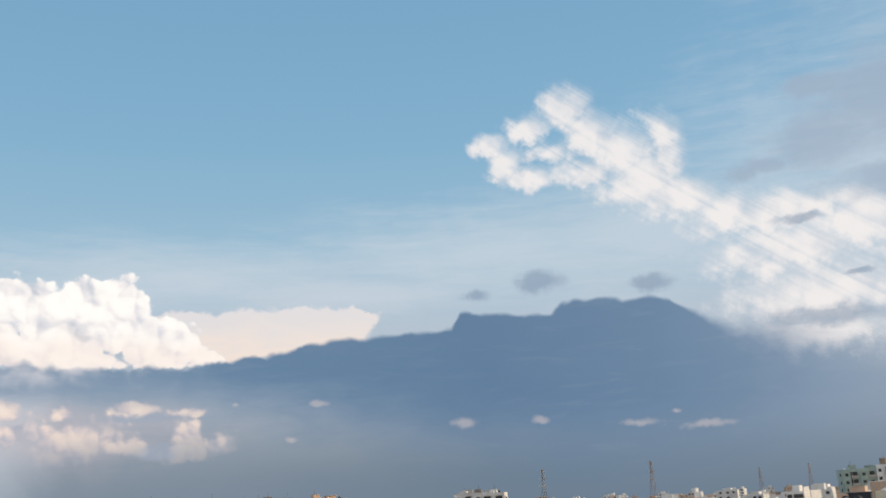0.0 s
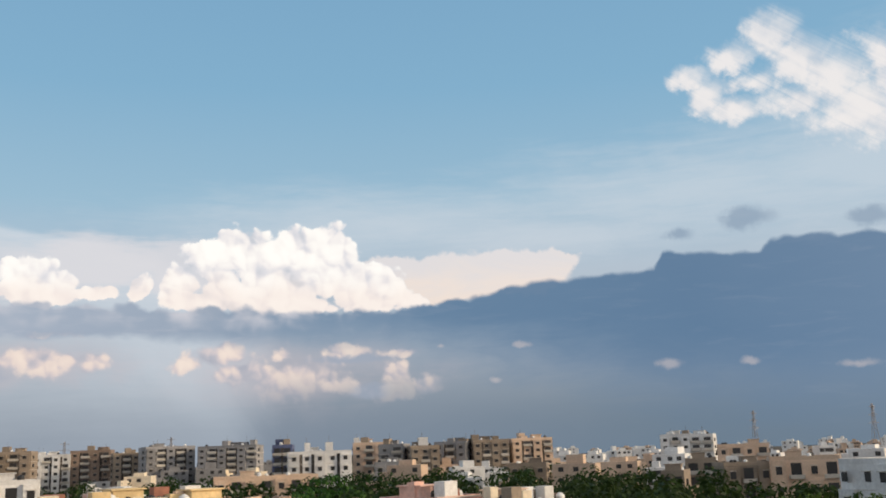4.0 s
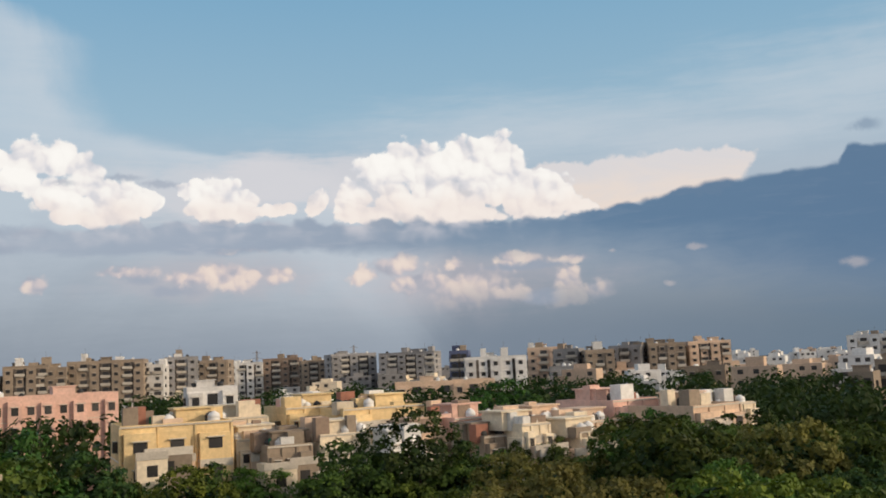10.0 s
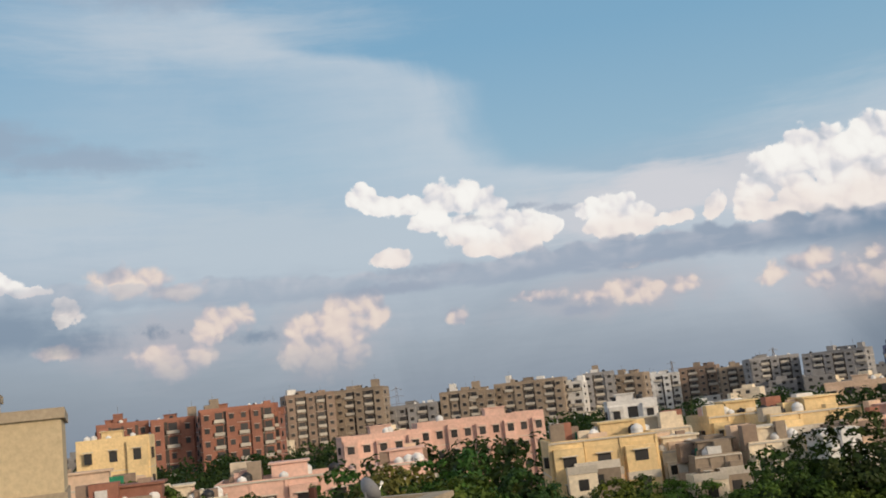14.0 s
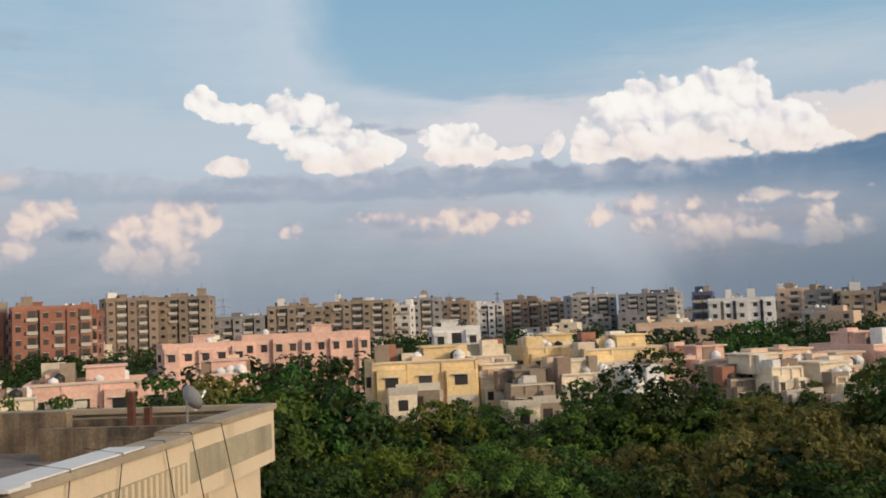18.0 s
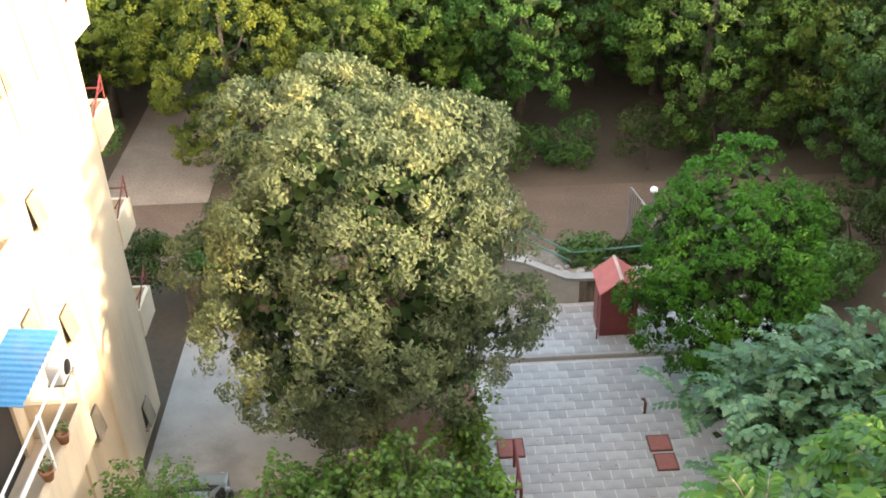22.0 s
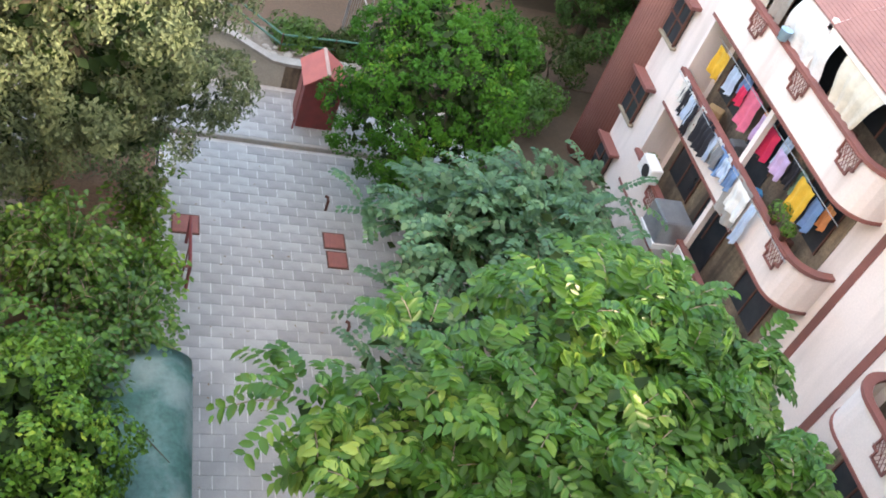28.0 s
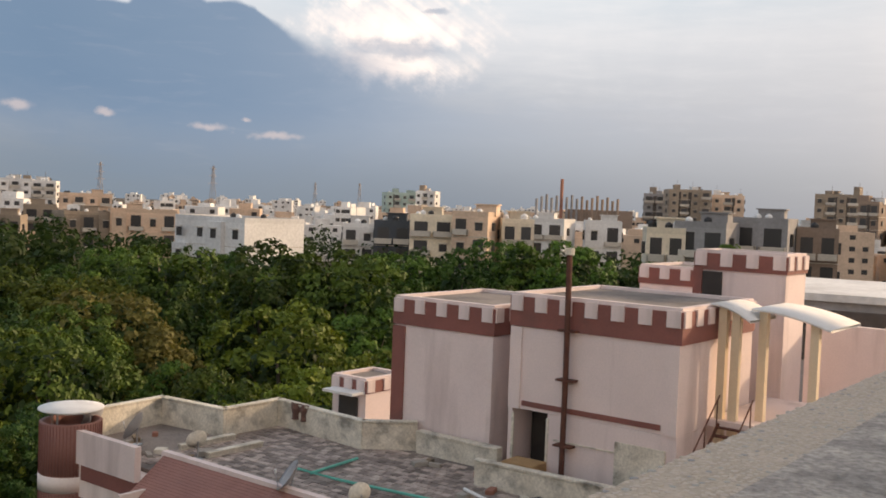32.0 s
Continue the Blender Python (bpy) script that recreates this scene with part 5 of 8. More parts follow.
# the edge of the woods along the lane
# kind 5 has shade put into its leaf colour
for px, py, kind, s in [(-20.5, 43, 1, .8), (-15.8, 48.5, 1, .80), (-3.4, 41.8, 4, .58), (13.6, 42.6, 0, .88), (19.4, 41.0, 4, .84), (12.6, 48.5, 5, .84), (31.0, 38.5, 5, .9), (34.5, 41, 4, .85),
                        (19.6, 36.6, 5, .74), (24.0, 35.0, 5, .74), (31.5, 33.0, 5, .78), (-26, 48, 2, .9), (-33, 45, 0, .9), (0.8, 51.5, 1, .9), (18.6, 48.5, 0, .95), (-9.6, 50.5, 0, .85)]:
    plant(px, py, kind, s)
rows_y = [53, 60, 67.5, 75, 83, 91, 99, 107, 115]
for j, yy in enumerate(rows_y):
    half = 30 + yy * 0.42
    x = -half
    while x < half + 16:
        px, py = x + wood_rng.uniform(-1.6, 1.6), yy + wood_rng.uniform(-2.2, 2.2)
        if not any(abs(px - (-27 + 13 * k)) < 4 and abs(py - (62 + (k % 2) * 9)) < 4 for k in range(6)):
            kind = wood_rng.choice((0, 0, 1, 1, 2, 2, 4, 3)) if not (6 < px < 24 and 55 < py < 90) else wood_rng.choice((3, 3, 0, 1))
            plant(px, py, kind, wood_rng.choice((0.74, 0.86, 0.95, 1.02, 1.08, 1.2)))
        x += 9.2
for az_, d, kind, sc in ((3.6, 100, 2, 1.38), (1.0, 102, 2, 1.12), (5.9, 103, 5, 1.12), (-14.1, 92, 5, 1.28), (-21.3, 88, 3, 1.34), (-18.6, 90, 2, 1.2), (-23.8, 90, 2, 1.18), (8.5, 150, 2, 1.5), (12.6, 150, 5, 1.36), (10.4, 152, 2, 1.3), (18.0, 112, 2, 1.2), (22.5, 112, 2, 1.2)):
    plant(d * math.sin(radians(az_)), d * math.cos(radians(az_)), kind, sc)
# dark undergrowth at the foot of the woods
for k, px in enumerate((-7.0, -3.6, 0.4, 3.4, 6.8, 10.4, 13.6, 17.4, 20.6, 24.2, 27.5)):
    make_tree("dark undergrowth shrub at the edge of the woods", pose(px, 39.9 + (k * 7 % 5) * 0.35, 0), 270 + k, 2.6 + (k * 3 % 4) * 0.4, (1.9, 1.3, 1.3), 14, 0.6, 110, 0.2, DEEP, 0.06, -0.9, 0.5, category="shrub", nlimb=3)
# the woods go on behind the pink flats
for px, py in [(34, 36), (42, 33), (50, 28), (58, 32), (66, 27), (47, 40), (60, 44), (70, 40), (78, 30), (86, 36), (74, 20), (90, 22), (82, 50), (96, 45), (70, 58), (90, 62), (104, 34), (100, 58), (80, 72), (95, 78), (110, 70), (75, 85), (88, 92), (105, 88)]:
    plant(px, py, wood_rng.choice((0, 1, 2, 4)), wood_rng.uniform(0.8, 1.05))


for k in range(22):
    a, d = radians(39 + 1.4 * k + wood_rng.uniform(-0.6, 0.6)), 126 + (k * 7 % 5) * 4.5
    plant(d * math.sin(a), d * math.cos(a), wood_rng.choice((0, 2, 2, 4, 5)), wood_rng.uniform(0.98, 1.18))


FAR_LEAF = leaf_mat("far_dark_leaves", (.012, .028, .009), (.036, .066, .015), (.075, .11, .024))


def far_wood(name, label, seed, n, r0, r1, a0, a1, h):
    """Distant treetops between the buildings, as one mass."""
    rng = np.random.default_rng(seed)
    cl = []
    for _ in range(n):
        r, a = rng.uniform(r0, r1), radians(rng.uniform(a0, a1))
        for _k in range(3):
            cl.append((np.array([r * math.sin(a) + rng.normal(0, 3), r * math.cos(a) + rng.normal(0, 3), h * rng.uniform(0.45, 0.95)]), rng.uniform(2.0, 3.6)))
    P, O = crown_points(seed, cl, 44)
    ob = new(name, leaves(name, P, O, 1.3, FAR_LEAF, seed, 0.2, 0.6))
    return tagged(ob, label, "trees", kind="stuff")


far_wood("far_trees", "belt of dark trees beyond the houses", 1, 330, 142, 270, -42, 30, 14.5)
far_wood("far_trees", "dark trees between the far flats", 2, 260, 260, 410, -45, 30, 15)
far_wood("far_trees", "trees beyond the white block", 3, 110, 140, 330, 30, 72, 12)

# ---------------------------------------------------------------- pink flats across the yard
FX, BX = 17.5, 16.4                      # wall face and balcony front
SLABS = (2.85, 6.15, 9.45)
pk = thing("pink_apartment_block", "pale pink four-storey apartment block with maroon trim", "building", pose(0, 0, 0))
part("wall", block(FX, 25.2, 1.2, 27.9, 0, 12.5), PALE_PINK, pk)


def wavy(w, h, seed, folds=3.0, depth=0.06, nx=12, nz=6, taper=0.0, belly=0.0):
    """A hanging cloth, its top edge at z 0, in the plane of y and z, with folds and real thickness."""
    rng = random.Random(seed)
    bm = bmesh.new()
    ph = rng.uniform(0, 6)
    grid = []
    for side in (0.0, 0.008):
        rows = []
        for j in range(nz + 1):
            f = j / nz
            row = []
            for i in range(nx + 1):
                u = i / nx - 0.5
                d = math.sin(u * 6.283 * folds + ph) * depth * (0.3 + f) + 0.02 * math.sin(9 * f + ph) - belly * math.sin(3.0 * f ** 0.8)
                row.append(bm.verts.new((d + side, u * w * (1 - taper * f), -f * h - 0.03 * h * math.cos(u * 9 + ph) * f)))
            rows.append(row)
        grid.append(rows)
    for rows in grid:
        for a, b in zip(rows, rows[1:]):
            for i in range(nx):
                bm.faces.new((a[i], a[i + 1], b[i + 1], b[i]))
    f, g = grid
    rim_f = f[0] + [r[-1] for r in f[1:]] + f[-1][-2::-1] + [r[0] for r in f[-2:0:-1]]
    rim_g = g[0] + [r[-1] for r in g[1:]] + g[-1][-2::-1] + [r[0] for r in g[-2:0:-1]]
    n = len(rim_f)
    for i in range(n):
        bm.faces.new((rim_f[i], rim_f[(i + 1) % n], rim_g[(i + 1) % n], rim_g[i]))
    bmesh.ops.recalc_face_normals(bm, faces=bm.faces)
    return bm


def grille_mesh():
    """Diamond lattice in a stepped maroon frame."""
    bm = bmesh.new()
    for l in ((-.03, .03, -.55, .55, .36, .42), (-.03, .03, -.55, -.49, -.05, .42), (-.03, .03, .49, .55, -.05, .42), (-.03, .03, -.55, -.3, -.11, -.05), (-.03, .03, .3, .55, -.11, -.05),
              (-.03, .03, -.36, -.3, -.30, -.05), (-.03, .03, .3, .36, -.30, -.05), (-.03, .03, -.36, .36, -.36, -.30)):
        slab(bm, *l)
    for k in range(-3, 4):
        for s in (-1, 1):
            tube(bm, [(0, k * 0.15 - 0.16 * s, -.3 if abs(k) < 2 else -.05), (0, k * 0.15 + 0.16 * s, .38)], 0.012, 4)
    return mesh_of("grille", bm, MAROON)


GRILLE = grille_mesh()


def balcony_front(y0, y1, z, curved_at):
    """A balcony: floor slab, front panel that sweeps back in a curve at one end, maroon cap and foot."""
    def outline(off):
        pts = []
        c = curved_at
        far = y1 if c == y0 else y0
        sgn = 1 if c == y0 else -1
        pts.append((BX - off, far))
        r = 0.85
        for k in range(7):
            a = k / 6 * math.pi / 2
            pts.append((BX - off + (1 - math.cos(a)) * r, c + sgn * (r - r * math.sin(a)) - sgn * off * math.sin(a)))
        pts.append((FX, c - sgn * off))
        return pts

    def strip(off, thick, z0, z1):
        o, i = outline(off), outline(off - thick)
        bm = bmesh.new()
        n = len(o)
        q = [[bm.verts.new((*p, zz)) for p in l] for l, zz in ((o, z0), (o, z1), (i, z1), (i, z0))]
        for k in range(n - 1):
            for a in range(4):
                bm.faces.new((q[a][k], q[a][k + 1], q[(a + 1) % 4][k + 1], q[(a + 1) % 4][k]))
        for k in (0, n - 1):
            bm.faces.new([q[a][k] for a in range(4)])
        bmesh.ops.recalc_face_normals(bm, faces=bm.faces)
        return bm
    b = part("balcony", block(BX + 0.05, FX, y0 + (0.9 if curved_at == y0 else 0.0), y1 - (0.9 if curved_at == y1 else 0.0), z - 0.14, z), PALE_PINK, pk)
    part("front_panel", strip(0.0, 0.1, z - 0.28, z + 0.95), PALE_PINK, b)
    part("cap_rail", strip(0.06, 0.22, z + 0.95, z + 1.06), MAROON, b, "maroon painted rail")
    part("foot_band", strip(0.03, 0.12, z - 0.36, z - 0.26), MAROON, b, "maroon painted band")
    span_ = y1 - y0
    for f in (0.12, 0.45, 0.76):
        part("grille", GRILLE, None, b, at=pose(BX - 0.05, y0 + span_ * f, z + 0.66) @ Matrix.Diagonal((1, 0.72, 0.8, 1)))
    return b


for y0, y1, cur in ((15.2, 23.9, 15.2), (3.6, 12.2, 12.2)):
    for z in SLABS:
        balcony_front(y0, y1, z, cur)
        # sheet painted dark as shade behind the balcony; dark room openings, partition, door leaf
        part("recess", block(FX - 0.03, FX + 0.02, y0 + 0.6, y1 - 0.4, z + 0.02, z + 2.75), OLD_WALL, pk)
        for f in (0.2, 0.55, 0.82):
            yc = y0 + (y1 - y0) * f
            w = part("window", block(FX - 0.07, FX - 0.03, yc - 0.75, yc + 0.75, z + 0.05 if f == 0.55 else z + 0.9, z + 2.3), GLASS_DK, pk)
            part("window_frame", blocks((FX - 0.1, FX - 0.06, yc - 0.03, yc + 0.03, z + 0.9, z + 2.3), (FX - 0.1, FX - 0.06, yc - 0.8, yc - 0.75, z + 0.9, z + 2.35), (FX - 0.1, FX - 0.06, yc + 0.75, yc + 0.8, z + 0.9, z + 2.35)), RUST, w)
        part("end_wall", block(BX + 0.1, FX, y1 - 0.12 if cur == y0 else y0, y1 if cur == y0 else y0 + 0.12, z, z + 3.0), PALE_PINK, pk)
    part("post", block(BX + 0.12, BX + 0.3, y0 + 4.2, y0 + 4.38, 2.8, 11.9), PALE_PINK, pk)
# stepped maroon motif on the blind bay between the balconies
motif = blocks((FX - 0.03, FX, 14.65, 14.9, 0.0, 9.3), (FX - 0.03, FX, 12.75, 13.0, 0.0, 9.3), (FX - 0.03, FX, 14.4, 14.75, 9.3, 9.55), (FX - 0.03, FX, 14.15, 14.5, 9.55, 9.8),
               (FX - 0.03, FX, 12.9, 13.25, 9.3, 9.55), (FX - 0.03, FX, 13.15, 13.5, 9.55, 9.8), (FX - 0.03, FX, 13.4, 14.25, 9.8, 10.0))
part("wall_motif", motif, MAROON, pk, "stepped maroon band painted in relief")
# small windows by the round stair shaft, each with a sill and a maroon shade
for z in (3.1, 6.4, 9.75, 0.1):
    w = part("window", block(FX - 0.12, FX + 0.02, 26.4, 27.5, z, z + 1.5), GLASS_DK, pk)
    part("window_frame", blocks((FX - 0.16, FX - 0.1, 26.4, 27.5, z + 0.72, z + 0.78), (FX - 0.16, FX - 0.1, 26.92, 26.98, z, z + 1.5), (FX - 0.18, FX - 0.1, 26.33, 26.4, z, z + 1.5), (FX - 0.18, FX - 0.1, 27.5, 27.57, z, z + 1.5)), RUST, w)
    part("window_sill", block(FX - 0.2, FX, 26.3, 27.6, z - 0.12, z - 0.04), COPING, w)
    part("window_shade", block(FX - 0.4, FX, 26.1, 27.6, z + 1.55, z + 1.68), MAROON, w)
# ribs and joints of the flank
part("wall_band", block(FX - 0.03, FX, 24.0, 27.3, 12.0, 12.5), MAROON, pk)
part("end_parapet", blocks((FX - 0.1, FX + 0.12, 24.4, 27.6, 12.5, 13.55)), PINK, pk)
# round tiled shaft with a white dish-like lid
shaft = part("stair_shaft", lathe([(0.95, 0), (0.95, 11.55)], 28), MAROON_TILE, pk, "round shaft faced in maroon tile strips", True, pose(17.75, 28.35, 0))
part("shaft_ring", lathe([(0.98, 11.55), (0.98, 12.05)], 28), PALE_PINK, shaft, "pale pink ring", True)
part("shaft_head", lathe([(0.95, 12.05), (0.95, 13.7), (0.8, 13.7), (0.8, 13.4)], 28), MAROON_TILE, shaft, "", True)
ribs = bmesh.new()
for k in range(56):
    a = k * 0.1122
    for z0, z1 in ((0, 11.5), (12.08, 13.68)):
        slab(ribs, -0.012, 0.012, 0.94, 0.965, z0, z1)
        vs = list(ribs.verts)[-8:]
        bmesh.ops.rotate(ribs, cent=(0, 0, 0), matrix=Matrix.Rotation(a, 3, "Z"), verts=vs)
part("tile_ribs", ribs, MAROON, shaft)
lid = part("shaft_lid", lathe([(0.02, 14.0), (0.9, 14.02), (1.02, 14.08), (1.0, 14.12), (0.5, 14.2), (0.02, 14.22)], 28), WHITE, shaft, "flat white lid on short legs", True)
for k in range(4):
    a = k * 1.571 + 0.4
    part("lid_leg", bar([(0.7 * math.cos(a), 0.7 * math.sin(a), 13.4), (0.7 * math.cos(a), 0.7 * math.sin(a), 14.05)], 0.03, 6), STEEL, shaft)

# the sloping tiled eave in lapped courses
eave = thing("eave_roof", "long sloping eave roof in ribbed maroon tiles", "roof", pose(0, 0, 0))
N = 24
for y0, y1 in ((1.2, 4.9), (4.9, 8.4), (8.4, 14.2), (14.2, 19.4), (19.4, 24.3)):
    bm = bmesh.new()
    for k in range(N):
        f0, f1 = k / N, (k + 1) / N
        a, b = (16.5 + 1.9 * f0, 11.78 + 1.42 * f0), (16.5 + 1.9 * f1, 11.78 + 1.42 * f1)
        v = [bm.verts.new(p) for p in ((a[0], y0 + .004, a[1] + .02), (a[0], y1 - .004, a[1] + .02), (b[0], y1 - .004, b[1] + .008), (b[0], y0 + .004, b[1] + .008), (a[0], y0 + .004, a[1] - .02), (a[0], y1 - .004, a[1] - .02))]
        bm.faces.new(v[:4][::-1])
        bm.faces.new((v[0], v[1], v[5], v[4]))
    part("tile_course", bm, MAROON_TILE, eave)
part("eave_soffit", prism([(16.52, 1.2), (18.4, 1.2), (18.4, 24.28), (16.52, 24.28)], 11.6, 11.74), PALE_PINK, eave)
bm = bmesh.new()
for y in (1.2, 24.24):
    slab(bm, 16.5, 18.4, y, y + 0.05, 11.62, 11.76)
part("fascia", bm, MAROON, eave)
part("ridge", blocks((18.34, 18.56, 1.2, 24.4, 13.12, 13.3)), PINK, eave, "pink plastered ridge kerb")

# terrace behind it
setting("terrace", block(18.3, 26.0, 1.2, 29.9, 12.5, 12.62), TERRACE, "dark weathered terrace floor", "roof terrace")
V, F = [], []
rt = random.Random(3)
x = 18.65
row = 0
while x < 25.6:
    y = 5.0 + (0.15 if row % 2 else 0)
    while y < 26.4:
        if rt.random() < 0.93:
            i, z = len(V), 12.63 + rt.uniform(0, 0.012)
            for dz in (0.0, 1.0):
                for px, py in ((0, 0), (.25, 0), (.25, .27), (0, .27)):
                    V.append((x + px, y + py, 12.6 if dz == 0 else z))
            F += [(i + 4, i + 5, i + 6, i + 7), (i, i + 1, i + 5, i + 4), (i + 1, i + 2, i + 6, i + 5), (i + 2, i + 3, i + 7, i + 6), (i + 3, i, i + 4, i + 7)]
        y += 0.3
    x += 0.28
    row += 1
me = bpy.data.meshes.new("roof_tiles")
me.from_pydata(V, [], F)
me.materials.append(None)
TT = mat("terrace_tiles", (.42, .36, .32), (.29, .245, .22), 0.8, 0.9, 0.3, 10.0, grain=0.2, stain=(.09, .08, .075), stain_scale=0.45)
_nt = TT.node_tree
_b = _nt.nodes["Principled BSDF"]
_src = _b.inputs["Base Color"].links[0].from_socket
_mx = _nt.nodes.new("ShaderNodeMix")
_mx.data_type, _mx.blend_type = "RGBA", "MULTIPLY"
_mx.inputs[0].default_value = 1.0
_rp = _nt.nodes.new("ShaderNodeValToRGB")
_rp.color_ramp.elements[0].color, _rp.color_ramp.elements[1].color = (.45, .43, .43, 1), (1.35, 1.3, 1.28, 1)
_nt.links.new(_nt.nodes.new("ShaderNodeNewGeometry").outputs["Random Per Island"], _rp.inputs[0])
_nt.links.new(_src, _mx.inputs[6])
_nt.links.new(_rp.outputs[0], _mx.inputs[7])
_nt.links.new(_mx.outputs[2], _b.inputs["Base Color"])
me.materials[0] = TT
tagged(new("terrace_tiles", me), "worn grey-brown tiles laid over the terrace", "tiles", kind="stuff")


def wall_run(name, pts, z0, z1, thick, material, label):
    """A parapet along a line of plan points, with a coping."""
    for (x0, y0), (x1, y1) in zip(pts, pts[1:]):
        d = math.hypot(x1 - x0, y1 - y0)
        a = math.degrees(math.atan2(y1 - y0, x1 - x0))
        w = setting(name, block(0, d + thick * 0.45, -thick / 2, thick / 2, z0, z1, 0.02), material, label, "parapet", pose(x0, y0, 0, 0, 0, a))
        part("coping", block(-0.02, d + thick * 0.45, -thick / 2 - 0.04, thick / 2 + 0.04, z1 + 0.003, z1 + 0.07, 0.015), LIME, w)


wall_run("terrace_parapet", [(18.3, 29.6), (22.4, 29.9), (22.7, 26.8), (25.3, 26.8), (24.9, 22.2), (26.1, 20.9)], 12.4, 13.55, 0.24, LIME, "weathered limewashed terrace parapet with black mould")
wall_run("terrace_parapet", [(26.0, 20.6), (26.0, 17.4)], 12.4, 13.3, 0.3, LIME, "peeling limewashed low wall at the tower's foot")
wall_run("terrace_parapet", [(24.2, 16.9), (24.5, 11.9), (25.9, 11.3)], 12.4, 13.35, 0.22, LIME, "stained limewashed low wall on the terrace")
for y in (26.2, 24.8):
    wall_run("roof_kerb", [(20.4, y), (22.6, y)], 12.5, 12.75, 0.2, LIME, "low stained kerb on the terrace")

# stair towers with battlement bands
def tower(name, label, x0, x1, y0, y1, z0, z1, band=1.0, trim_z=None):
    t = thing(name, label, "stair tower", pose(0, 0, 0))
    part("wall", block(x0, x1, y0, y1, z0, z1 - band), PINK, t)
    part("band", block(x0 - 0.05, x1 + 0.05, y0 - 0.05, y1 + 0.05, z1 - band, z1 - 0.02), MAROON, t, "maroon painted band")
    m = mesh_of("merlon", block(-0.06, 0.06, -0.21, 0.21, -0.46, 0.02), PINK)
    n = int((y1 - y0) / 0.86)
    for k in range(n + 1):
        yy = y0 + 0.22 + (y1 - y0 - 0.44) * k / n
        part("merlon", m, None, t, at=pose(x0 - 0.04, yy, z1))
    n = max(1, int((x1 - x0) / 0.86))
    for k in range(n + 1):
        xx = x0 + 0.22 + (x1 - x0 - 0.44) * k / n
        part("merlon", m, None, t, at=pose(xx, y0 - 0.04, z1, 0, 0, 90))
    part("roof_rim", blocks((x0, x1, y0, y0 + 0.2, z1 - 0.02, z1 + 0.1), (x0, x1, y1 - 0.2, y1, z1 - 0.02, z1 + 0.1), (x0, x0 + 0.2, y0 + 0.2, y1 - 0.2, z1 - 0.02, z1 + 0.1), (x1 - 0.2, x1, y0 + 0.2, y1 - 0.2, z1 - 0.02, z1 + 0.1)), PINK, t)
    part("roof", block(x0 + 0.2, x1 - 0.2, y0 + 0.2, y1 - 0.2, z1 - 0.3, z1 - 0.015), TERRACE, t)
    if trim_z:
        part("string_band", block(x0 - 0.04, x0, y0 + 0.5, y1 - 0.5, trim_z, trim_z + 0.16), MAROON, t, "thin maroon band")
        for ya in (y0, y1 - 0.42):
            part("corner_strip", block(x0 - 0.06, x0, ya, ya + 0.42, z0, z1 - band - 0.02), PINK, t)
    return t


t2 = tower("stair_tower", "pink rooftop stair tower with a maroon battlement band", 26.0, 31.5, 11.3, 17.0, 14.75, 18.3, 0.95, 14.86)
for l in ((26.0, 31.5, 11.3, 15.4, 12.5, 14.74), (26.0, 31.5, 16.85, 17.0, 12.5, 14.74), (27.2, 31.5, 15.4, 16.85, 12.5, 14.74), (26.0, 27.2, 15.4, 15.55, 12.5, 14.74)):
    part("lower_wall", block(*l), PINK, t2)
part("stained_panel", block(25.95, 26.0, 11.6, 13.2, 12.9, 14.3), LIME, t2, "patch of bare stained render")
# dark sheet painted as the shade inside the door
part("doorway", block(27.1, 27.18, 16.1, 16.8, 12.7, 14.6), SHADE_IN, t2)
for ya in (15.5, 16.78):
    part("door_frame", block(25.97, 26.03, ya, ya + 0.08, 12.7, 14.6), LIME, t2)
part("string_course", block(25.96, 26.0, 13.2, 15.3, 13.95, 13.99), LIME, t2)
t1 = tower("stair_tower", "pink rooftop tower with a maroon corner and battlement band", 26.3, 31.5, 17.9, 22.1, 12.5, 17.75, 0.9)
part("corner_band", blocks((26.24, 26.3, 21.6, 22.14, 12.5, 16.8)), MAROON, t1, "maroon painted corner")
part("link_wall", block(27.6, 31.5, 17.0, 17.9, 15.0, 17.6), PINK, t1)
part("passage_wall", block(28.2, 28.4, 17.0, 17.9, 12.5, 15.0), CREAM, t1)
t3 = tower("stair_tower", "small pink rooftop water-tank tower with a battlement band", 33.0, 35.0, 10.8, 14.0, 12.5, 19.75, 0.6)
# another dark sheet for the unlit inside
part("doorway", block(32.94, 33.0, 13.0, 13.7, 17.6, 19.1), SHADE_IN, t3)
part("corner_band", block(32.93, 33.0, 13.72, 14.05, 17.2, 19.2), MAROON, t3, "maroon painted corner")
t4 = tower("stair_tower", "low pink roof block with a battlement band", 38.0, 42.0, 15.4, 18.6, 12.5, 18.8, 0.7)
part("back_wall", blocks((36.0, 36.3, 4.0, 11.0, 12.0, 17.0), (36.0, 36.35, 4.0, 11.0, 17.0, 17.35)), PINK, t3)
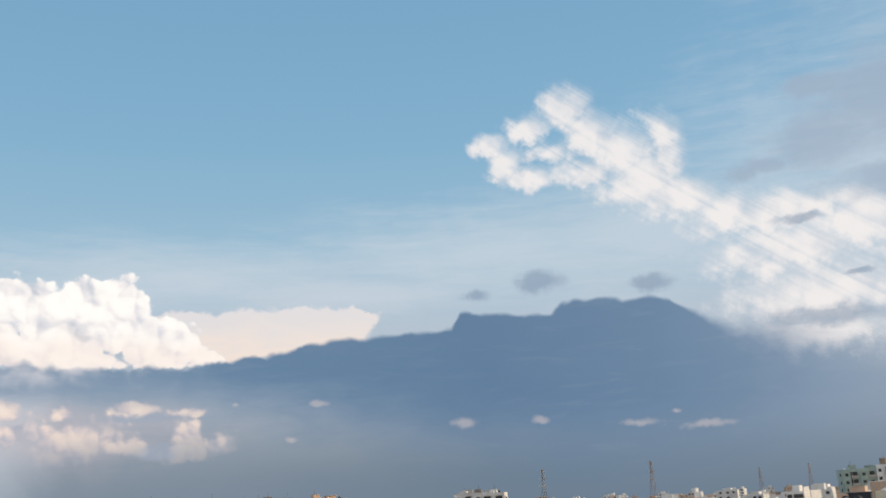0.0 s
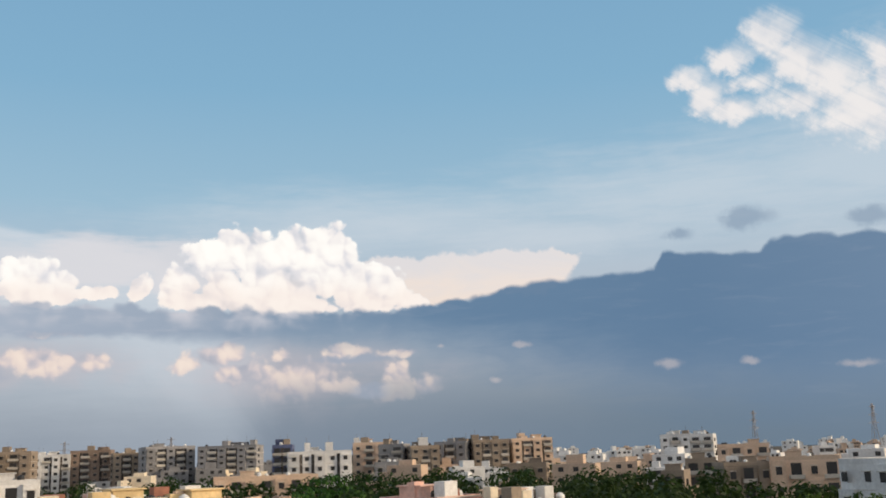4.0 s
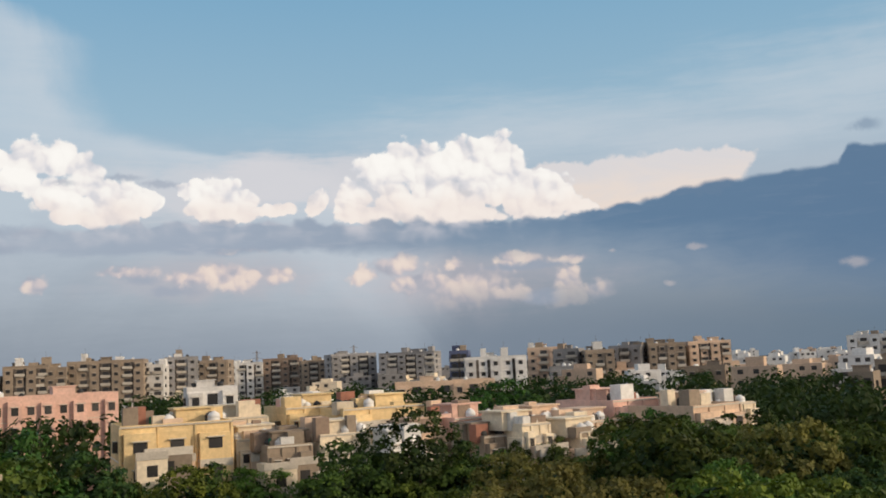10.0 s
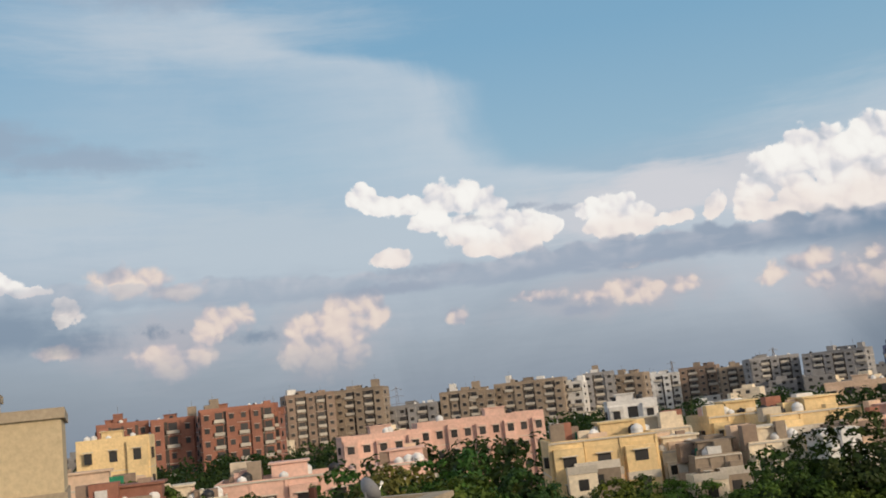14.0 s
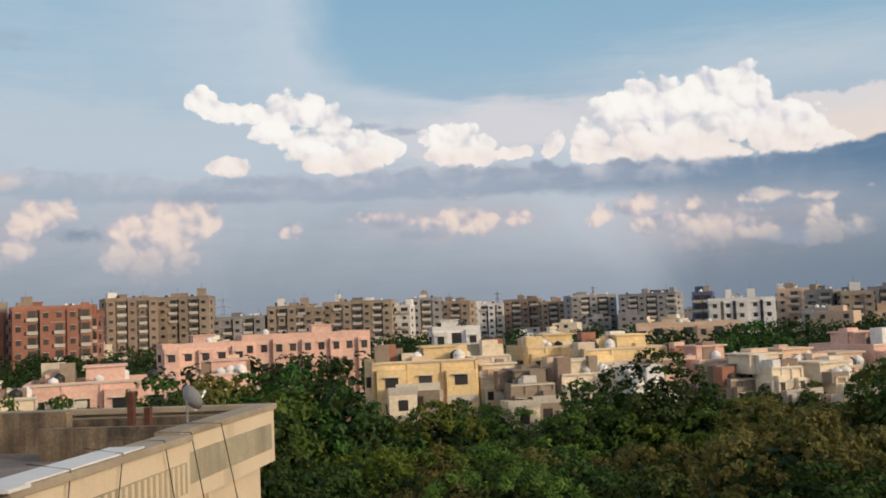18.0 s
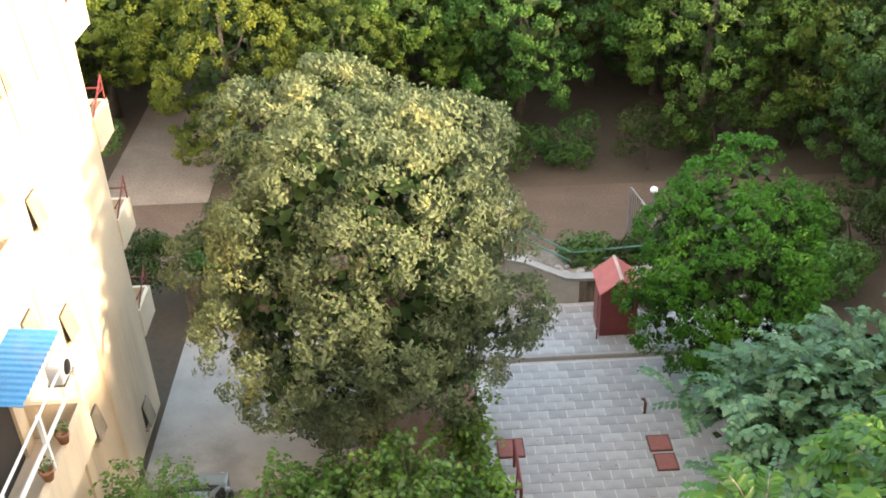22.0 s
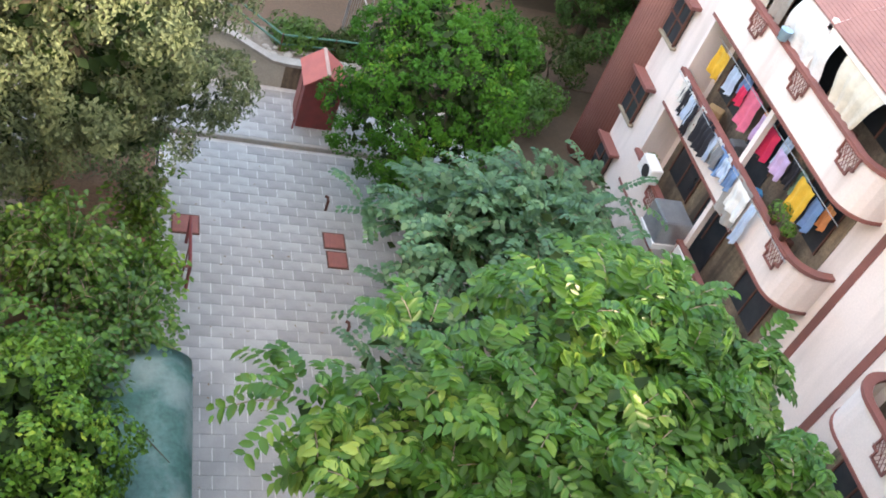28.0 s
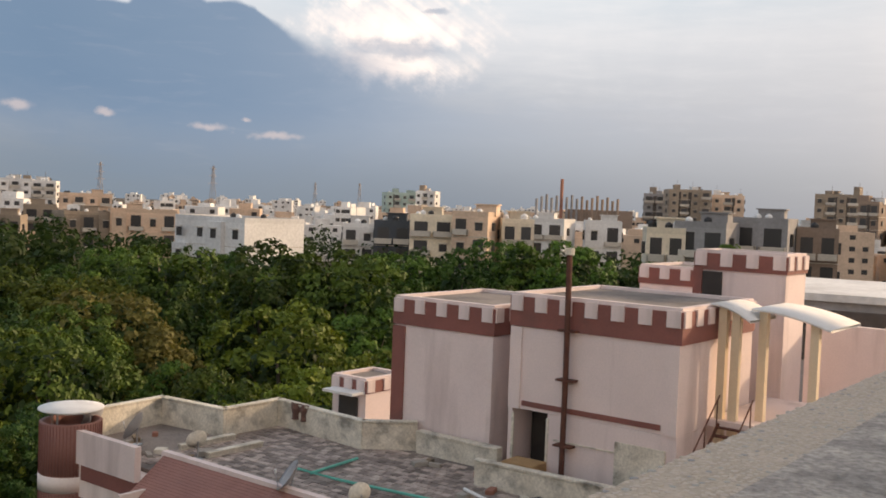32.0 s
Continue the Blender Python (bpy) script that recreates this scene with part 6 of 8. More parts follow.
for y0, y1, x0, x1, zo in ((11.3, 10.1, 28.0, 30.2, 18.45), (10.3, 8.0, 28.6, 31.6, 18.35)):
    bm = bmesh.new()
    prev = None
    for k in range(11):
        f = k / 10
        p = [(x0, y0 + (y1 - y0) * f, zo - 0.42 * f * f), (x1, y0 + (y1 - y0) * f, zo - 0.42 * f * f)]
        row = [bm.verts.new(q) for q in p] + [bm.verts.new((q[0], q[1], q[2] - 0.07)) for q in p]
        if prev:
            bm.faces.new((prev[0], prev[1], row[1], row[0]))
            bm.faces.new((prev[2], prev[3], row[3], row[2]))
            bm.faces.new((prev[0], row[0], row[2], prev[2]))
            bm.faces.new((prev[1], row[1], row[3], prev[3]))
        prev = row
    bmesh.ops.recalc_face_normals(bm, faces=bm.faces)
    cn = thing("stair_canopy", "curved white sheet canopy over the outside stair", "canopy", pose(0, 0, 0))
    part("sheet", bm, WHITE, cn, "", True)
    for yy in (y0 - 0.3, y1 + 0.5):
        f = (yy - y0) / (y1 - y0)
        part("post", block(x0 + 0.2, x0 + 0.44, yy - 0.12, yy + 0.12, 12.5, zo - 0.42 * f * f - 0.08), CREAM, cn)
setting("landing", block(28.0, 33.0, 9.0, 11.25, 14.8, 15.0), PINK, "landing of the outside stair", "landing")
setting("roof_link_low", block(25.25, 45.0, 22.0, 27.4, 0, 11.4), PALE_PINK, "lower storeys of the pink flats behind the terrace", "wall")
setting("roof_link", blocks((26.0, 45.0, 2.0, 22.0, 0, 12.46)), PINK, "lower storeys of the pink flats under the towers", "wall")
# iron stair
st = thing("iron_stair", "rusty iron outside stair with open treads", "stairs", pose(0, 0, 0))
for k in range(11):
    f = k / 10
    part("tread", block(25.2 + 2.6 * f, 25.48 + 2.6 * f, 9.9, 10.9, 12.7 + 2.1 * f, 12.74 + 2.1 * f), RUST, st)
for y in (9.9, 10.9):
    part("stringer", bar([(25.2, y, 12.65), (28.0, y, 14.9)], 0.05, 6), RUST, st)
    part("handrail", bar([(25.2, y, 13.5), (28.0, y, 15.75)], 0.025, 6), RUST, st)
    for f in (0.05, 0.35, 0.65, 0.95):
        part("baluster", bar([(25.2 + 2.8 * f, y, 12.65 + 2.25 * f), (25.2 + 2.8 * f, y, 13.5 + 2.25 * f)], 0.02, 6), RUST, st)
# pole on the tower
pl = thing("rusty_mast", "rusty iron mast strapped to the tower wall", "pole", pose(25.75, 14.84, 0))
part("pole", bar([(0, 0, 12.65), (0.02, 0, 16.0), (0.0, 0.03, 19.75)], 0.09, 8), RUST, pl)
part("pole_cap", bar([(0, 0.03, 19.7), (0, 0.03, 19.9)], 0.15, 8), LIME, pl)
for z in (13.9, 15.9, 17.4):
    part("bracket", blocks((-0.08, 0.3, -0.3, 0.3, z - 0.03, z + 0.03)), RUST, pl)


def dish(x, y, z, turn, tilt, r=0.42, material=DISH, label="grey satellite dish on a short stand"):
    t = thing("satellite_dish", label, "satellite dish", pose(x, y, z, 0, 0, turn), "satellite dishes")
    bm = lathe([(0.01, 0.0), (r * 0.4, 0.025), (r * 0.75, 0.09), (r, 0.17), (r * 1.01, 0.175), (r * 0.74, 0.11), (r * 0.4, 0.045), (0.012, 0.02)], 20)
    part("reflector", bm, material, t, "", True, pose(0, 0, 0.55, tilt, 0, 0))
    part("stand", bar([(0, 0, 0), (0, 0, 0.5), (0, 0.02, 0.57)], 0.025, 6), STEEL, t)
    part("foot", block(-0.14, 0.14, -0.14, 0.14, -0.02, 0.03), STEEL, t)
    arm = pose(0, 0, 0.55, tilt, 0, 0)
    part("feed_arm", bar([arm @ Vector((0, -r, 0.1)), arm @ Vector((0, -r * 0.2, 0.5))], 0.012, 5), STEEL, t)
    part("feed_horn", bar([arm @ Vector((0, -r * 0.25, 0.46)), arm @ Vector((0, -r * 0.12, 0.53))], 0.035, 8), PLASTIC, t)
    return t


dish(18.75, 28.5, 12.95, 200, 60, 0.5)
dish(19.3, 27.0, 12.85, 210, 62, 0.5)
dish(20.1, 24.9, 12.62, 160, 65, 0.34, LIME, "white satellite dish on the terrace")
dish(18.6, 19.0, 12.95, 230, 55, 0.48)
dish(18.75, 16.6, 12.95, 150, 80, 0.3, LIME, "white satellite dish at the terrace edge")
dish(18.8, 11.2, 12.95, 150, 78, 0.28, LIME, "white satellite dish at the terrace edge")
for pts, mt, r, lab in (([(21.3, 21.6, 12.75), (21.3, 19.9, 12.75), (22.2, 12.6, 12.78)], TEAL_PIPE, 0.045, "teal plastic water pipe lying on the terrace"),
                        ([(21.3, 21.0, 12.72), (23.6, 21.2, 12.72)], TEAL_PIPE, 0.05, "teal plastic water pipe lying on the terrace"),
                        ([(19.1, 13.6, 12.72), (20.9, 12.9, 12.72)], TEAL_PIPE, 0.06, "teal plastic water pipe lying on the terrace"),
                        ([(19.2, 10.9, 12.72), (21.2, 10.2, 12.72)], TEAL_PIPE, 0.06, "teal plastic water pipe lying on the terrace"),
                        ([(22.4, 16.0, 13.05), (21.2, 12.4, 13.0), (20.2, 7.6, 12.95)], PLASTIC, 0.05, "long white plastic pipe propped on blocks"),
                        ([(20.2, 8.9, 12.72), (23.2, 8.6, 12.8)], PLASTIC, 0.05, "white plastic pipe across the terrace")):
    pz = [(x_, y_, max(z_, 12.62 + r)) for x_, y_, z_ in pts]
    tagged(part("water_pipe", bar(pz, r, 8), mt), lab, "pipe")
for x_, y_, w_, h_ in ((22.3, 15.9, 0.5, 0.38), (21.2, 12.3, 0.5, 0.33), (20.2, 7.7, 0.4, 0.3)):
    tagged(part("pipe_block", block(x_ - w_ / 2, x_ + w_ / 2, y_ - w_ / 3, y_ + w_ / 3, 12.6, 12.6 + h_, 0.02), CONCRETE), "rough concrete block propping a pipe", "block")
wf = thing("timber_frame", "raw timber crate lying on the terrace", "crate", pose(22.2, 11.2, 12.64, 0, 0, 20))
for l in ((0, 1.2, 0, 0.08, 0, 0.3), (0, 1.2, 0.6, 0.68, 0, 0.3), (0, 0.08, 0.08, 0.6, 0, 0.3), (1.12, 1.2, 0.08, 0.6, 0, 0.3), (0.08, 1.12, 0.08, 0.6, 0.02, 0.06)):
    part("board", block(*l), WOOD, wf)
tagged(part("door_leaf", block(25.1, 26.0, 15.5, 16.6, 12.72, 13.25, 0.02), WOOD), "raw timber board leaning in the tower doorway", "board")
rag = tagged(part("brown_rug", wavy(0.9, 0.6, 4, 2, 0.08), mat("brown_rug", (.14, .07, .05), (.10, .05, .04), 4.0), at=pose(25.0, 25.4, 13.66)), "brown rug hung over the parapet", "rug")

rr = random.Random(17)
CLOTH_BLUE = mat("pale_blue_plastic", (.42, .60, .72), (.36, .53, .66), 3.0, 0.45, 0.0)
DEBRIS = [CONCRETE, LIME, BRICK_RED, OLD_WALL, WHITE, BLACK_PLASTIC]
for k in range(46):
    x_, y_ = (rr.uniform(22.0, 25.3), rr.uniform(7.5, 16.2)) if k < 26 else (rr.uniform(19.0, 22.2), rr.uniform(24.6, 28.8)) if k < 36 else (rr.uniform(24.2, 25.7), rr.uniform(12.0, 20.0))
    w_, d_, h_ = rr.uniform(0.06, 0.32), rr.uniform(0.06, 0.22), rr.uniform(0.05, 0.22)
    tagged(part("roof_debris", block(-w_, w_, -d_, d_, 0, h_, 0.012), rr.choice(DEBRIS), at=pose(x_, y_, 12.62, rr.uniform(-4, 4), rr.uniform(-4, 4), rr.uniform(0, 180))), "broken piece of masonry lying on the terrace", "debris", "terrace debris")
bk = thing("bucket", "pale blue plastic bucket on the balcony rail", "bucket", pose(16.3, 20.55, 10.52))
part("pail", lathe([(0.02, 0), (0.13, 0), (0.17, 0.3), (0.18, 0.31), (0.15, 0.31), (0.12, 0.03)], 14), CLOTH_BLUE, bk, "", True)
part("bail", bar([(0, -0.17, 0.3), (0, 0, 0.42), (0, 0.17, 0.3)], 0.01, 5), STEEL, bk)
for k, (y_, z_, s_) in enumerate(((17.0, 7.22, 0.34), (16.4, 7.22, 0.22), (22.9, 3.92, 0.24), (9.4, 7.22, 0.26))):
    pt = thing("flower_pot", "terracotta pot with a bushy green plant on the balcony rail", "flower pot", pose(16.42, y_, z_), "pots on the balcony rail")
    part("pot", lathe([(0.07, 0), (0.11, 0.16), (0.125, 0.17), (0.125, 0.2), (0.09, 0.2), (0.08, 0.16)], 12), RUST, pt, "", True)
    P, O = crown_points(90 + k, [(np.array([0, 0, 0.2 + s_ * 0.7]), s_)], 150)
    part("plant", leaves("plant", P, O, 0.12, LIMEG, 90 + k), None, pt)
for k, (y_, w_, d_, h_, mt_) in enumerate(((16.2, .3, .3, .5, WHITE), (16.9, .25, .2, .7, RUST), (22.3, .4, .25, .8, WOOD), (18.9, .3, .2, .6, BLUE_SHEET), (20.6, .35, .25, .9, STEEL))):
    for z_ in SLABS[1:]:
        tagged(part("balcony_box", block(-w_ * .5, w_ * .5, -d_, d_, 0, h_, 0.02), mt_, at=pose(17.1, y_ + (0.5 if z_ > 8 else 0), z_, 0, 0, k * 23)), "box of household goods stored on the balcony", "box", "balcony goods")

# washing on the middle balcony, and cloth blinds on the top one
CLOTH = {n: mat("cloth_" + n, c, tuple(v * 0.85 for v in c), 5.0, 0.9, 0.15, 60.0, grain=0.08) for n, c in
         {"yellow": (.70, .42, .04), "blue": (.16, .27, .48), "pale_blue": (.45, .56, .72), "pink": (.72, .16, .26), "red": (.62, .03, .10), "black": (.02, .02, .028), "lilac": (.52, .38, .60),
          "white": (.75, .74, .72), "brown": (.24, .12, .07), "orange": (.55, .22, .08), "grey": (.22, .23, .25), "cream": (.60, .55, .45), "green": (.20, .34, .24), "check": (.36, .33, .30)}.items()}
inner = [("yellow", 22.9, .7, .95), ("pale_blue", 22.2, .5, .8), ("blue", 21.7, .45, .7), ("red", 21.3, .35, .55), ("pink", 20.9, .75, 1.15), ("orange", 20.1, .5, 1.0), ("lilac", 19.8, .35, .9), ("red", 19.4, .6, .9),
         ("pale_blue", 18.9, .4, .9), ("lilac", 18.4, .6, .7), ("black", 18.0, .4, .8), ("green", 17.7, .4, .8), ("yellow", 17.1, .7, 1.0), ("blue", 16.6, .45, .9), ("orange", 16.3, .35, .7)]
for k, (c, y, w, h) in enumerate(inner):
    tagged(part("hanging_cloth", wavy(w, h, k, 2.0, 0.05), CLOTH[c], at=pose(16.75 + (k % 3) * 0.16, y, 8.55 - (k % 2) * 0.12)), "%s washing hung on a balcony line" % c.replace("_", " "), "laundry", "washing on the balcony")
outer = [("white", 23.2, .4, .7), ("black", 22.7, .35, .9), ("pale_blue", 22.2, .4, .8), ("white", 21.8, .35, .9), ("black", 21.4, .55, 1.0), ("black", 20.8, .45, .9), ("white", 20.3, .4, .6), ("blue", 19.9, .5, .8), ("pale_blue", 19.4, .4, .6), ("check", 18.6, 1.1, 1.4), ("white", 18.3, .8, .9), ("pale_blue", 17.6, .3, 1.3), ("grey", 23.0, .3, .7), ("white", 22.45, .3, .8), ("black", 21.95, .3, 1.1), ("black", 21.1, .4, .8), ("pale_blue", 20.55, .3, .9), ("grey", 20.0, .35, .7), ("white", 19.65, .3, .5), ("blue", 19.1, .4, .7)]
for k, (c, y, w, h) in enumerate(outer):
    off = 0.12 if c == "white" and y == 18.3 else 0.0
    tagged(part("hanging_cloth", wavy(w, h, 40 + k, 2.0, 0.05), CLOTH[c], at=pose(16.31 - (k % 3) * 0.09 - off * 0.5, y, 7.2)), "%s washing hung over the balcony rail" % c.replace("_", " "), "laundry", "washing on the balcony")
for x_, z_ in ((16.2, 7.17), (16.85, 8.56)):
    tagged(part("washing_line", bar([(x_, 15.6, z_), (x_ + 0.02, 19.5, z_ - 0.04), (x_, 23.7, z_)], 0.012, 5), STEEL), "thin washing line across the balcony", "line")
for k, (y, w, h, c) in enumerate(((23.0, 1.7, 1.3, "cream"), (21.6, 0.9, 1.2, "check"), (19.9, 2.0, 1.3, "white"), (17.5, 2.0, 1.5, "cream"))):
    tagged(part("cloth_blind", wavy(w, h, 70 + k, 3.5, 0.045, 18, 8, (0.1, 0.25, -0.1, 0.45)[k], (0.04, 0.1, 0.13, 0.08)[k]), CLOTH[c], at=pose(16.58, y, 11.72)), "%s cloth blind hung from the eave" % c, "blind", "cloth blinds")
for z, y in ((3.95, 22.4), (3.9, 6.4)):
    ac = thing("air_conditioner", "white outdoor air-conditioning unit on the balcony rail", "air conditioner", pose(16.2, y, z))
    part("case", block(-0.2, 0.2, -0.45, 0.45, 0, 0.6, 0.03), PLASTIC, ac)
    part("fan_grille", lathe([(0.22, 0), (0.22, 0.03), (0.05, 0.04)], 16), BLACK_PLASTIC, ac, at=pose(-0.2, -0.1, 0.3, 0, -90, 0))
cl_ = thing("air_cooler", "grey sheet-metal air cooler standing out from the rail", "air cooler", pose(16.1, 20.2, 3.5))
part("case", block(-0.45, 0.5, -0.55, 0.55, 0, 1.0, 0.03), STEEL, cl_)
part("water_tray", block(-0.48, 0.53, -0.58, 0.58, -0.1, 0.14, 0.02), PLASTIC, cl_)
tagged(part("sheet_panel", block(16.25, 16.3, 18.2, 19.4, 2.6, 3.9), PLASTIC), "white board tied to the balcony rail", "board")
wm = thing("window_mesh", "wire-mesh screen closing the upper balcony", "screen", pose(0, 0, 0))
part("mesh_frame", blocks((16.42, 16.48, 4.0, 11.4, 10.5, 10.56), (16.42, 16.48, 4.0, 11.4, 11.7, 11.76), (16.42, 16.48, 7.6, 7.66, 10.5, 11.7)), STEEL, wm)
bm = bmesh.new()
for k in range(30):
    slab(bm, 16.44, 16.46, 4.0 + k * 0.25, 4.012 + k * 0.25, 10.5, 11.7)
for k in range(8):
    slab(bm, 16.441, 16.459, 4.0, 11.4, 10.5 + k * 0.15, 10.51 + k * 0.15)
part("wire", bm, STEEL, wm)

# balcony block of the same flats, beyond the terrace
tb = tower("roof_block", "far pink roof block with a pale sheet awning", 28.8, 31.2, 25.6, 27.4, 11.4, 14.0, 0.5)
part("awning", block(28.0, 28.82, 25.6, 27.2, 13.5, 13.6), WHITE, tb, "pale sheet awning")
# thin dark sheet painted as shade within
part("dark_opening", block(28.74, 28.8, 26.0, 27.0, 12.2, 13.3), SHADE_IN, tb)

# ---------------------------------------------------------------- cream flats beside the drive
cf = thing("cream_apartment_block", "sunlit cream six-storey apartment block with stained plaster", "building", pose(0, 0, 0))
part("wall", block(-20, -8.8, 8, 25.0, 0, 17.4), CREAM, cf)
part("bay", block(-8.797, -8.5, 15.6, 18.4, 0, 17.4), CREAM, cf)
part("bay", block(-8.797, -8.3, 9.0, 15.6, 0, 17.4), CREAM, cf)
part("roof_slab", block(-20, -8.6, 8, 25.0, 17.4, 18.0), TERRACE, cf)
# overhanging parapet with recessed olive panels
for l, q in (((-8.65, -8.45, 19.0, 25.2, 17.4, 18.75), (-8.46, -8.42, 19.2, 24.9, 17.75, 18.4)), ((-8.45, -8.2, 12.6, 19.0, 17.4, 18.7), (-8.22, -8.17, 12.8, 18.8, 17.7, 18.3)), ((-8.3, -7.95, 8.0, 12.6, 17.35, 18.6), (-7.97, -7.92, 8.2, 12.4, 17.6, 18.2)), ((-20, -8.65, 25.0, 25.2, 17.4, 18.75), None)):
    ph = part("parapet", block(*l), CREAM, cf)
    if q:
        part("olive_panel", block(*q), CREAM_DK, ph, "olive painted panel")
for l in ((-8.95, -8.38, 18.99, 25.28, 18.75, 18.9), (-8.8, -8.1, 12.56, 18.985, 18.7, 18.84), (-8.6, -7.85, 8.0, 12.555, 18.6, 18.76), (-20, -8.955, 24.85, 25.28, 18.76, 18.9)):
    part("coping", block(*l, 0.015), COPING, cf, "worn brownish coping")
for l in ((-8.82, -8.7, 21.2, 21.6, 0, 17.4), (-8.5, -8.42, 18.0, 18.4, 0, 17.4), (-8.32, -8.2, 15.2, 15.6, 0, 17.4)):
    part("pilaster", block(*l), CREAM, cf)
part("inner_parapet", blocks((-20, -9.0, 24.3, 24.55, 18.0, 18.7)), OLD_WALL, cf)
part("inner_parapet", blocks((-9.3, -9.05, 9.5, 24.3, 18.0, 18.55)), OLD_WALL, cf)
part("roof_room_wall", blocks((-17.5, -13.2, 23.2, 23.5, 18.0, 19.0), (-13.0, -9.6, 21.6, 21.85, 18.0, 18.75)), OLD_WALL, cf)
part("white_ledge", block(-8.85, -8.16, 12.9, 16.9, 18.845, 18.875, 0.01), WHITE, cf, "whitewashed coping")
part("white_ledge", block(-9.3, -7.95, 12.3, 12.86, 18.845, 18.90, 0.01), WHITE, cf, "whitewashed coping")
part("white_ledge", block(-9.2, -7.9, 11.3, 12.26, 18.765, 18.80, 0.01), WHITE, cf, "whitewashed coping")
for k in range(24):                                      # fluting of the nearer olive panel
    part("flute", block(-8.172, -8.15, 12.9 + k * 0.245, 13.0 + k * 0.245, 17.72, 18.28), CREAM, cf)
for y0, y1, zz in ((16.2, 14.6, 14.0), (17.4, 19.0, 12.5), (18.6, 20.6, 13.0), (20.2, 22.6, 11.0), (14.4, 13.2, 14.5)):
    tagged(part("roof_cable", bar([(-8.95, y0, 18.95), (-8.12, y0 + (y1 - y0) * 0.15, 18.88), (-8.08, y0 + (y1 - y0) * 0.5, 17.0), (-8.2, y1, zz)], 0.012, 5), BLACK_PLASTIC), "thin black cable hanging down from the roof", "cable", "roof cables")
# small windows with top-hung sashes ajar
SASH = mesh_of("sash", blocks((0, 0.03, -0.3, -0.25, -0.8, 0), (0, 0.03, 0.25, 0.3, -0.8, 0), (0, 0.03, -0.25, 0.25, -0.05, 0), (0, 0.03, -0.25, 0.25, -0.8, -0.75), (0.01, 0.02, -0.25, 0.25, -0.75, -0.05)), COPING)
for x, y, z in [(-8.8, 19.9, z) for z in (16.75, 13.4, 10.2, 7.0, 3.75)] + [(-8.5, 17.4, z) for z in (15.2, 12.0, 8.6, 5.4)] + [(-8.8, 23.6, 0.9)]:
    # each pane is a dark sheet that paints the room's shade
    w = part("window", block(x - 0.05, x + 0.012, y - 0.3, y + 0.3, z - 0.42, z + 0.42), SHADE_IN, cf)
    part("sash", SASH, None, w, at=pose(x + 0.03, y, z + 0.4, 0, -9, 0))
    part("ledge", block(x, x + 0.1, y - 0.38, y + 0.38, z - 0.5, z - 0.43), CREAM, w)
# balconies on the far end wall
for z in (2.9, 6.1, 9.3, 12.5):
    b = part("end_balcony", blocks((-12.0, -8.75, 25.0, 26.4, z - 0.15, z), (-8.87, -8.75, 25.0, 26.4, z, z + 0.85), (-12.0, -8.87, 26.28, 26.4, z, z + 0.85)), CREAM, cf)
    part("handrail", bar([(-8.8, 25.1, z + 1.2), (-8.8, 26.35, z + 1.2), (-12, 26.35, z + 1.2)], 0.03, 6), RED_IRON, b, "red-oxide iron handrail")
    part("rail_brace", bar([(-8.8, 25.1, z + 0.85), (-8.8, 26.35, z + 1.55)], 0.025, 6), RED_IRON, b)
    part("rail_post", bar([(-8.8, 26.35, z + 0.85), (-8.8, 26.35, z + 1.6)], 0.025, 6), RED_IRON, b)
# projecting balconies with blue sheet roofs over the drive
def ribbed(x0, x1, y0, y1, z_in, z_out, n):
    """Corrugated sheet that slopes from x0 down to x1."""
    bm = bmesh.new()
    prev = None
    for k in range(n * 4 + 1):
        y = y0 + (y1 - y0) * k / (n * 4)
        dz = (0.0, 0.0, 0.035, 0.035)[k % 4]
        row = [bm.verts.new((x0, y, z_in + dz)), bm.verts.new((x1, y, z_out + dz)), bm.verts.new((x1, y, z_out + dz - 0.012)), bm.verts.new((x0, y, z_in + dz - 0.012))]
        if prev:
            for a in range(4):
                bm.faces.new((prev[a], prev[(a + 1) % 4], row[(a + 1) % 4], row[a]))
        else:
            bm.faces.new(row)
        prev = row
    bm.faces.new(prev)
    bmesh.ops.recalc_face_normals(bm, faces=bm.faces)
    return bm


for y0, y1, z, roofed in ((11.45, 14.0, 2.6, True), (11.9, 15.9, 7.0, True), (11.9, 15.2, 11.4, False)):
    b = part("balcony", block(-8.3, -7.05, y0, y1, z - 0.16, z), CREAM, cf)
    part("front_wall", block(-7.17, -7.05, y0, y1, z, z + 0.9), CREAM, b)
    part("side_wall", block(-8.3, -7.17, y0, y0 + 0.12, z, z + 0.9), CREAM, b)
    part("side_wall", block(-8.3, -7.17, y1 - 0.12, y1, z, z + 0.9), CREAM, b)
    if roofed:
        part("sheet_roof", ribbed(-8.6, -6.95 - (0.25 if z > 5 else 0), y0 if z < 5 else 13.7, y1 + 0.1, z + 2.75, z + (2.2 if z < 5 else 2.6), 13), BLUE_SHEET, b, "ribbed blue sheet roof, greyed with age")
        part("roof_rail", bar([(-7.1, y0, z + 2.17), (-7.1, y1 + 0.1, z + 2.17)], 0.03, 6), WHITE, b)
        for y in (y0 + 0.05, (y0 + y1) / 2, y1 - 0.05):
            part("roof_post", block(-7.14, -7.06, y - 0.04, y + 0.04, z + 0.9, z + 2.2), WHITE, b)
        part("mid_rail", block(-7.13, -7.07, y0, y1, z + 1.5, z + 1.56), WHITE, b)
    # room shade painted as a dark sheet on the wall
    part("room_opening", block(-8.32, -8.27, y0 + 0.4, y1 - 0.6, z, z + 2.2), SHADE_IN, b)
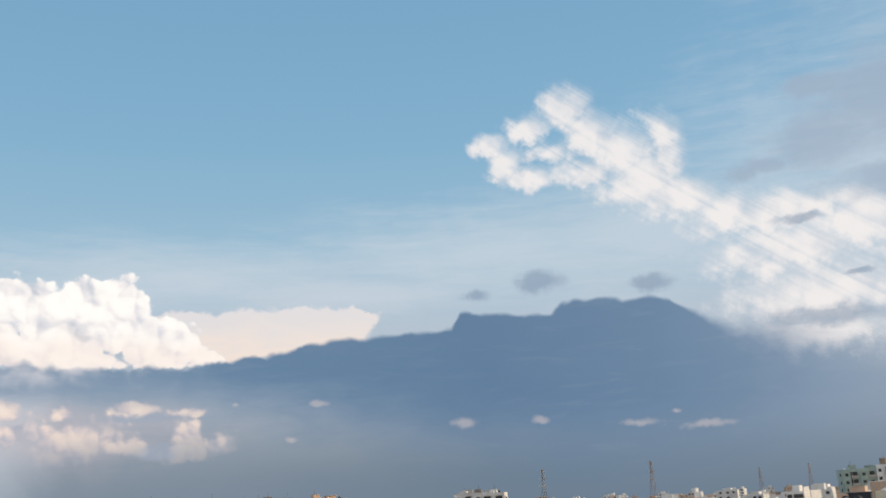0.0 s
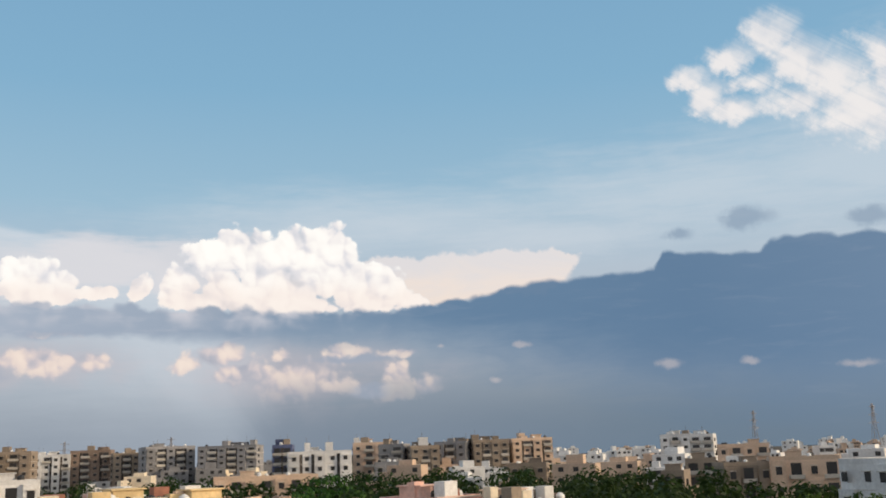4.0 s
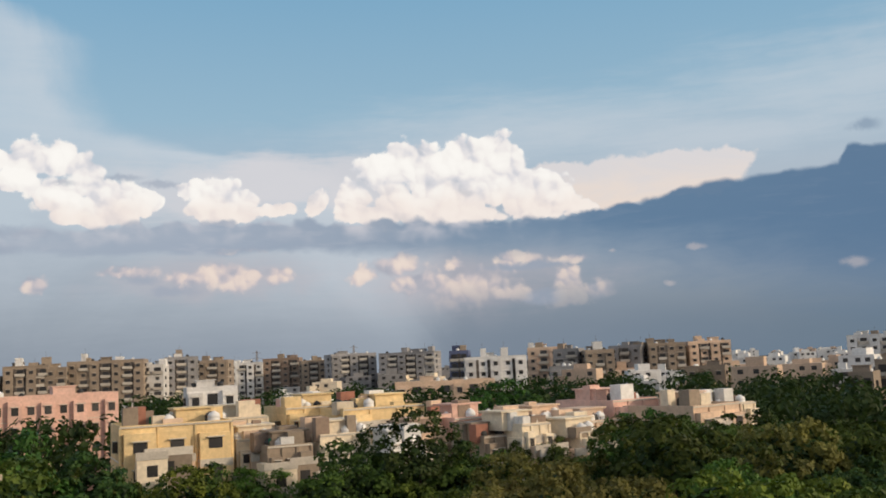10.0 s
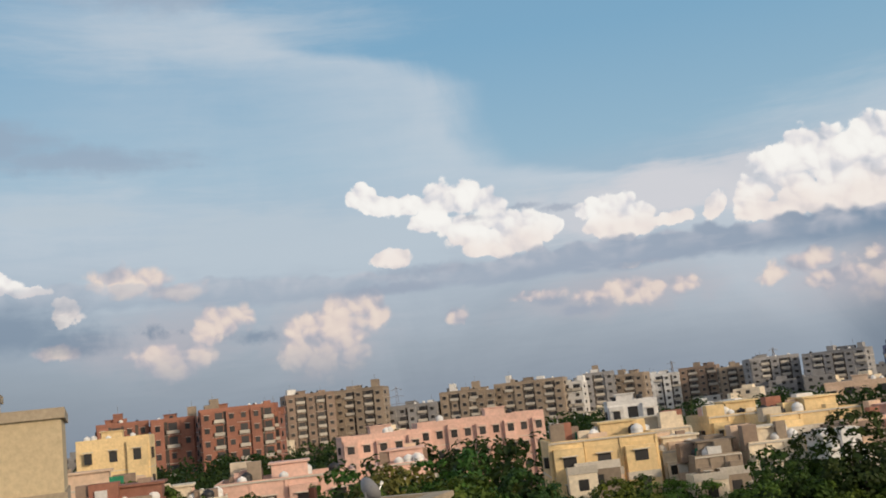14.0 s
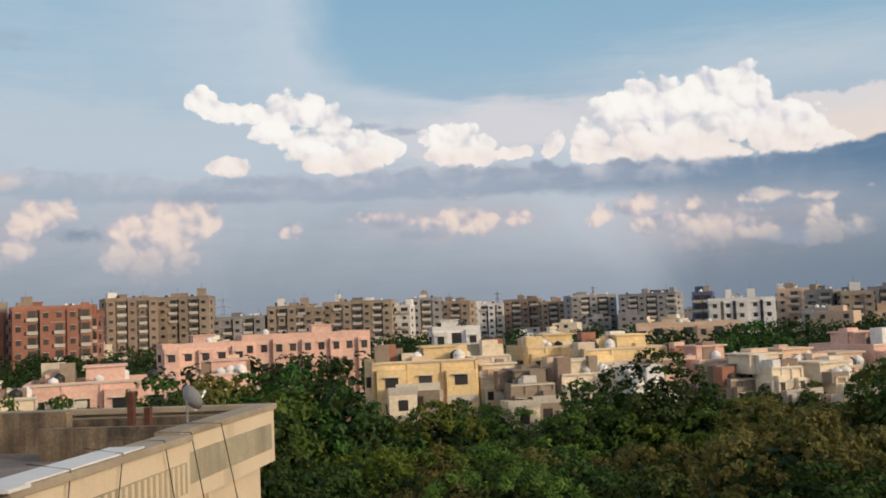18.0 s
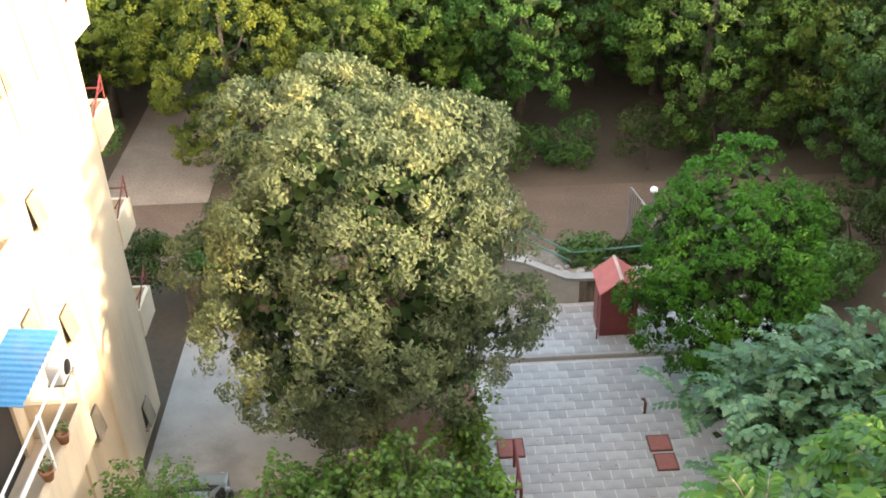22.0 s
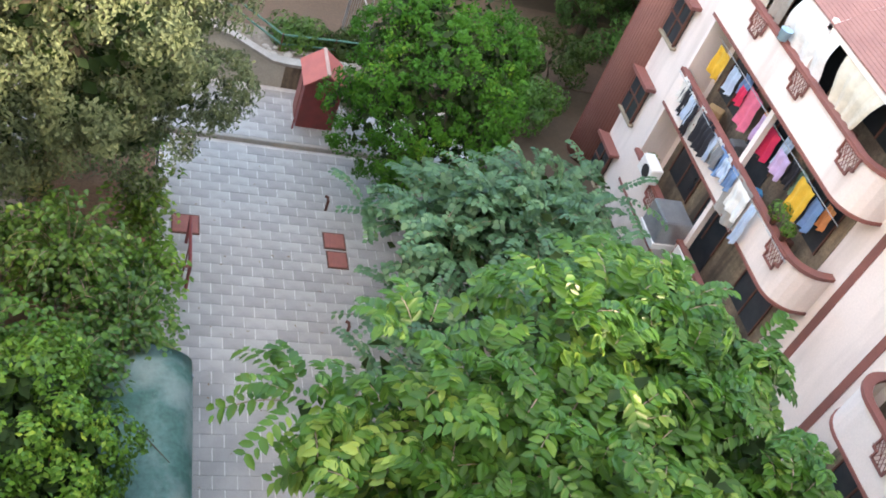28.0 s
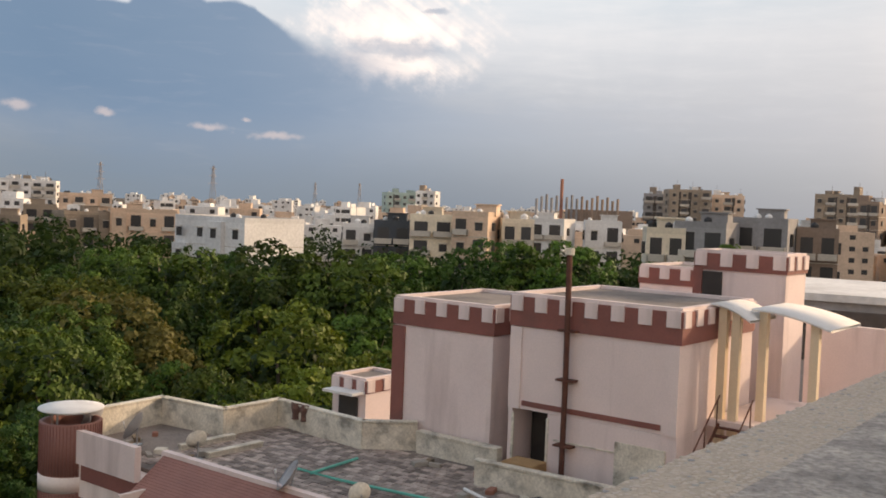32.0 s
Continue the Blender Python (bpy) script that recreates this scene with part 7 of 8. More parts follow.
for k, (y, z) in enumerate(((12.5, 7.92), (13.6, 7.92), (14.6, 7.92))):
    pt = thing("flower_pot", "terracotta flower pot with a small plant", "flower pot", pose(-7.1, y, z), "pots on the balcony wall")
    part("pot", lathe([(0.09, 0), (0.13, 0.2), (0.145, 0.21), (0.145, 0.24), (0.11, 0.24), (0.1, 0.2)], 12), mat("terracotta", (.35, .15, .08), None, 4.0), pt, "", True)
    P, O = crown_points(k, [(np.array([0, 0, 0.38]), 0.16)], 60)
    part("plant", leaves("plant", P, O, 0.09, mat("pot_leaf", (.05, .13, .03)), k), None, pt)
ac = thing("air_conditioner", "white outdoor air-conditioning unit under the blue roof", "air conditioner", pose(-7.2, 15.5, 8.85))
part("case", block(-0.15, 0.15, -0.32, 0.32, 0, 0.45, 0.02), PLASTIC, ac)
part("fan_grille", lathe([(0.16, 0), (0.16, 0.02), (0.05, 0.03)], 16), BLACK_PLASTIC, ac, at=pose(0.15, 0, 0.22, 0, 90, 0))
part("bracket", block(-0.2, 0.15, -0.3, 0.3, -0.06, 0.0), STEEL, ac)
# nearer whitewashed wing
nw = thing("white_wing", "whitewashed stair wing of the cream flats", "building", pose(0, 0, 0))
part("wall", block(-20, -7.3, -6, 11.25, 0, 17.5), WHITE, nw)
for y, z in ((9.6, 4.8), (8.6, 2.0), (9.6, 8.2)):
    # dark sheet painted as the shaded room
    w = part("window", block(-7.33, -7.28, y - 0.3, y + 0.3, z - 0.35, z + 0.35), SHADE_IN, nw)
    part("window_frame", blocks((-7.3, -7.24, y - 0.36, y - 0.3, z - 0.4, z + 0.4), (-7.3, -7.24, y + 0.3, y + 0.36, z - 0.4, z + 0.4), (-7.3, -7.24, y - 0.3, y + 0.3, z + 0.35, z + 0.41), (-7.3, -7.24, y - 0.3, y + 0.3, z - 0.41, z - 0.35)), TRIM, w)
for y in (8.8, 10.0, 11.6):
    tagged(part("plinth_block", block(-7.2, -6.75, y - 0.3, y + 0.3, 0, 0.5, 0.03), CREAM), "small cream plastered plinth by the drive", "plinth")
# things on the flat roof
dish(-8.82, 20.4, 18.84, 150, 65, 0.3, DISH, "dark grey satellite dish on the parapet")
for x, y, h in ((-15.6, 21.2, 0.8), (-15.15, 21.15, 0.8), (-14.65, 21.1, 0.8), (-11.7, 23.7, 1.0), (-11.35, 23.9, 0.6)):
    tagged(part("iron_stub", block(x - 0.08, x + 0.08, y - 0.08, y + 0.08, 18.0, 18.4 + h), RUST), "rusty iron column stub standing on the terrace", "column stub", "column stubs")
tagged(part("old_tyre", lathe([(0.3, 0), (0.42, 0.03), (0.45, 0.1), (0.42, 0.17), (0.3, 0.2), (0.27, 0.1)], 18), BLACK_PLASTIC, round_=True, at=pose(-9.5, 17.5, 18.02)), "old black tyre lying on the flat terrace", "tyre")
tagged(part("broken_basin", lathe([(0.1, 0), (0.14, 0.3), (0.3, 0.36), (0.33, 0.45), (0.2, 0.42)], 14), PLASTIC, round_=True, at=pose(-14.6, 18.9, 18.02)), "broken white wash basin standing on the terrace", "basin")
# tan tank room on stilts, with its bamboo pole
tr_ = thing("tank_room", "tan plastered rooftop tank room with cracked render", "tank room", pose(-7.77, 9.38, 0, 0, 0, 38.0))
part("box", blocks((-6, 0, 0, 2.4, 20.55, 21.38), (-6, -0.8, 0.05, 2.4, 21.38, 21.72)), TAN_WALL, tr_)
part("rim", blocks((-0.78, 0.04, -0.05, 2.4, 21.38, 21.5), (-6, -0.76, -0.04, 2.4, 21.72, 21.82), (-6, 0.03, -0.04, 2.4, 20.36, 20.55)), COPING, tr_, "weathered grey-brown edge")
for x, y in ((-0.22, 0.4), (-2.4, 0.4), (-0.25, 2.1)):
    part("column", block(x - 0.2, x + 0.2, y - 0.2, y + 0.2, 17.4, 20.36), OLD_WALL, tr_, "streaked concrete column")
part("back_wall", block(-6, -0.6, 1.9, 2.1, 17.4, 20.36), OLD_WALL, tr_)
part("board", block(-1.0, -0.78, 0.0, 0.1, 17.4, 20.3), WHITE, tr_)
part("pipe", bar([(-0.62, 0.2, 17.4), (-0.62, 0.2, 20.4)], 0.04, 6), PLASTIC, tr_)
ld = thing("ladder", "weathered bamboo ladder under the tank room", "ladder", pose(-7.96, 9.1, 17.45, 0, 4, 38))
for x in (-0.15, 0.15):
    part("rail", bar([(x, 0, 0), (x, 0, 2.4)], 0.03, 6), BAMBOO, ld)
for k in range(6):
    part("rung", bar([(-0.15, 0, 0.3 + 0.36 * k), (0.15, 0, 0.3 + 0.36 * k)], 0.02, 6), BAMBOO, ld)

bp = thing("bamboo_pole", "thin leaning bamboo cane pushed into a cream pipe", "pole", pose(0, 0, 0))
part("pipe", bar([(-1.40, 0.62, 17.4), (-1.17, 0.868, 20.5), (-1.128, 0.905, 21.07)], [0.0095, 0.0088, 0.0080], 12), mat("cream_pipe", (.66, .55, .36), (.58, .47, .30), 9.0, 0.5, 0.05), bp, "cream plastic pipe", True)
part("cane", bar([(-1.130, 0.903, 21.04), (-1.121, 0.910, 21.15), (-1.112, 0.917, 21.26)], [0.0076, 0.0070, 0.0060], 9), mat("old_cane", (.42, .27, .13), (.24, .13, .06), 9.0, 0.6, 0.1), bp, "brown bamboo cane", True)
for z in (20.96, 21.068):
    f = (z - 20.5) / 0.57
    part("lashing", bar([(-1.17 + .042 * f, 0.868 + .037 * f, z), (-1.1695 + .042 * f, 0.8685 + .037 * f, z + 0.010)], 0.0105, 10), BAMBOO, bp)
part("bracket", blocks((-1.36, -1.30, 0.44, 0.72, 18.2, 18.24), (-1.30, -1.24, 0.44, 0.80, 19.4, 19.44)), RUST, bp, "rusty wall bracket")

# ---------------------------------------------------------------- the yard
def ridge_hut():
    h = thing("red_hut", "small dark-red timber hut with a gabled roof", "hut", pose(6.62, 27.92, 0.13))
    body = blocks((-0.64, 0.64, -0.6, -0.52, 0, 1.85), (-0.64, 0.64, 0.52, 0.6, 0, 1.85), (0.56, 0.64, -0.52, 0.52, 0, 1.85), (-0.64, -0.56, -0.52, -0.2, 0, 1.85), (-0.64, -0.56, 0.3, 0.52, 0, 1.85), (-0.64, -0.56, -0.2, 0.3, 0, 0.9))
    part("body", body, RED_IRON, h)
    gable = prism([(-0.64, 0), (0.64, 0), (0, 0.5)], 0, 0.06)
    gm = mesh_of("gable", gable, RED_IRON)
    part("gable", gm, None, h, at=pose(0, -0.52, 1.85, 90, 0, 0))
    part("gable", gm, None, h, at=pose(0, 0.58, 1.85, 90, 0, 0))
    roof_m = mat("faded_red_sheet", (.46, .12, .09), (.38, .10, .08), 2.0, 0.6, 0.1)
    for s in (-1, 1):
        part("roof_side", block(-0.02, 0.92, -0.78, 0.78, -0.02, 0.03, 0.01), roof_m, h, "faded red sheet", at=pose(0, 0, 2.39, 0, 38, 0 if s > 0 else 180))
    part("ridge_cap", block(-0.06, 0.06, -0.78, 0.78, 2.38, 2.44, 0.01), mat("pale_ridge", (.52, .34, .28), None, 2.0), h)
    # dark sheet painted as the hut's unlit inside
    w = part("window", block(0.1, 0.5, -0.62, -0.59, 1.05, 1.6), SHADE_IN, h)
    part("window_frame", blocks((0.05, 0.1, -0.63, -0.6, 1.0, 1.65), (0.5, 0.55, -0.63, -0.6, 1.0, 1.65), (0.1, 0.5, -0.63, -0.6, 1.6, 1.65), (0.1, 0.5, -0.63, -0.6, 1.0, 1.05)), RED_IRON, w)
    part("door", block(-0.67, -0.62, -0.18, 0.28, 0.05, 1.7), MAROON, h)
    part("side_rail", bar([(-0.75, -0.75, 0), (-0.75, -0.75, 0.4)], 0.03, 6), RED_IRON, h)
    return h


ridge_hut()
# boundary wall whose top sweeps down, a second stone-faced wall behind it, planting between
bm = prism([(2.9, 0.0), (5.6, 0.0), (5.6, 0.95), (5.1, 1.0), (4.4, 1.35), (3.6, 1.75), (2.9, 1.95)], -0.12, 0.12)
bw = setting("boundary_wall", bm, mat("grey_cream_plaster", (.46, .42, .35), (.38, .35, .29), 0.8, 0.9, 0.2, 18.0, stain=(.22, .20, .17)), "plastered boundary wall with a sweeping coping", "wall", pose(0, 29.55, 0.1, 90, 0, 0))
cop = bmesh.new()
cp = [(2.85, 2.0), (3.6, 1.8), (4.4, 1.4), (5.1, 1.05), (5.6, 1.0), (7.6, 1.0)]
for (xa, za), (xb, zb) in zip(cp, cp[1:]):
    v = [cop.verts.new(p) for p in ((xa, za - .02, -.2), (xb, zb - .02, -.2), (xb, zb + .1, -.2), (xa, za + .1, -.2), (xa, za - .02, .2), (xb, zb - .02, .2), (xb, zb + .1, .2), (xa, za + .1, .2))]
    for q in ((0, 1, 2, 3), (7, 6, 5, 4), (0, 4, 5, 1), (3, 2, 6, 7), (0, 3, 7, 4), (1, 5, 6, 2)):
        cop.faces.new([v[i] for i in q])
bmesh.ops.recalc_face_normals(cop, faces=cop.faces)
part("coping", cop, CONCRETE, bw)
setting("boundary_wall_low", block(5.6, 12.5, 29.43, 29.67, 0, 1.08), OLD_WALL, "grey low run of the boundary wall", "wall")
setting("boundary_wall_left", block(-8.6, 2.4, 29.45, 29.65, 0, 1.9), OLD_WALL, "old plaster boundary wall behind the drive", "wall")
setting("gate_post", block(2.4, 2.9, 29.4, 29.75, 0, 2.3, 0.02), CONCRETE, "plain concrete gate post", "post")
setting("outer_bed", block(2.9, 9.5, 29.7, 32.6, -0.1, 0.45), mat("rubble_soil", (.22, .19, .15), (.15, .125, .10), 2.0, 0.95, 0.6, 10.0, grain=0.3), "stony raised bed behind the boundary wall", "bed")
rng_s = random.Random(8)
STONE = [mesh_of("stone", lathe([(0.05, 0), (0.13, 0.03), (0.15, 0.09), (0.1, 0.16), (0.02, 0.18)], 7), CONCRETE) for _ in range(1)]
for k in range(70):
    so = new("rubble_stone", STONE[0])
    so.matrix_basis = pose(rng_s.uniform(3.2, 8.6), rng_s.uniform(29.8, 31.4), 0.42, rng_s.uniform(-15, 15), 0, rng_s.uniform(0, 360)) @ Matrix.Diagonal((rng_s.uniform(.6, 1.6), rng_s.uniform(.6, 1.4), rng_s.uniform(.5, 1.0), 1))
    tagged(so, "grey rubble stone on the raised bed", "stone", "rubble stones")
hr = thing("garden_rail", "green painted pipe rail round the raised bed", "railing", pose(0, 0, 0))
for z in (0.75, 1.15):
    part("rail", bar([(3.6, 32.5, z + 0.5), (5.6, 31.2, z), (7.6, 31.4, z), (8.9, 31.5, z)], 0.04, 6), mat("green_paint", (.05, .16, .12), None, 3.0, 0.5), hr)
for x, y in ((3.6, 32.5), (5.6, 31.2), (7.6, 31.4), (8.9, 31.5)):
    part("post", bar([(x, y, 0.3), (x, y, 1.75 if x < 4 else 1.2)], 0.035, 6), RUST, hr)
gt = thing("iron_gate", "tall grey iron gate leaf standing open", "gate", pose(8.3, 34.0, 0, 0, 0, -60))
part("gate_frame", blocks((0, 0.06, -0.03, 0.03, 0.1, 2.3), (1.5, 1.56, -0.03, 0.03, 0.1, 1.5), (0.06, 1.5, -0.03, 0.03, 0.1, 0.16)), STEEL, gt)
part("gate_top", bar([(0.03, 0, 2.3), (0.7, 0, 2.0), (1.53, 0, 1.5)], 0.03, 6), STEEL, gt)
bmk = mesh_of("gate_bar", bar([(0, 0, 0.12), (0, 0, 1.0)], 0.014, 5), STEEL)
for k in range(11):
    part("gate_bar", bmk, None, gt, at=Matrix.Translation((0.13 + 0.125 * k, 0, 0)) @ Matrix.Diagonal((1, 1, 2.2 - 0.062 * k, 1)))
tagged(part("white_board", block(2.9, 3.7, 34.1, 34.2, 0.0, 1.9, 0.02), WHITE), "white painted board by the lane", "board")
lp = thing("lamp_post", "short grey lamp post by the gate", "lamp post", pose(9.05, 33.3, 0))
part("pole", bar([(0, 0, 0), (0, 0, 2.4)], 0.035, 8), STEEL, lp)
part("lamp_head", lathe([(0.05, 2.4), (0.14, 2.46), (0.16, 2.55), (0.08, 2.64), (0.01, 2.66)], 12), PLASTIC, lp, "", True)

# iron things in the yard
sw = thing("iron_rail_frame", "red-oxide iron pipe rail standing on the paving", "railing", pose(0, 0, 0))
part("upright", bar([(2.42, 19.5, 0), (2.42, 19.5, 1.0)], 0.05, 8), RED_IRON, sw)
part("top_bar", bar([(2.42, 19.5, 1.0), (2.42, 21.4, 1.0)], 0.05, 8), RED_IRON, sw)
part("side_bar", bar([(2.42, 19.5, 0.98), (1.4, 19.45, 0.98)], 0.045, 8), RED_IRON, sw)
part("end_post", bar([(2.42, 21.35, 0), (2.42, 21.35, 1.0)], 0.045, 8), RED_IRON, sw)
part("brace", bar([(2.42, 20.4, 0.98), (2.25, 19.6, 0.05)], 0.025, 6), RUST, sw)
for x0, x1, y0, y1, lab in ((1.98, 2.8, 21.7, 22.5, "square red iron manhole cover in the paving"), (6.55, 7.25, 21.66, 22.35, "red iron manhole cover in the paving"), (6.6, 7.25, 20.85, 21.55, "red iron manhole cover in the paving")):
    mh = thing("manhole_cover", lab, "manhole cover", pose(x0, y0, 0.0), "manhole covers")
    part("lid", block(0.04, x1 - x0 - 0.04, 0.04, y1 - y0 - 0.04, -0.02, 0.05, 0.01), mat("red_lid", (.30, .10, .075), (.24, .085, .065), 3.0, 0.7, 0.2), mh)
    part("rim", blocks((0, x1 - x0, 0, 0.04, -0.03, 0.04), (0, x1 - x0, y1 - y0 - 0.04, y1 - y0, -0.03, 0.04), (0, 0.04, 0.04, y1 - y0 - 0.04, -0.03, 0.04), (x1 - x0 - 0.04, x1 - x0, 0.04, y1 - y0 - 0.04, -0.03, 0.04)), RUST, mh)
for x, y in ((6.75, 23.4), (6.9, 18.25)):
    bo = thing("iron_bollard", "short rusty iron pipe stub in the paving", "bollard", pose(x, y, 0))
    part("stub", bar([(0, 0, 0), (0, 0, 0.4), (-0.03, 0.05, 0.52), (-0.1, 0.1, 0.5)], 0.05, 8), RUST, bo, "", True)
# bed edging and black fence along the paving
fe = thing("garden_fence", "thin black iron fence along the planting bed", "fence", pose(0, 0, 0))
for y in range(14, 26, 2):
    part("post", bar([(1.45, y, 0), (1.45, y, 1.1)], 0.025, 6), BLACK_PLASTIC, fe)
for z in (0.5, 1.05):
    part("rail", bar([(1.45, 13.6, z), (1.45, 25.4, z)], 0.02, 6), BLACK_PLASTIC, fe)
BR = mesh_of("brick", block(-0.055, 0.055, -0.11, 0.11, -0.04, 0.05), BRICK_RED)
for k in range(52):
    e = part("brick", BR, None, fe, at=pose(1.2, 13.6 + k * 0.235, 0.08, 0, 0, 0))
# green tarp vault over a parked scooter bay
tv = thing("tarp_shelter", "green weathered fibre-sheet barrel shelter", "shelter", pose(0, 0, 0))
bm = bmesh.new()
prev = None
for k in range(13):
    a = math.pi * k / 12
    x, z = 1.3 - 1.12 * math.cos(a), 1.75 + 0.85 * math.sin(a) ** 0.8
    row = [bm.verts.new((x, y, z + 0.03 * math.sin(y * 5 + k))) for y in (6.0, 7.6, 9.3, 11.0, 12.6, 14.1, 15.0, 15.6)]
    row[-1].co.z -= 0.22
    row[-2].co.z -= 0.04
    if prev:
        for i in range(7):
            bm.faces.new((prev[i], row[i], row[i + 1], prev[i + 1]))
    prev = row
bmesh.ops.solidify(bm, geom=bm.faces[:], thickness=0.02)
part("cover", bm, GREEN_SHEET, tv, "", True)
for x in (0.2, 2.4):
    for y in (6.2, 10.4, 15.2):
        part("post", bar([(x, y, 0), (x, y, 1.8)], 0.04, 6), STEEL, tv)
for pts in ([(0.75, 13.4, 2.56), (1.3, 12.9, 2.66), (1.85, 12.3, 2.58)], [(1.0, 10.7, 2.62), (1.6, 11.1, 2.66), (2.1, 11.5, 2.52)]):
    tagged(part("fallen_twig", bar(pts, [0.02, 0.016, 0.008], 6), BARK), "bare twig lying on the green shelter", "twig")


# ---------------------------------------------------------------- cars
def car(m, paint, label, hatch=False):
    """A car: one smooth shell with glass, lights, mirrors and wheels; its nose points along +x."""
    c = thing("car", label, "car", m, "parked cars")
    L, W = (3.75, 1.62) if hatch else (4.35, 1.74)
    if hatch:
        roof = [(-1.0, .62), (-.97, .86), (-.90, 1.02), (-.80, 1.20), (-.68, 1.42), (-.45, 1.52), (-.1, 1.53), (.15, 1.48), (.52, 1.06), (.60, 1.0), (.82, .90), (.94, .76), (1.0, .55)]
        rear_g, front_g, side_g = (-.82, -.68), (.19, .49), (-.66, .44)
    else:
        roof = [(-1.0, .62), (-.985, .84), (-.95, .99), (-.86, 1.04), (-.70, 1.07), (-.66, 1.09), (-.38, 1.40), (-.25, 1.45), (.0, 1.46), (.14, 1.42), (.44, 1.03), (.50, .99), (.70, .93), (.86, .83), (.96, .68), (1.0, .52)]
        rear_g, front_g, side_g = (-.64, -.40), (.17, .43), (-.50, .36)
    us, zs = [p[0] for p in roof], [p[1] for p in roof]

    def surface(u, v):
        """u along from -1 to 1; v across: 0 the middle line, 0.55 the roof's edge, 0.8 the waistline, 1 the sill."""
        zt = float(np.interp(u, us, zs))
        w = W / 2 * (1 - .05 * abs(u) ** 2 - .20 * abs(u) ** 9)
        belt = min(zt - .03, .93)
        wr = w * (.90 - .24 * min(1.0, max(0.0, (zt - belt) / .5)))
        a, sg = abs(v), (1 if v >= 0 else -1)
        if a <= .55:
            f = a / .55
            y, z = wr * f, zt - .05 * f ** 3
        elif a <= .8:
            f = (a - .55) / .25
            y, z = wr + (w - wr) * f ** .8, (zt - .05) + (belt - zt + .05) * f
        else:
            f = (a - .8) / .2
            y, z = w * (1 - .05 * f * f + .012 * math.sin(f * 9)), belt + (.27 + .1 * abs(u) ** 8 - belt) * f
        return Vector((u * L / 2, y * sg, z))

    def sheet(u0, u1, v0, v1, nu, nv, lift=0.0):
        b = bmesh.new()
        g = []
        for i in range(nu + 1):
            row = []
            for j in range(nv + 1):
                u, v = u0 + (u1 - u0) * i / nu, v0 + (v1 - v0) * j / nv
                p = surface(u, v)
                if lift:
                    n_ = (surface(u + .01, v) - surface(u - .01, v)).cross(surface(u, v + .01) - surface(u, v - .01))
                    n_.normalize()
                    p = p + n_ * lift * (1 if n_.dot(p - Vector((p.x, 0, .7))) > 0 else -1)
                row.append(b.verts.new(p))
            g.append(row)
        for i in range(nu):
            for j in range(nv):
                b.faces.new((g[i][j], g[i + 1][j], g[i + 1][j + 1], g[i][j + 1]))
        return b, g
    shell, g = sheet(-1, 1, -1, 1, 56, 40)
    for row in (g[0], g[-1]):
        shell.faces.new(row)
    for i in range(56):
        shell.faces.new((g[i][0], g[i][-1], g[i + 1][-1], g[i + 1][0]))
    bmesh.ops.recalc_face_normals(shell, faces=shell.faces)
    part("body", shell, paint, c, "", True)

    def laid(name, material, label_, u0, u1, v0, v1, lift=.006, nu=8, nv=8):
        b, _ = sheet(u0, u1, v0, v1, nu, nv, lift)
        bmesh.ops.solidify(b, geom=b.faces[:], thickness=.004)
        return part(name, b, material, c, label_, True)
    laid("windscreen", GLASS_DK, "dark tinted glass", front_g[0], front_g[1], -.51, .51)
    laid("rear_window", GLASS_DK, "dark tinted glass", rear_g[0], rear_g[1], -.49, .49)
    for sg in (-1, 1):
        mid = (side_g[0] + side_g[1]) / 2
        for a, b_ in ((side_g[0], mid - .02), (mid + .02, side_g[1])):
            laid("side_window", GLASS_DK, "dark tinted glass", a, b_, sg * .595, sg * .78)
        laid("door_seam", BLACK_PLASTIC, "", mid - .004, mid + .004, sg * .80, sg * .96, .003, 2, 8)
        laid("headlight", PLASTIC, "clear headlight", .86, .96, sg * .44, sg * .78, .006)
        laid("tail_light", mat("tail_red", (.42, .015, .02), None, 2.0, .25), "red tail light", -.985, -.955, sg * .30, sg * .80, .006)
        part("mirror", block(side_g[1] * L / 2 - .12, side_g[1] * L / 2 + .02, sg * (W / 2 + .04) - .09, sg * (W / 2 + .04) + .09, .93, 1.06, .03), paint, c)
        for x in (-L / 2 + .78, L / 2 - .82):
            wl = part("wheel", lathe([(.02, -.1), (.18, -.1), (.2, -.09)], 16), STEEL, c, "", True, pose(x, sg * (W / 2 - .075), .31, 90, 0, 0))
            part("tyre", lathe([(.2, -.09), (.3, -.1), (.32, -.06), (.32, .06), (.3, .1), (.2, .09)], 18), BLACK_PLASTIC, wl, "black tyre", True)
    if hatch:
        for sg in (-1, 1):
            part("roof_rail", bar([(-.75, sg * .48, 1.53), (.0, sg * .50, 1.57), (.35, sg * .47, 1.50)], .02, 6), BLACK_PLASTIC, c)
    else:
        laid("sunroof", GLASS_DK, "dark glass sunroof", -.20, .10, -.44, .44)
        laid("boot_seam", BLACK_PLASTIC, "", -.672, -.666, -.5, .5, .003, 2, 8)
        laid("bonnet_seam", BLACK_PLASTIC, "", .462, .468, -.52, .52, .003, 2, 8)
        part("window_paper", block(-1.20, -1.02, -.06, .16, 1.214, 1.222), mat("pale_paper", (.62, .70, .66), None, 6.0), c, "pale paper behind the rear glass")
    part("number_plate", block(-L / 2 - .03, -L / 2 + .0, -.25, .25, .66, .76), WHITE, c, "white plate with plain bars")
    part("wiper", bar([(front_g[1] * L / 2 + .02, -.4, 1.04), (front_g[1] * L / 2 - .12, .15, 1.15)], .012, 5), BLACK_PLASTIC, c)
    return c


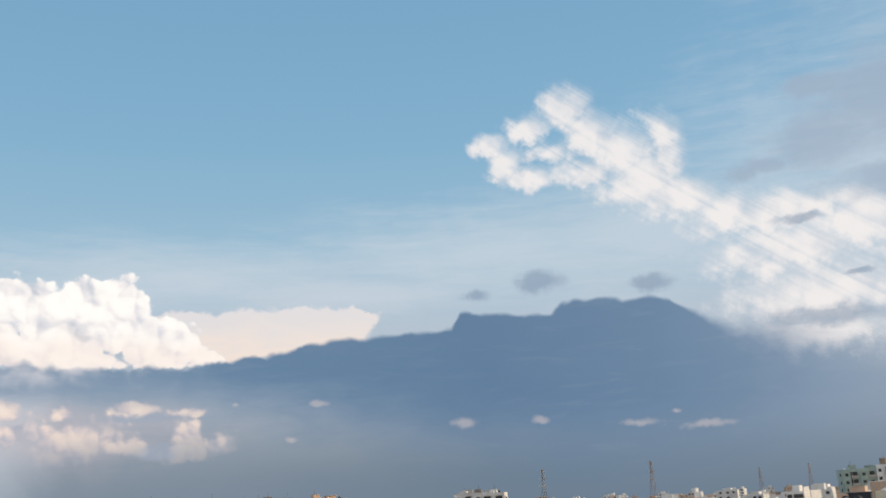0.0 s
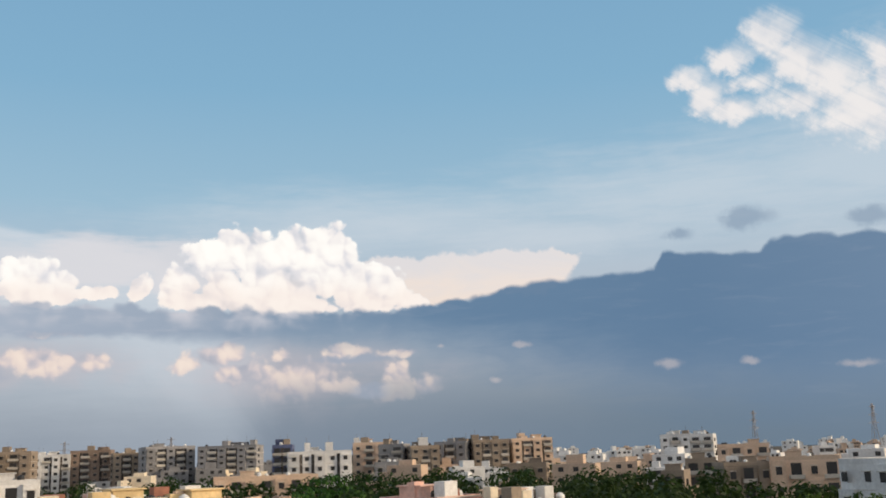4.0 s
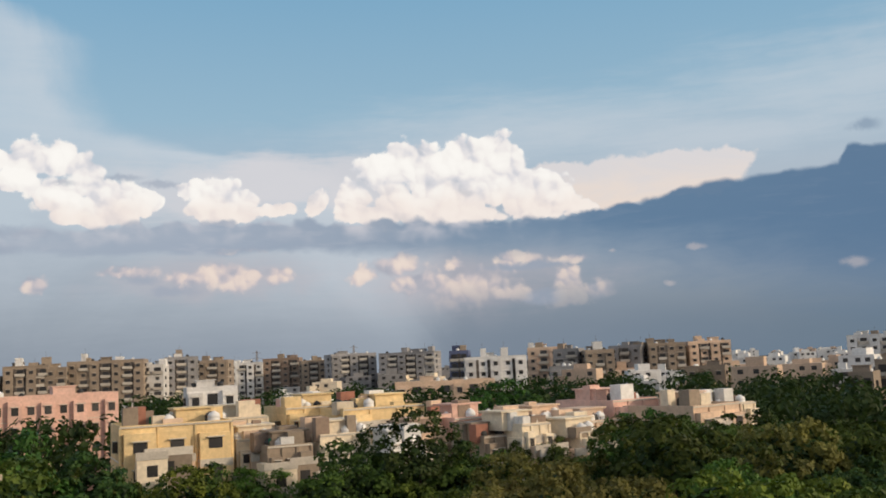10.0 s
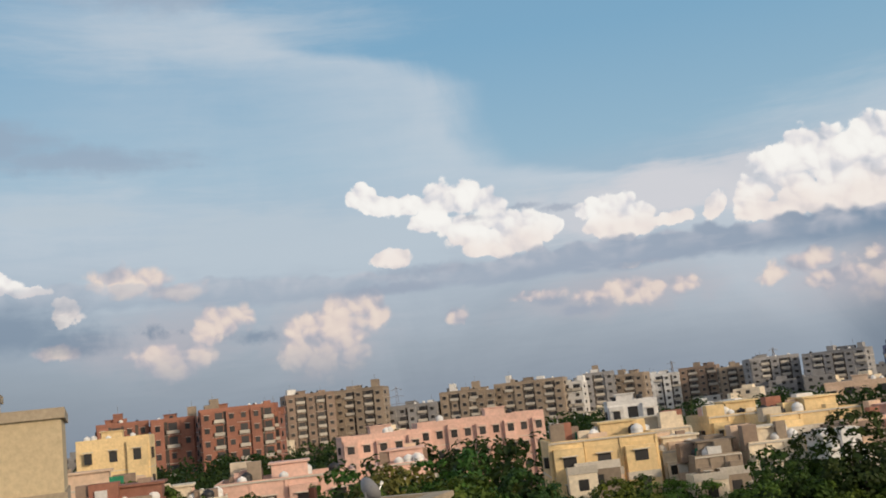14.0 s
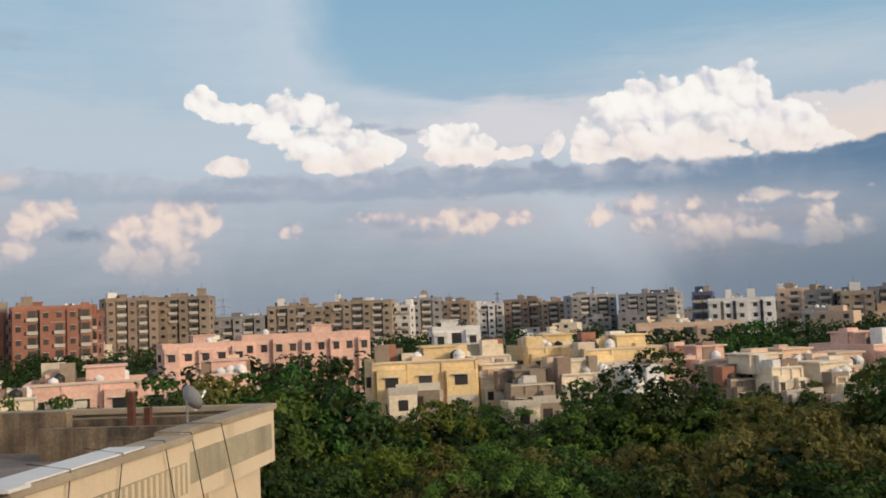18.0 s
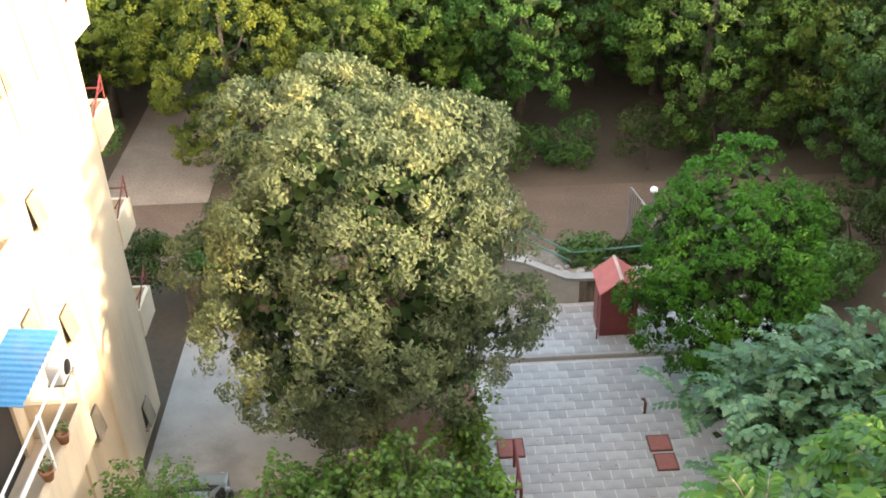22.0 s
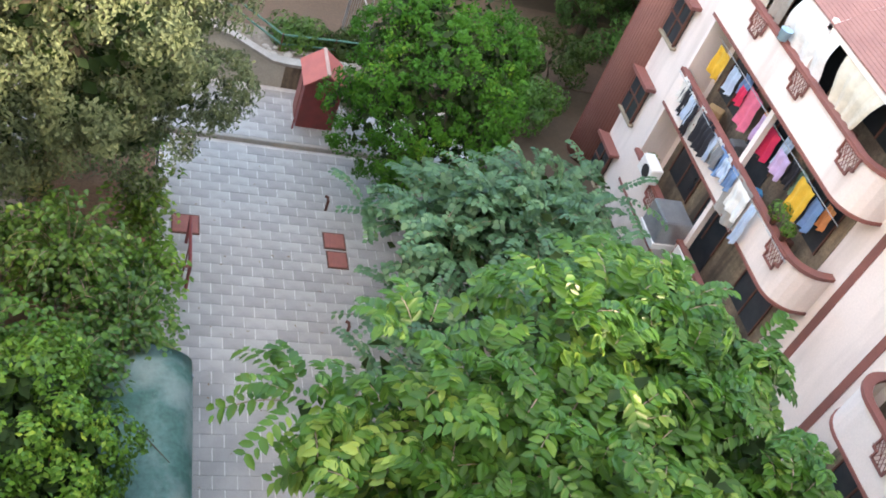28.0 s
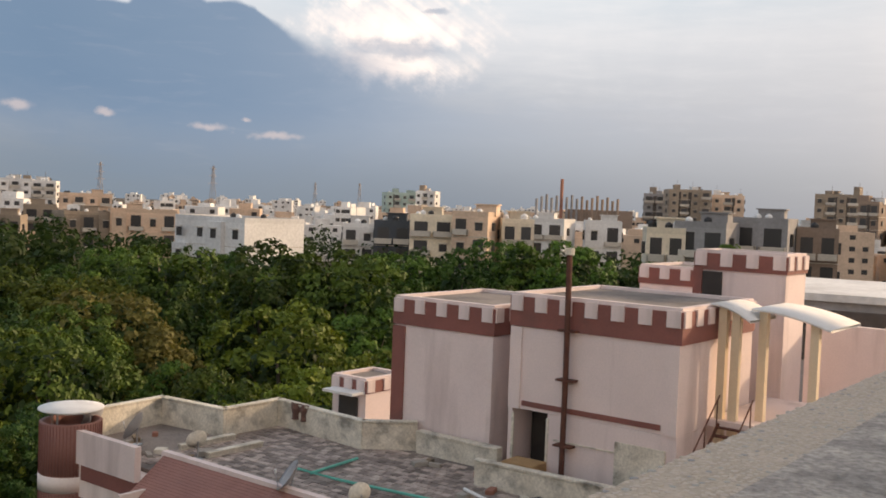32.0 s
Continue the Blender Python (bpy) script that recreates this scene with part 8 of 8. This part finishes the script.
def paint_mat(name, c):
    m = mat(name, c, tuple(v * 0.96 for v in c), 1.0, 0.28, 0.0, 20.0, grain=0.02)
    m.node_tree.nodes["Principled BSDF"].inputs["Coat Weight"].default_value = 0.6
    return m


car(pose(-5.92, 13.5, 0, 0, 0, 93.5), paint_mat("white_car_paint", (.78, .79, .80)), "clean white saloon car with a dark glass sunroof")
car(pose(-6.55, 19.2, 0, 0, 0, 92), paint_mat("grey_car_paint", (.20, .225, .23)), "dusty silver hatchback under a small tree", True)

# ---------------------------------------------------------------- parapet of our own roof
CHIPS = mat("stone_chips_bed", (.46, .39, .32), (.36, .31, .25), 9.0, 0.9, 0.4, 60.0)


def parapet_shape():
    bm = prism([(-5.0, 0.0), (1.1, 0.0), (1.1, 0.604), (-5.0, 0.304)], 20.1, 20.38)
    slab(bm, 1.1, 16.0, 0.25, 0.93, 20.1, 20.38)
    return bm


pw = setting("parapet_wall", parapet_shape(), CHIPS, "roof parapet topped with exposed stone chips", "parapet")
part("grey_screed", blocks((1.9, 16.0, 0.2, 0.68, 20.3, 20.392)), mat("grey_screed", (.46, .42, .38), (.28, .26, .24), 4.0, 0.95, 0.7, 45.0, grain=0.35, stain=(.12, .115, .11), stain_scale=2.5), pw, "dark weathered screed")
setting("own_roof", block(-5.0, 16.0, -9.0, 0.25, 19.2, 19.3), CONCRETE, "concrete roof deck behind the parapet", "roof")
rc = np.random.default_rng(4)
V, F = [], []


def chip(cx, cy, cz, s):
    i = len(V)
    a0 = rc.uniform(0, 6.28)
    n = 6
    el_ = rc.uniform(0.6, 1.0)
    for k in range(n):
        a = a0 + 6.283 * k / n
        r = s * rc.uniform(0.75, 1.15)
        V.append((cx + r * math.cos(a), cy + r * el_ * math.sin(a), cz - 0.003))
    for k in range(n):
        p = V[i + k]
        V.append((cx + (p[0] - cx) * 0.72, cy + (p[1] - cy) * 0.72, cz + s * rc.uniform(0.06, 0.16)))
    for k in range(n):
        F.append((i + k, i + (k + 1) % n, i + n + (k + 1) % n, i + n + k))
    F.append(tuple(i + n + k for k in range(n)))


for x in np.arange(-0.42, 0.75, 0.0066):
    for k in range(44):
        y = 0.5455 + 0.0495 * x - 0.0066 * k
        chip(x + rc.normal(0, .003), y + rc.normal(0, .003), 20.3795 + rc.normal(0, .0006), rc.uniform(0.0038, 0.0078))
for x in np.arange(1.1, 5.0, 0.022):
    for y in np.arange(0.66, 0.94, 0.022):
        chip(x + rc.normal(0, .005), y + rc.normal(0, .005), 20.38, rc.uniform(0.009, 0.016))
me = bpy.data.meshes.new("stone_chips")
me.from_pydata(V, [], F)
chip_shapes = []
for k in range(10):
    V, F = [], []
    chip(0.0, 0.0, 0.0, 0.0060)
    cm = bpy.data.meshes.new("stone_chip")
    cm.from_pydata(V, [], F)
    chip_shapes.append(cm)
CH = bpy.data.materials.new("stone_chip")
CH.use_nodes = True
_nt = CH.node_tree
_rp = _nt.nodes.new("ShaderNodeValToRGB")
_e = _rp.color_ramp.elements
_e[0].color, _e[1].color = (.45, .39, .33, 1), (.48, .43, .38, 1)
for p, c in ((0.2, (.48, .42, .35, 1)), (0.4, (.40, .34, .27, 1)), (0.6, (.47, .40, .33, 1)), (0.85, (.43, .37, .32, 1)), (0.95, (.34, .34, .31, 1)), (0.99, (.21, .21, .23, 1))):
    _e.new(p).color = c
_nt.links.new(_nt.nodes.new("ShaderNodeNewGeometry").outputs["Random Per Island"], _rp.inputs[0])
_nt.links.new(_rp.outputs[0], _nt.nodes["Principled BSDF"].inputs["Base Color"])
_nt.nodes["Principled BSDF"].inputs["Roughness"].default_value = 0.75
CH1 = mat("loose_stone_chip", (.45, .39, .32), (.40, .34, .27), 40.0, 0.75, 0.1, 300.0, vary=0.25)
me.materials.append(CH)
for cm in chip_shapes:
    cm.materials.append(CH1)
for k in range(300):
    x, j = 0.0066 * (k % 25) - 0.02, k // 25
    part("stone_chip", chip_shapes[k % 10], None, pw, at=pose(x + rc.normal(0, .002), 0.549 + 0.0495 * x - 0.0075 * j + rc.normal(0, .002), 20.3812 + rc.normal(0, .0005), rc.normal(0, 5), rc.normal(0, 5), rc.uniform(0, 360)))
tagged(new("stone_chips", me), "pale stone chips set in the parapet top", "stone chips", kind="stuff")
lamp = thing("wall_lamp_hood", "white curved lamp bracket fixed outside the parapet", "lamp bracket", pose(0.105, 0.585, 20.395))
bm = bmesh.new()
prof = [(-.027, .021), (-.022, .0245), (-.014, .0245), (-.004, .023), (.010, .0255), (.022, .027), (.0245, .025), (.0245, -.04), (.0065, -.04), (.0065, -.004), (.003, .004), (-.004, .010), (-.014, .0155), (-.023, .0175)]
lo = [bm.verts.new((x, z, -0.040)) for x, z in prof]
hi = [bm.verts.new((x, z, -0.022)) for x, z in prof]
for i in range(len(prof)):
    bm.faces.new((lo[i], lo[(i + 1) % len(prof)], hi[(i + 1) % len(prof)], hi[i]))
bm.faces.new(lo)
bm.faces.new(hi[::-1])
bmesh.ops.recalc_face_normals(bm, faces=bm.faces)
part("bracket", bm, PLASTIC, lamp)

# ---------------------------------------------------------------- trees and shrubs of the yard
MID_GREEN = leaf_mat("mid_green_leaves", (.022, .065, .012), (.09, .21, .028), (.28, .38, .065), 0.4, gloss=0.45)
BIG_LEAF = leaf_mat("large_bright_leaves", (.014, .055, .009), (.064, .175, .020), (.36, .48, .085), 0.36, 0.3, 0.35, gloss=0.28)
HUT_GREEN = leaf_mat("glossy_green_leaves", (.013, .052, .007), (.065, .185, .016), (.30, .44, .05), own=0.3)
tufted_tree("tall grey-green tree with sunlit top and narrow leaves", pose(-1.6, 23.0, 0), 101, 12.6, (4.8, 4.4, 6.1), 0.51, 76, 1.1, 17, 76, 0.42, 0.155, SILVER, INNER_SHADE, 0.24, -0.95, droop=0.8, wide=0.42, stray=0.5, bark=BARK_PALE, nlimb=12, up=0.4, fill=2.6)
tufted_tree("dense round bright-green tree beside the red hut", pose(9.4, 24.7, 0), 102, 8.2, (3.2, 3.3, 3.9), 0.53, 60, 0.85, 20, 30, 0.25, 0.12, HUT_GREEN, INNER_SHADE, 0.16, -0.92, wide=0.6, fill=2.6, stray=0.45)
tufted_tree("lime-green bushy tree growing in the planting bed", pose(-1.7, 11.4, 0), 103, 6.2, (2.7, 2.3, 2.4), 0.62, 56, 0.6, 15, 22, 0.23, 0.14, LIMEG, INNER_SHADE, 0.1, -0.9, wide=0.6, up=0.4, fill=2.6, stray=0.45)


def ranked_tree(label, m, seed, height, radii, n, size, lift, low, twigs, length, leaf, pairs, droop, material, wide, r0, extra=(), cut=None):
    """A tree whose leaves stand in two ranks on bending twigs."""
    t = thing("tree", label, "tree", m)
    cl = clumps(seed, (0, 0, height * lift), radii, n, size, low) + [(np.array(p), s) for p, s in extra]
    if cut:
        cl = [c for c in cl if not cut(c[0])]
    part("trunk", limbs(seed, height, cl, r0, n=16), None, t)
    P, O, T, lines = pinnate(seed, cl, twigs, length, leaf, pairs, droop)
    tw = bmesh.new()
    for l in lines[::2]:
        tube(tw, [tuple(p) for p in l], 0.011, 3)
    tagged(part("twig_work", tw, BARK_PALE, t), kind="stuff")
    part("crown", leaves("crown", P, O, leaf, material, seed, 0.12, wide, 0.1, T, True), None, t)
    rng = np.random.default_rng(seed + 5)
    Q = np.concatenate([c + rng.normal(0, s * 0.55, (9, 3)) - (c - np.array([0, 0, height * lift])) * 0.22 for c, s in cl])
    # the crown's inner shade, put in as darker leaves
    part("inner_foliage", leaves("inner_foliage", Q, rng.normal(0, 1, Q.shape) + np.array([0, 0, .8]), max(leaf * 1.7, 0.36), INNER_SHADE, seed + 1, 0.2, 0.6), None, t)
    return t


ranked_tree("large-leaved bright-green tree rising before the balconies", pose(7.9, 9.9, 0), 104, 11.2, (6.0, 4.3, 3.1), 200, 0.8, 0.70, -0.25, 9, 0.85, 0.255, 8, 0.5, BIG_LEAF, 0.5, 0.22, cut=lambda p: p[1] / 4.3 - p[0] / 6.0 > (0.5 if p[1] > -0.2 else 0.85))
ranked_tree("grey-green tree with long arching twigs of round leaves", pose(10.2, 18.3, 0), 201, 6.6, (3.6, 2.7, 2.1), 80, 0.8, 0.62, -0.5, 6, 1.35, 0.185, 10, 0.4, BLUEG, 0.78, 0.14,
            [((-3.8, 0.6, 4.4), .3), ((-3.0, -1.6, 3.6), .5), ((-2.8, -3.0, 3.0), .5), ((-2.6, -2.6, 3.4), .5), ((-1.8, -3.0, 3.8), .6), ((-1.0, -3.4, 3.6), .6), ((-2.2, -3.6, 2.6), .5), ((-2.4, -1.8, 2.6), .6), ((-0.4, -3.2, 4.4), .6), ((0.8, -3.0, 4.6), .6), ((3.4, 1.6, 5.0), .7), ((3.2, 2.4, 4.4), .7), ((-3.2, -2.6, 4.2), .5), ((-2.6, -3.8, 4.8), .6), ((-1.6, -4.4, 5.2), .6), ((-3.0, -4.8, 4.0), .5), ((-0.6, -4.4, 5.6), .7), ((0.8, -4.0, 5.8), .7), ((-3.8, -4.0, 3.2), .4)])


def sprays(label, m, seed, height, reach, n, material, leaf, up=0.9, per=24, r0=0.1, category="tree"):
    """A tree of long arching twigs with round leaves set along them."""
    rng = np.random.default_rng(seed)
    t = thing("tree", label, category, m)
    tw = bmesh.new()
    P, O = [], []
    tube(tw, [(0, 0, -.2), (.1, .05, height * 0.35), (0, 0, height * 0.62)], [r0, r0 * .8, r0 * .45], 7)
    for _ in range(n):
        a, l = rng.uniform(0, 6.283), reach * rng.uniform(0.45, 1.05)
        z0 = height * rng.uniform(0.3, 0.68)
        rise = up * rng.uniform(0.15, 1.0) * height * 0.42
        line = []
        for k in range(7):
            f = k / 6
            line.append((math.cos(a + .25 * f) * l * f, math.sin(a + .25 * f) * l * f, max(0.25, z0 + rise * math.sin(f * 2.2) - 0.10 * l * f * f * 3)))
        tube(tw, line, [r0 * .16 * (1 - .8 * k / 6) + .003 for k in range(7)], 4)
        ln = np.array(line)
        for k in range(per):
            f = 0.18 + 0.82 * k / per
            i = min(5, int(f * 6))
            p = ln[i] + (ln[i + 1] - ln[i]) * (f * 6 - i)
            d = rng.normal(0, 1, 3)
            d /= np.linalg.norm(d)
            P.append(p + d * leaf * 0.75)
            O.append(np.array([d[0] * .5, d[1] * .5, 0.9]))
    tagged(part("branch_work", tw, BARK_PALE, t, "", True), kind="stuff")
    part("crown", leaves("crown", np.array(P), np.array(O), leaf * 0.85, material, seed, 0.25, 0.7, 0.12, None, True), None, t)
    return t


sprays("sparse small tree leaning over the silver car", pose(-6.8, 17.2, 0), 202, 5.0, 1.7, 90, MID_GREEN, 0.14, per=26, r0=0.07)
for k, (x, y, h, r, n) in enumerate(((-3.6, 16.8, 4.2, 1.7, 80), (-4.4, 15.0, 3.6, 1.6, 70), (-2.4, 15.2, 3.8, 1.6, 90), (-0.6, 17.6, 4.2, 1.7, 110), (0.8, 16.2, 3.2, 1.5, 90), (1.0, 20.6, 3.0, 1.2, 50), (-1.6, 19.0, 3.2, 1.5, 70), (0.7, 24.0, 2.4, 1.1, 30), (-0.4, 14.6, 3.6, 1.5, 90), (1.2, 18.4, 2.8, 1.2, 60), (-3.0, 18.4, 3.0, 1.4, 60))):
    sprays("leafy green shrub in the planting bed", pose(x, y, 0), 210 + k, h, r, int(n * 1.15), (MID_GREEN, LIMEG, MID_GREEN, MID_GREEN)[k % 4], 0.185, up=1.1, per=26, r0=0.05, category="shrub")
sprays("small grey shrub against the red hut", pose(7.7, 27.3, 0.1), 230, 2.0, 0.9, 46, SILVER, 0.09, per=22, r0=0.04, category="shrub")
# shrubs from x 12 to 17 are added to darken a shaded gap
for k, (x, y, h, r) in enumerate(((-10.6, 30.9, 3.4, 1.9), (-7.6, 31.4, 2.6, 1.6), (-13.8, 31.2, 3.2, 1.8), (-15.5, 40.5, 4.5, 2.2), (-4.6, 31.2, 2.4, 1.4), (6.2, 31.9, 1.4, .9), (8.2, 31.8, 1.3, .9), (-11.5, 27.4, 2.0, 1.2), (12.0, 31.5, 3.2, 1.8), (14.4, 31.2, 3.0, 1.9), (16.6, 32.2, 3.4, 2.0), (15.0, 29.2, 2.2, 1.4), (19.6, 31.6, 4.2, 2.4), (21.5, 30.6, 3.6, 1.8))):
    make_tree("dark green hedge shrub by the boundary", pose(x, y, 0), 240 + k, h, (r, r * .8, h * .4), 14, 0.55, 220, 0.16, (DEEP, MID_GREEN)[k % 2], 0.06, -0.9, 0.55, category="shrub", nlimb=4)
# dry leaves strewn on paving and bed
rl = np.random.default_rng(9)
P = np.stack([rl.uniform(-8, 8, 420), rl.uniform(9, 39, 420), np.full(420, 0.075)], 1)
tagged(new("fallen_leaves", leaves("fallen_leaves", P, np.tile([0, 0, 1.0], (420, 1)), 0.08, mat("dead_leaf", (.22, .14, .06), (.14, .09, .04), 5.0), 9, 0.0)), "dry brown leaves strewn over the ground", "leaves", kind="stuff")

# ---------------------------------------------------------------- paving blocks, each a piece
pv = tagged(new("paving"), "grey concrete block paving laid in running bond", "pavement", kind="structure")
PB = [mesh_of("paving_block", prism([(-w / 2, -.190), (w / 2, -.190), (w / 2, .190), (-w / 2, .190)], -0.04, 0.0), PAVER) for w in (.572, .285)]
rv = random.Random(21)
V, F = [], []
made = 0
y, row = 6.0, 0
while y < 26.0:
    x = 1.62 + (0.3 if row % 2 else 0.0)
    while x < 12.4:
        z = rv.uniform(-0.004, 0.006)
        if 16.6 < y < 26.1 and x < 7.6 and made < 300:
            part("paving_block", PB[0], None, pv, at=pose(x + 0.3, y, z, rv.uniform(-.4, .4), rv.uniform(-.3, .3), rv.uniform(-.4, .4)))
            made += 1
        else:
            i = len(V)
            for zz in (-0.05, z):
                for px, py in ((0.014, -.190), (.586, -.190), (.586, .190), (0.014, .190)):
                    V.append((x + px, y + py, zz))
            F += [(i + 4, i + 5, i + 6, i + 7), (i, i + 1, i + 5, i + 4), (i + 1, i + 2, i + 6, i + 5), (i + 2, i + 3, i + 7, i + 6), (i + 3, i, i + 4, i + 7)]
        x += 0.6
    y += 0.39
    row += 1
for row, yy in enumerate((26.64, 27.03, 27.42, 27.81, 28.20, 28.59, 28.98)):
    x = 1.4 + (0.3 if row % 2 else 0)
    while x < 11.8:
        part("paving_block", PB[0], None, pv, at=pose(x + 0.3, yy, 0.128 + rv.uniform(-.003, .004)))
        x += 0.6
me = bpy.data.meshes.new("paving_rest")
me.from_pydata(V, [], F)
me.materials.append(PAVER)
tagged(part("paving_rest", me, None, pv), kind="stuff")
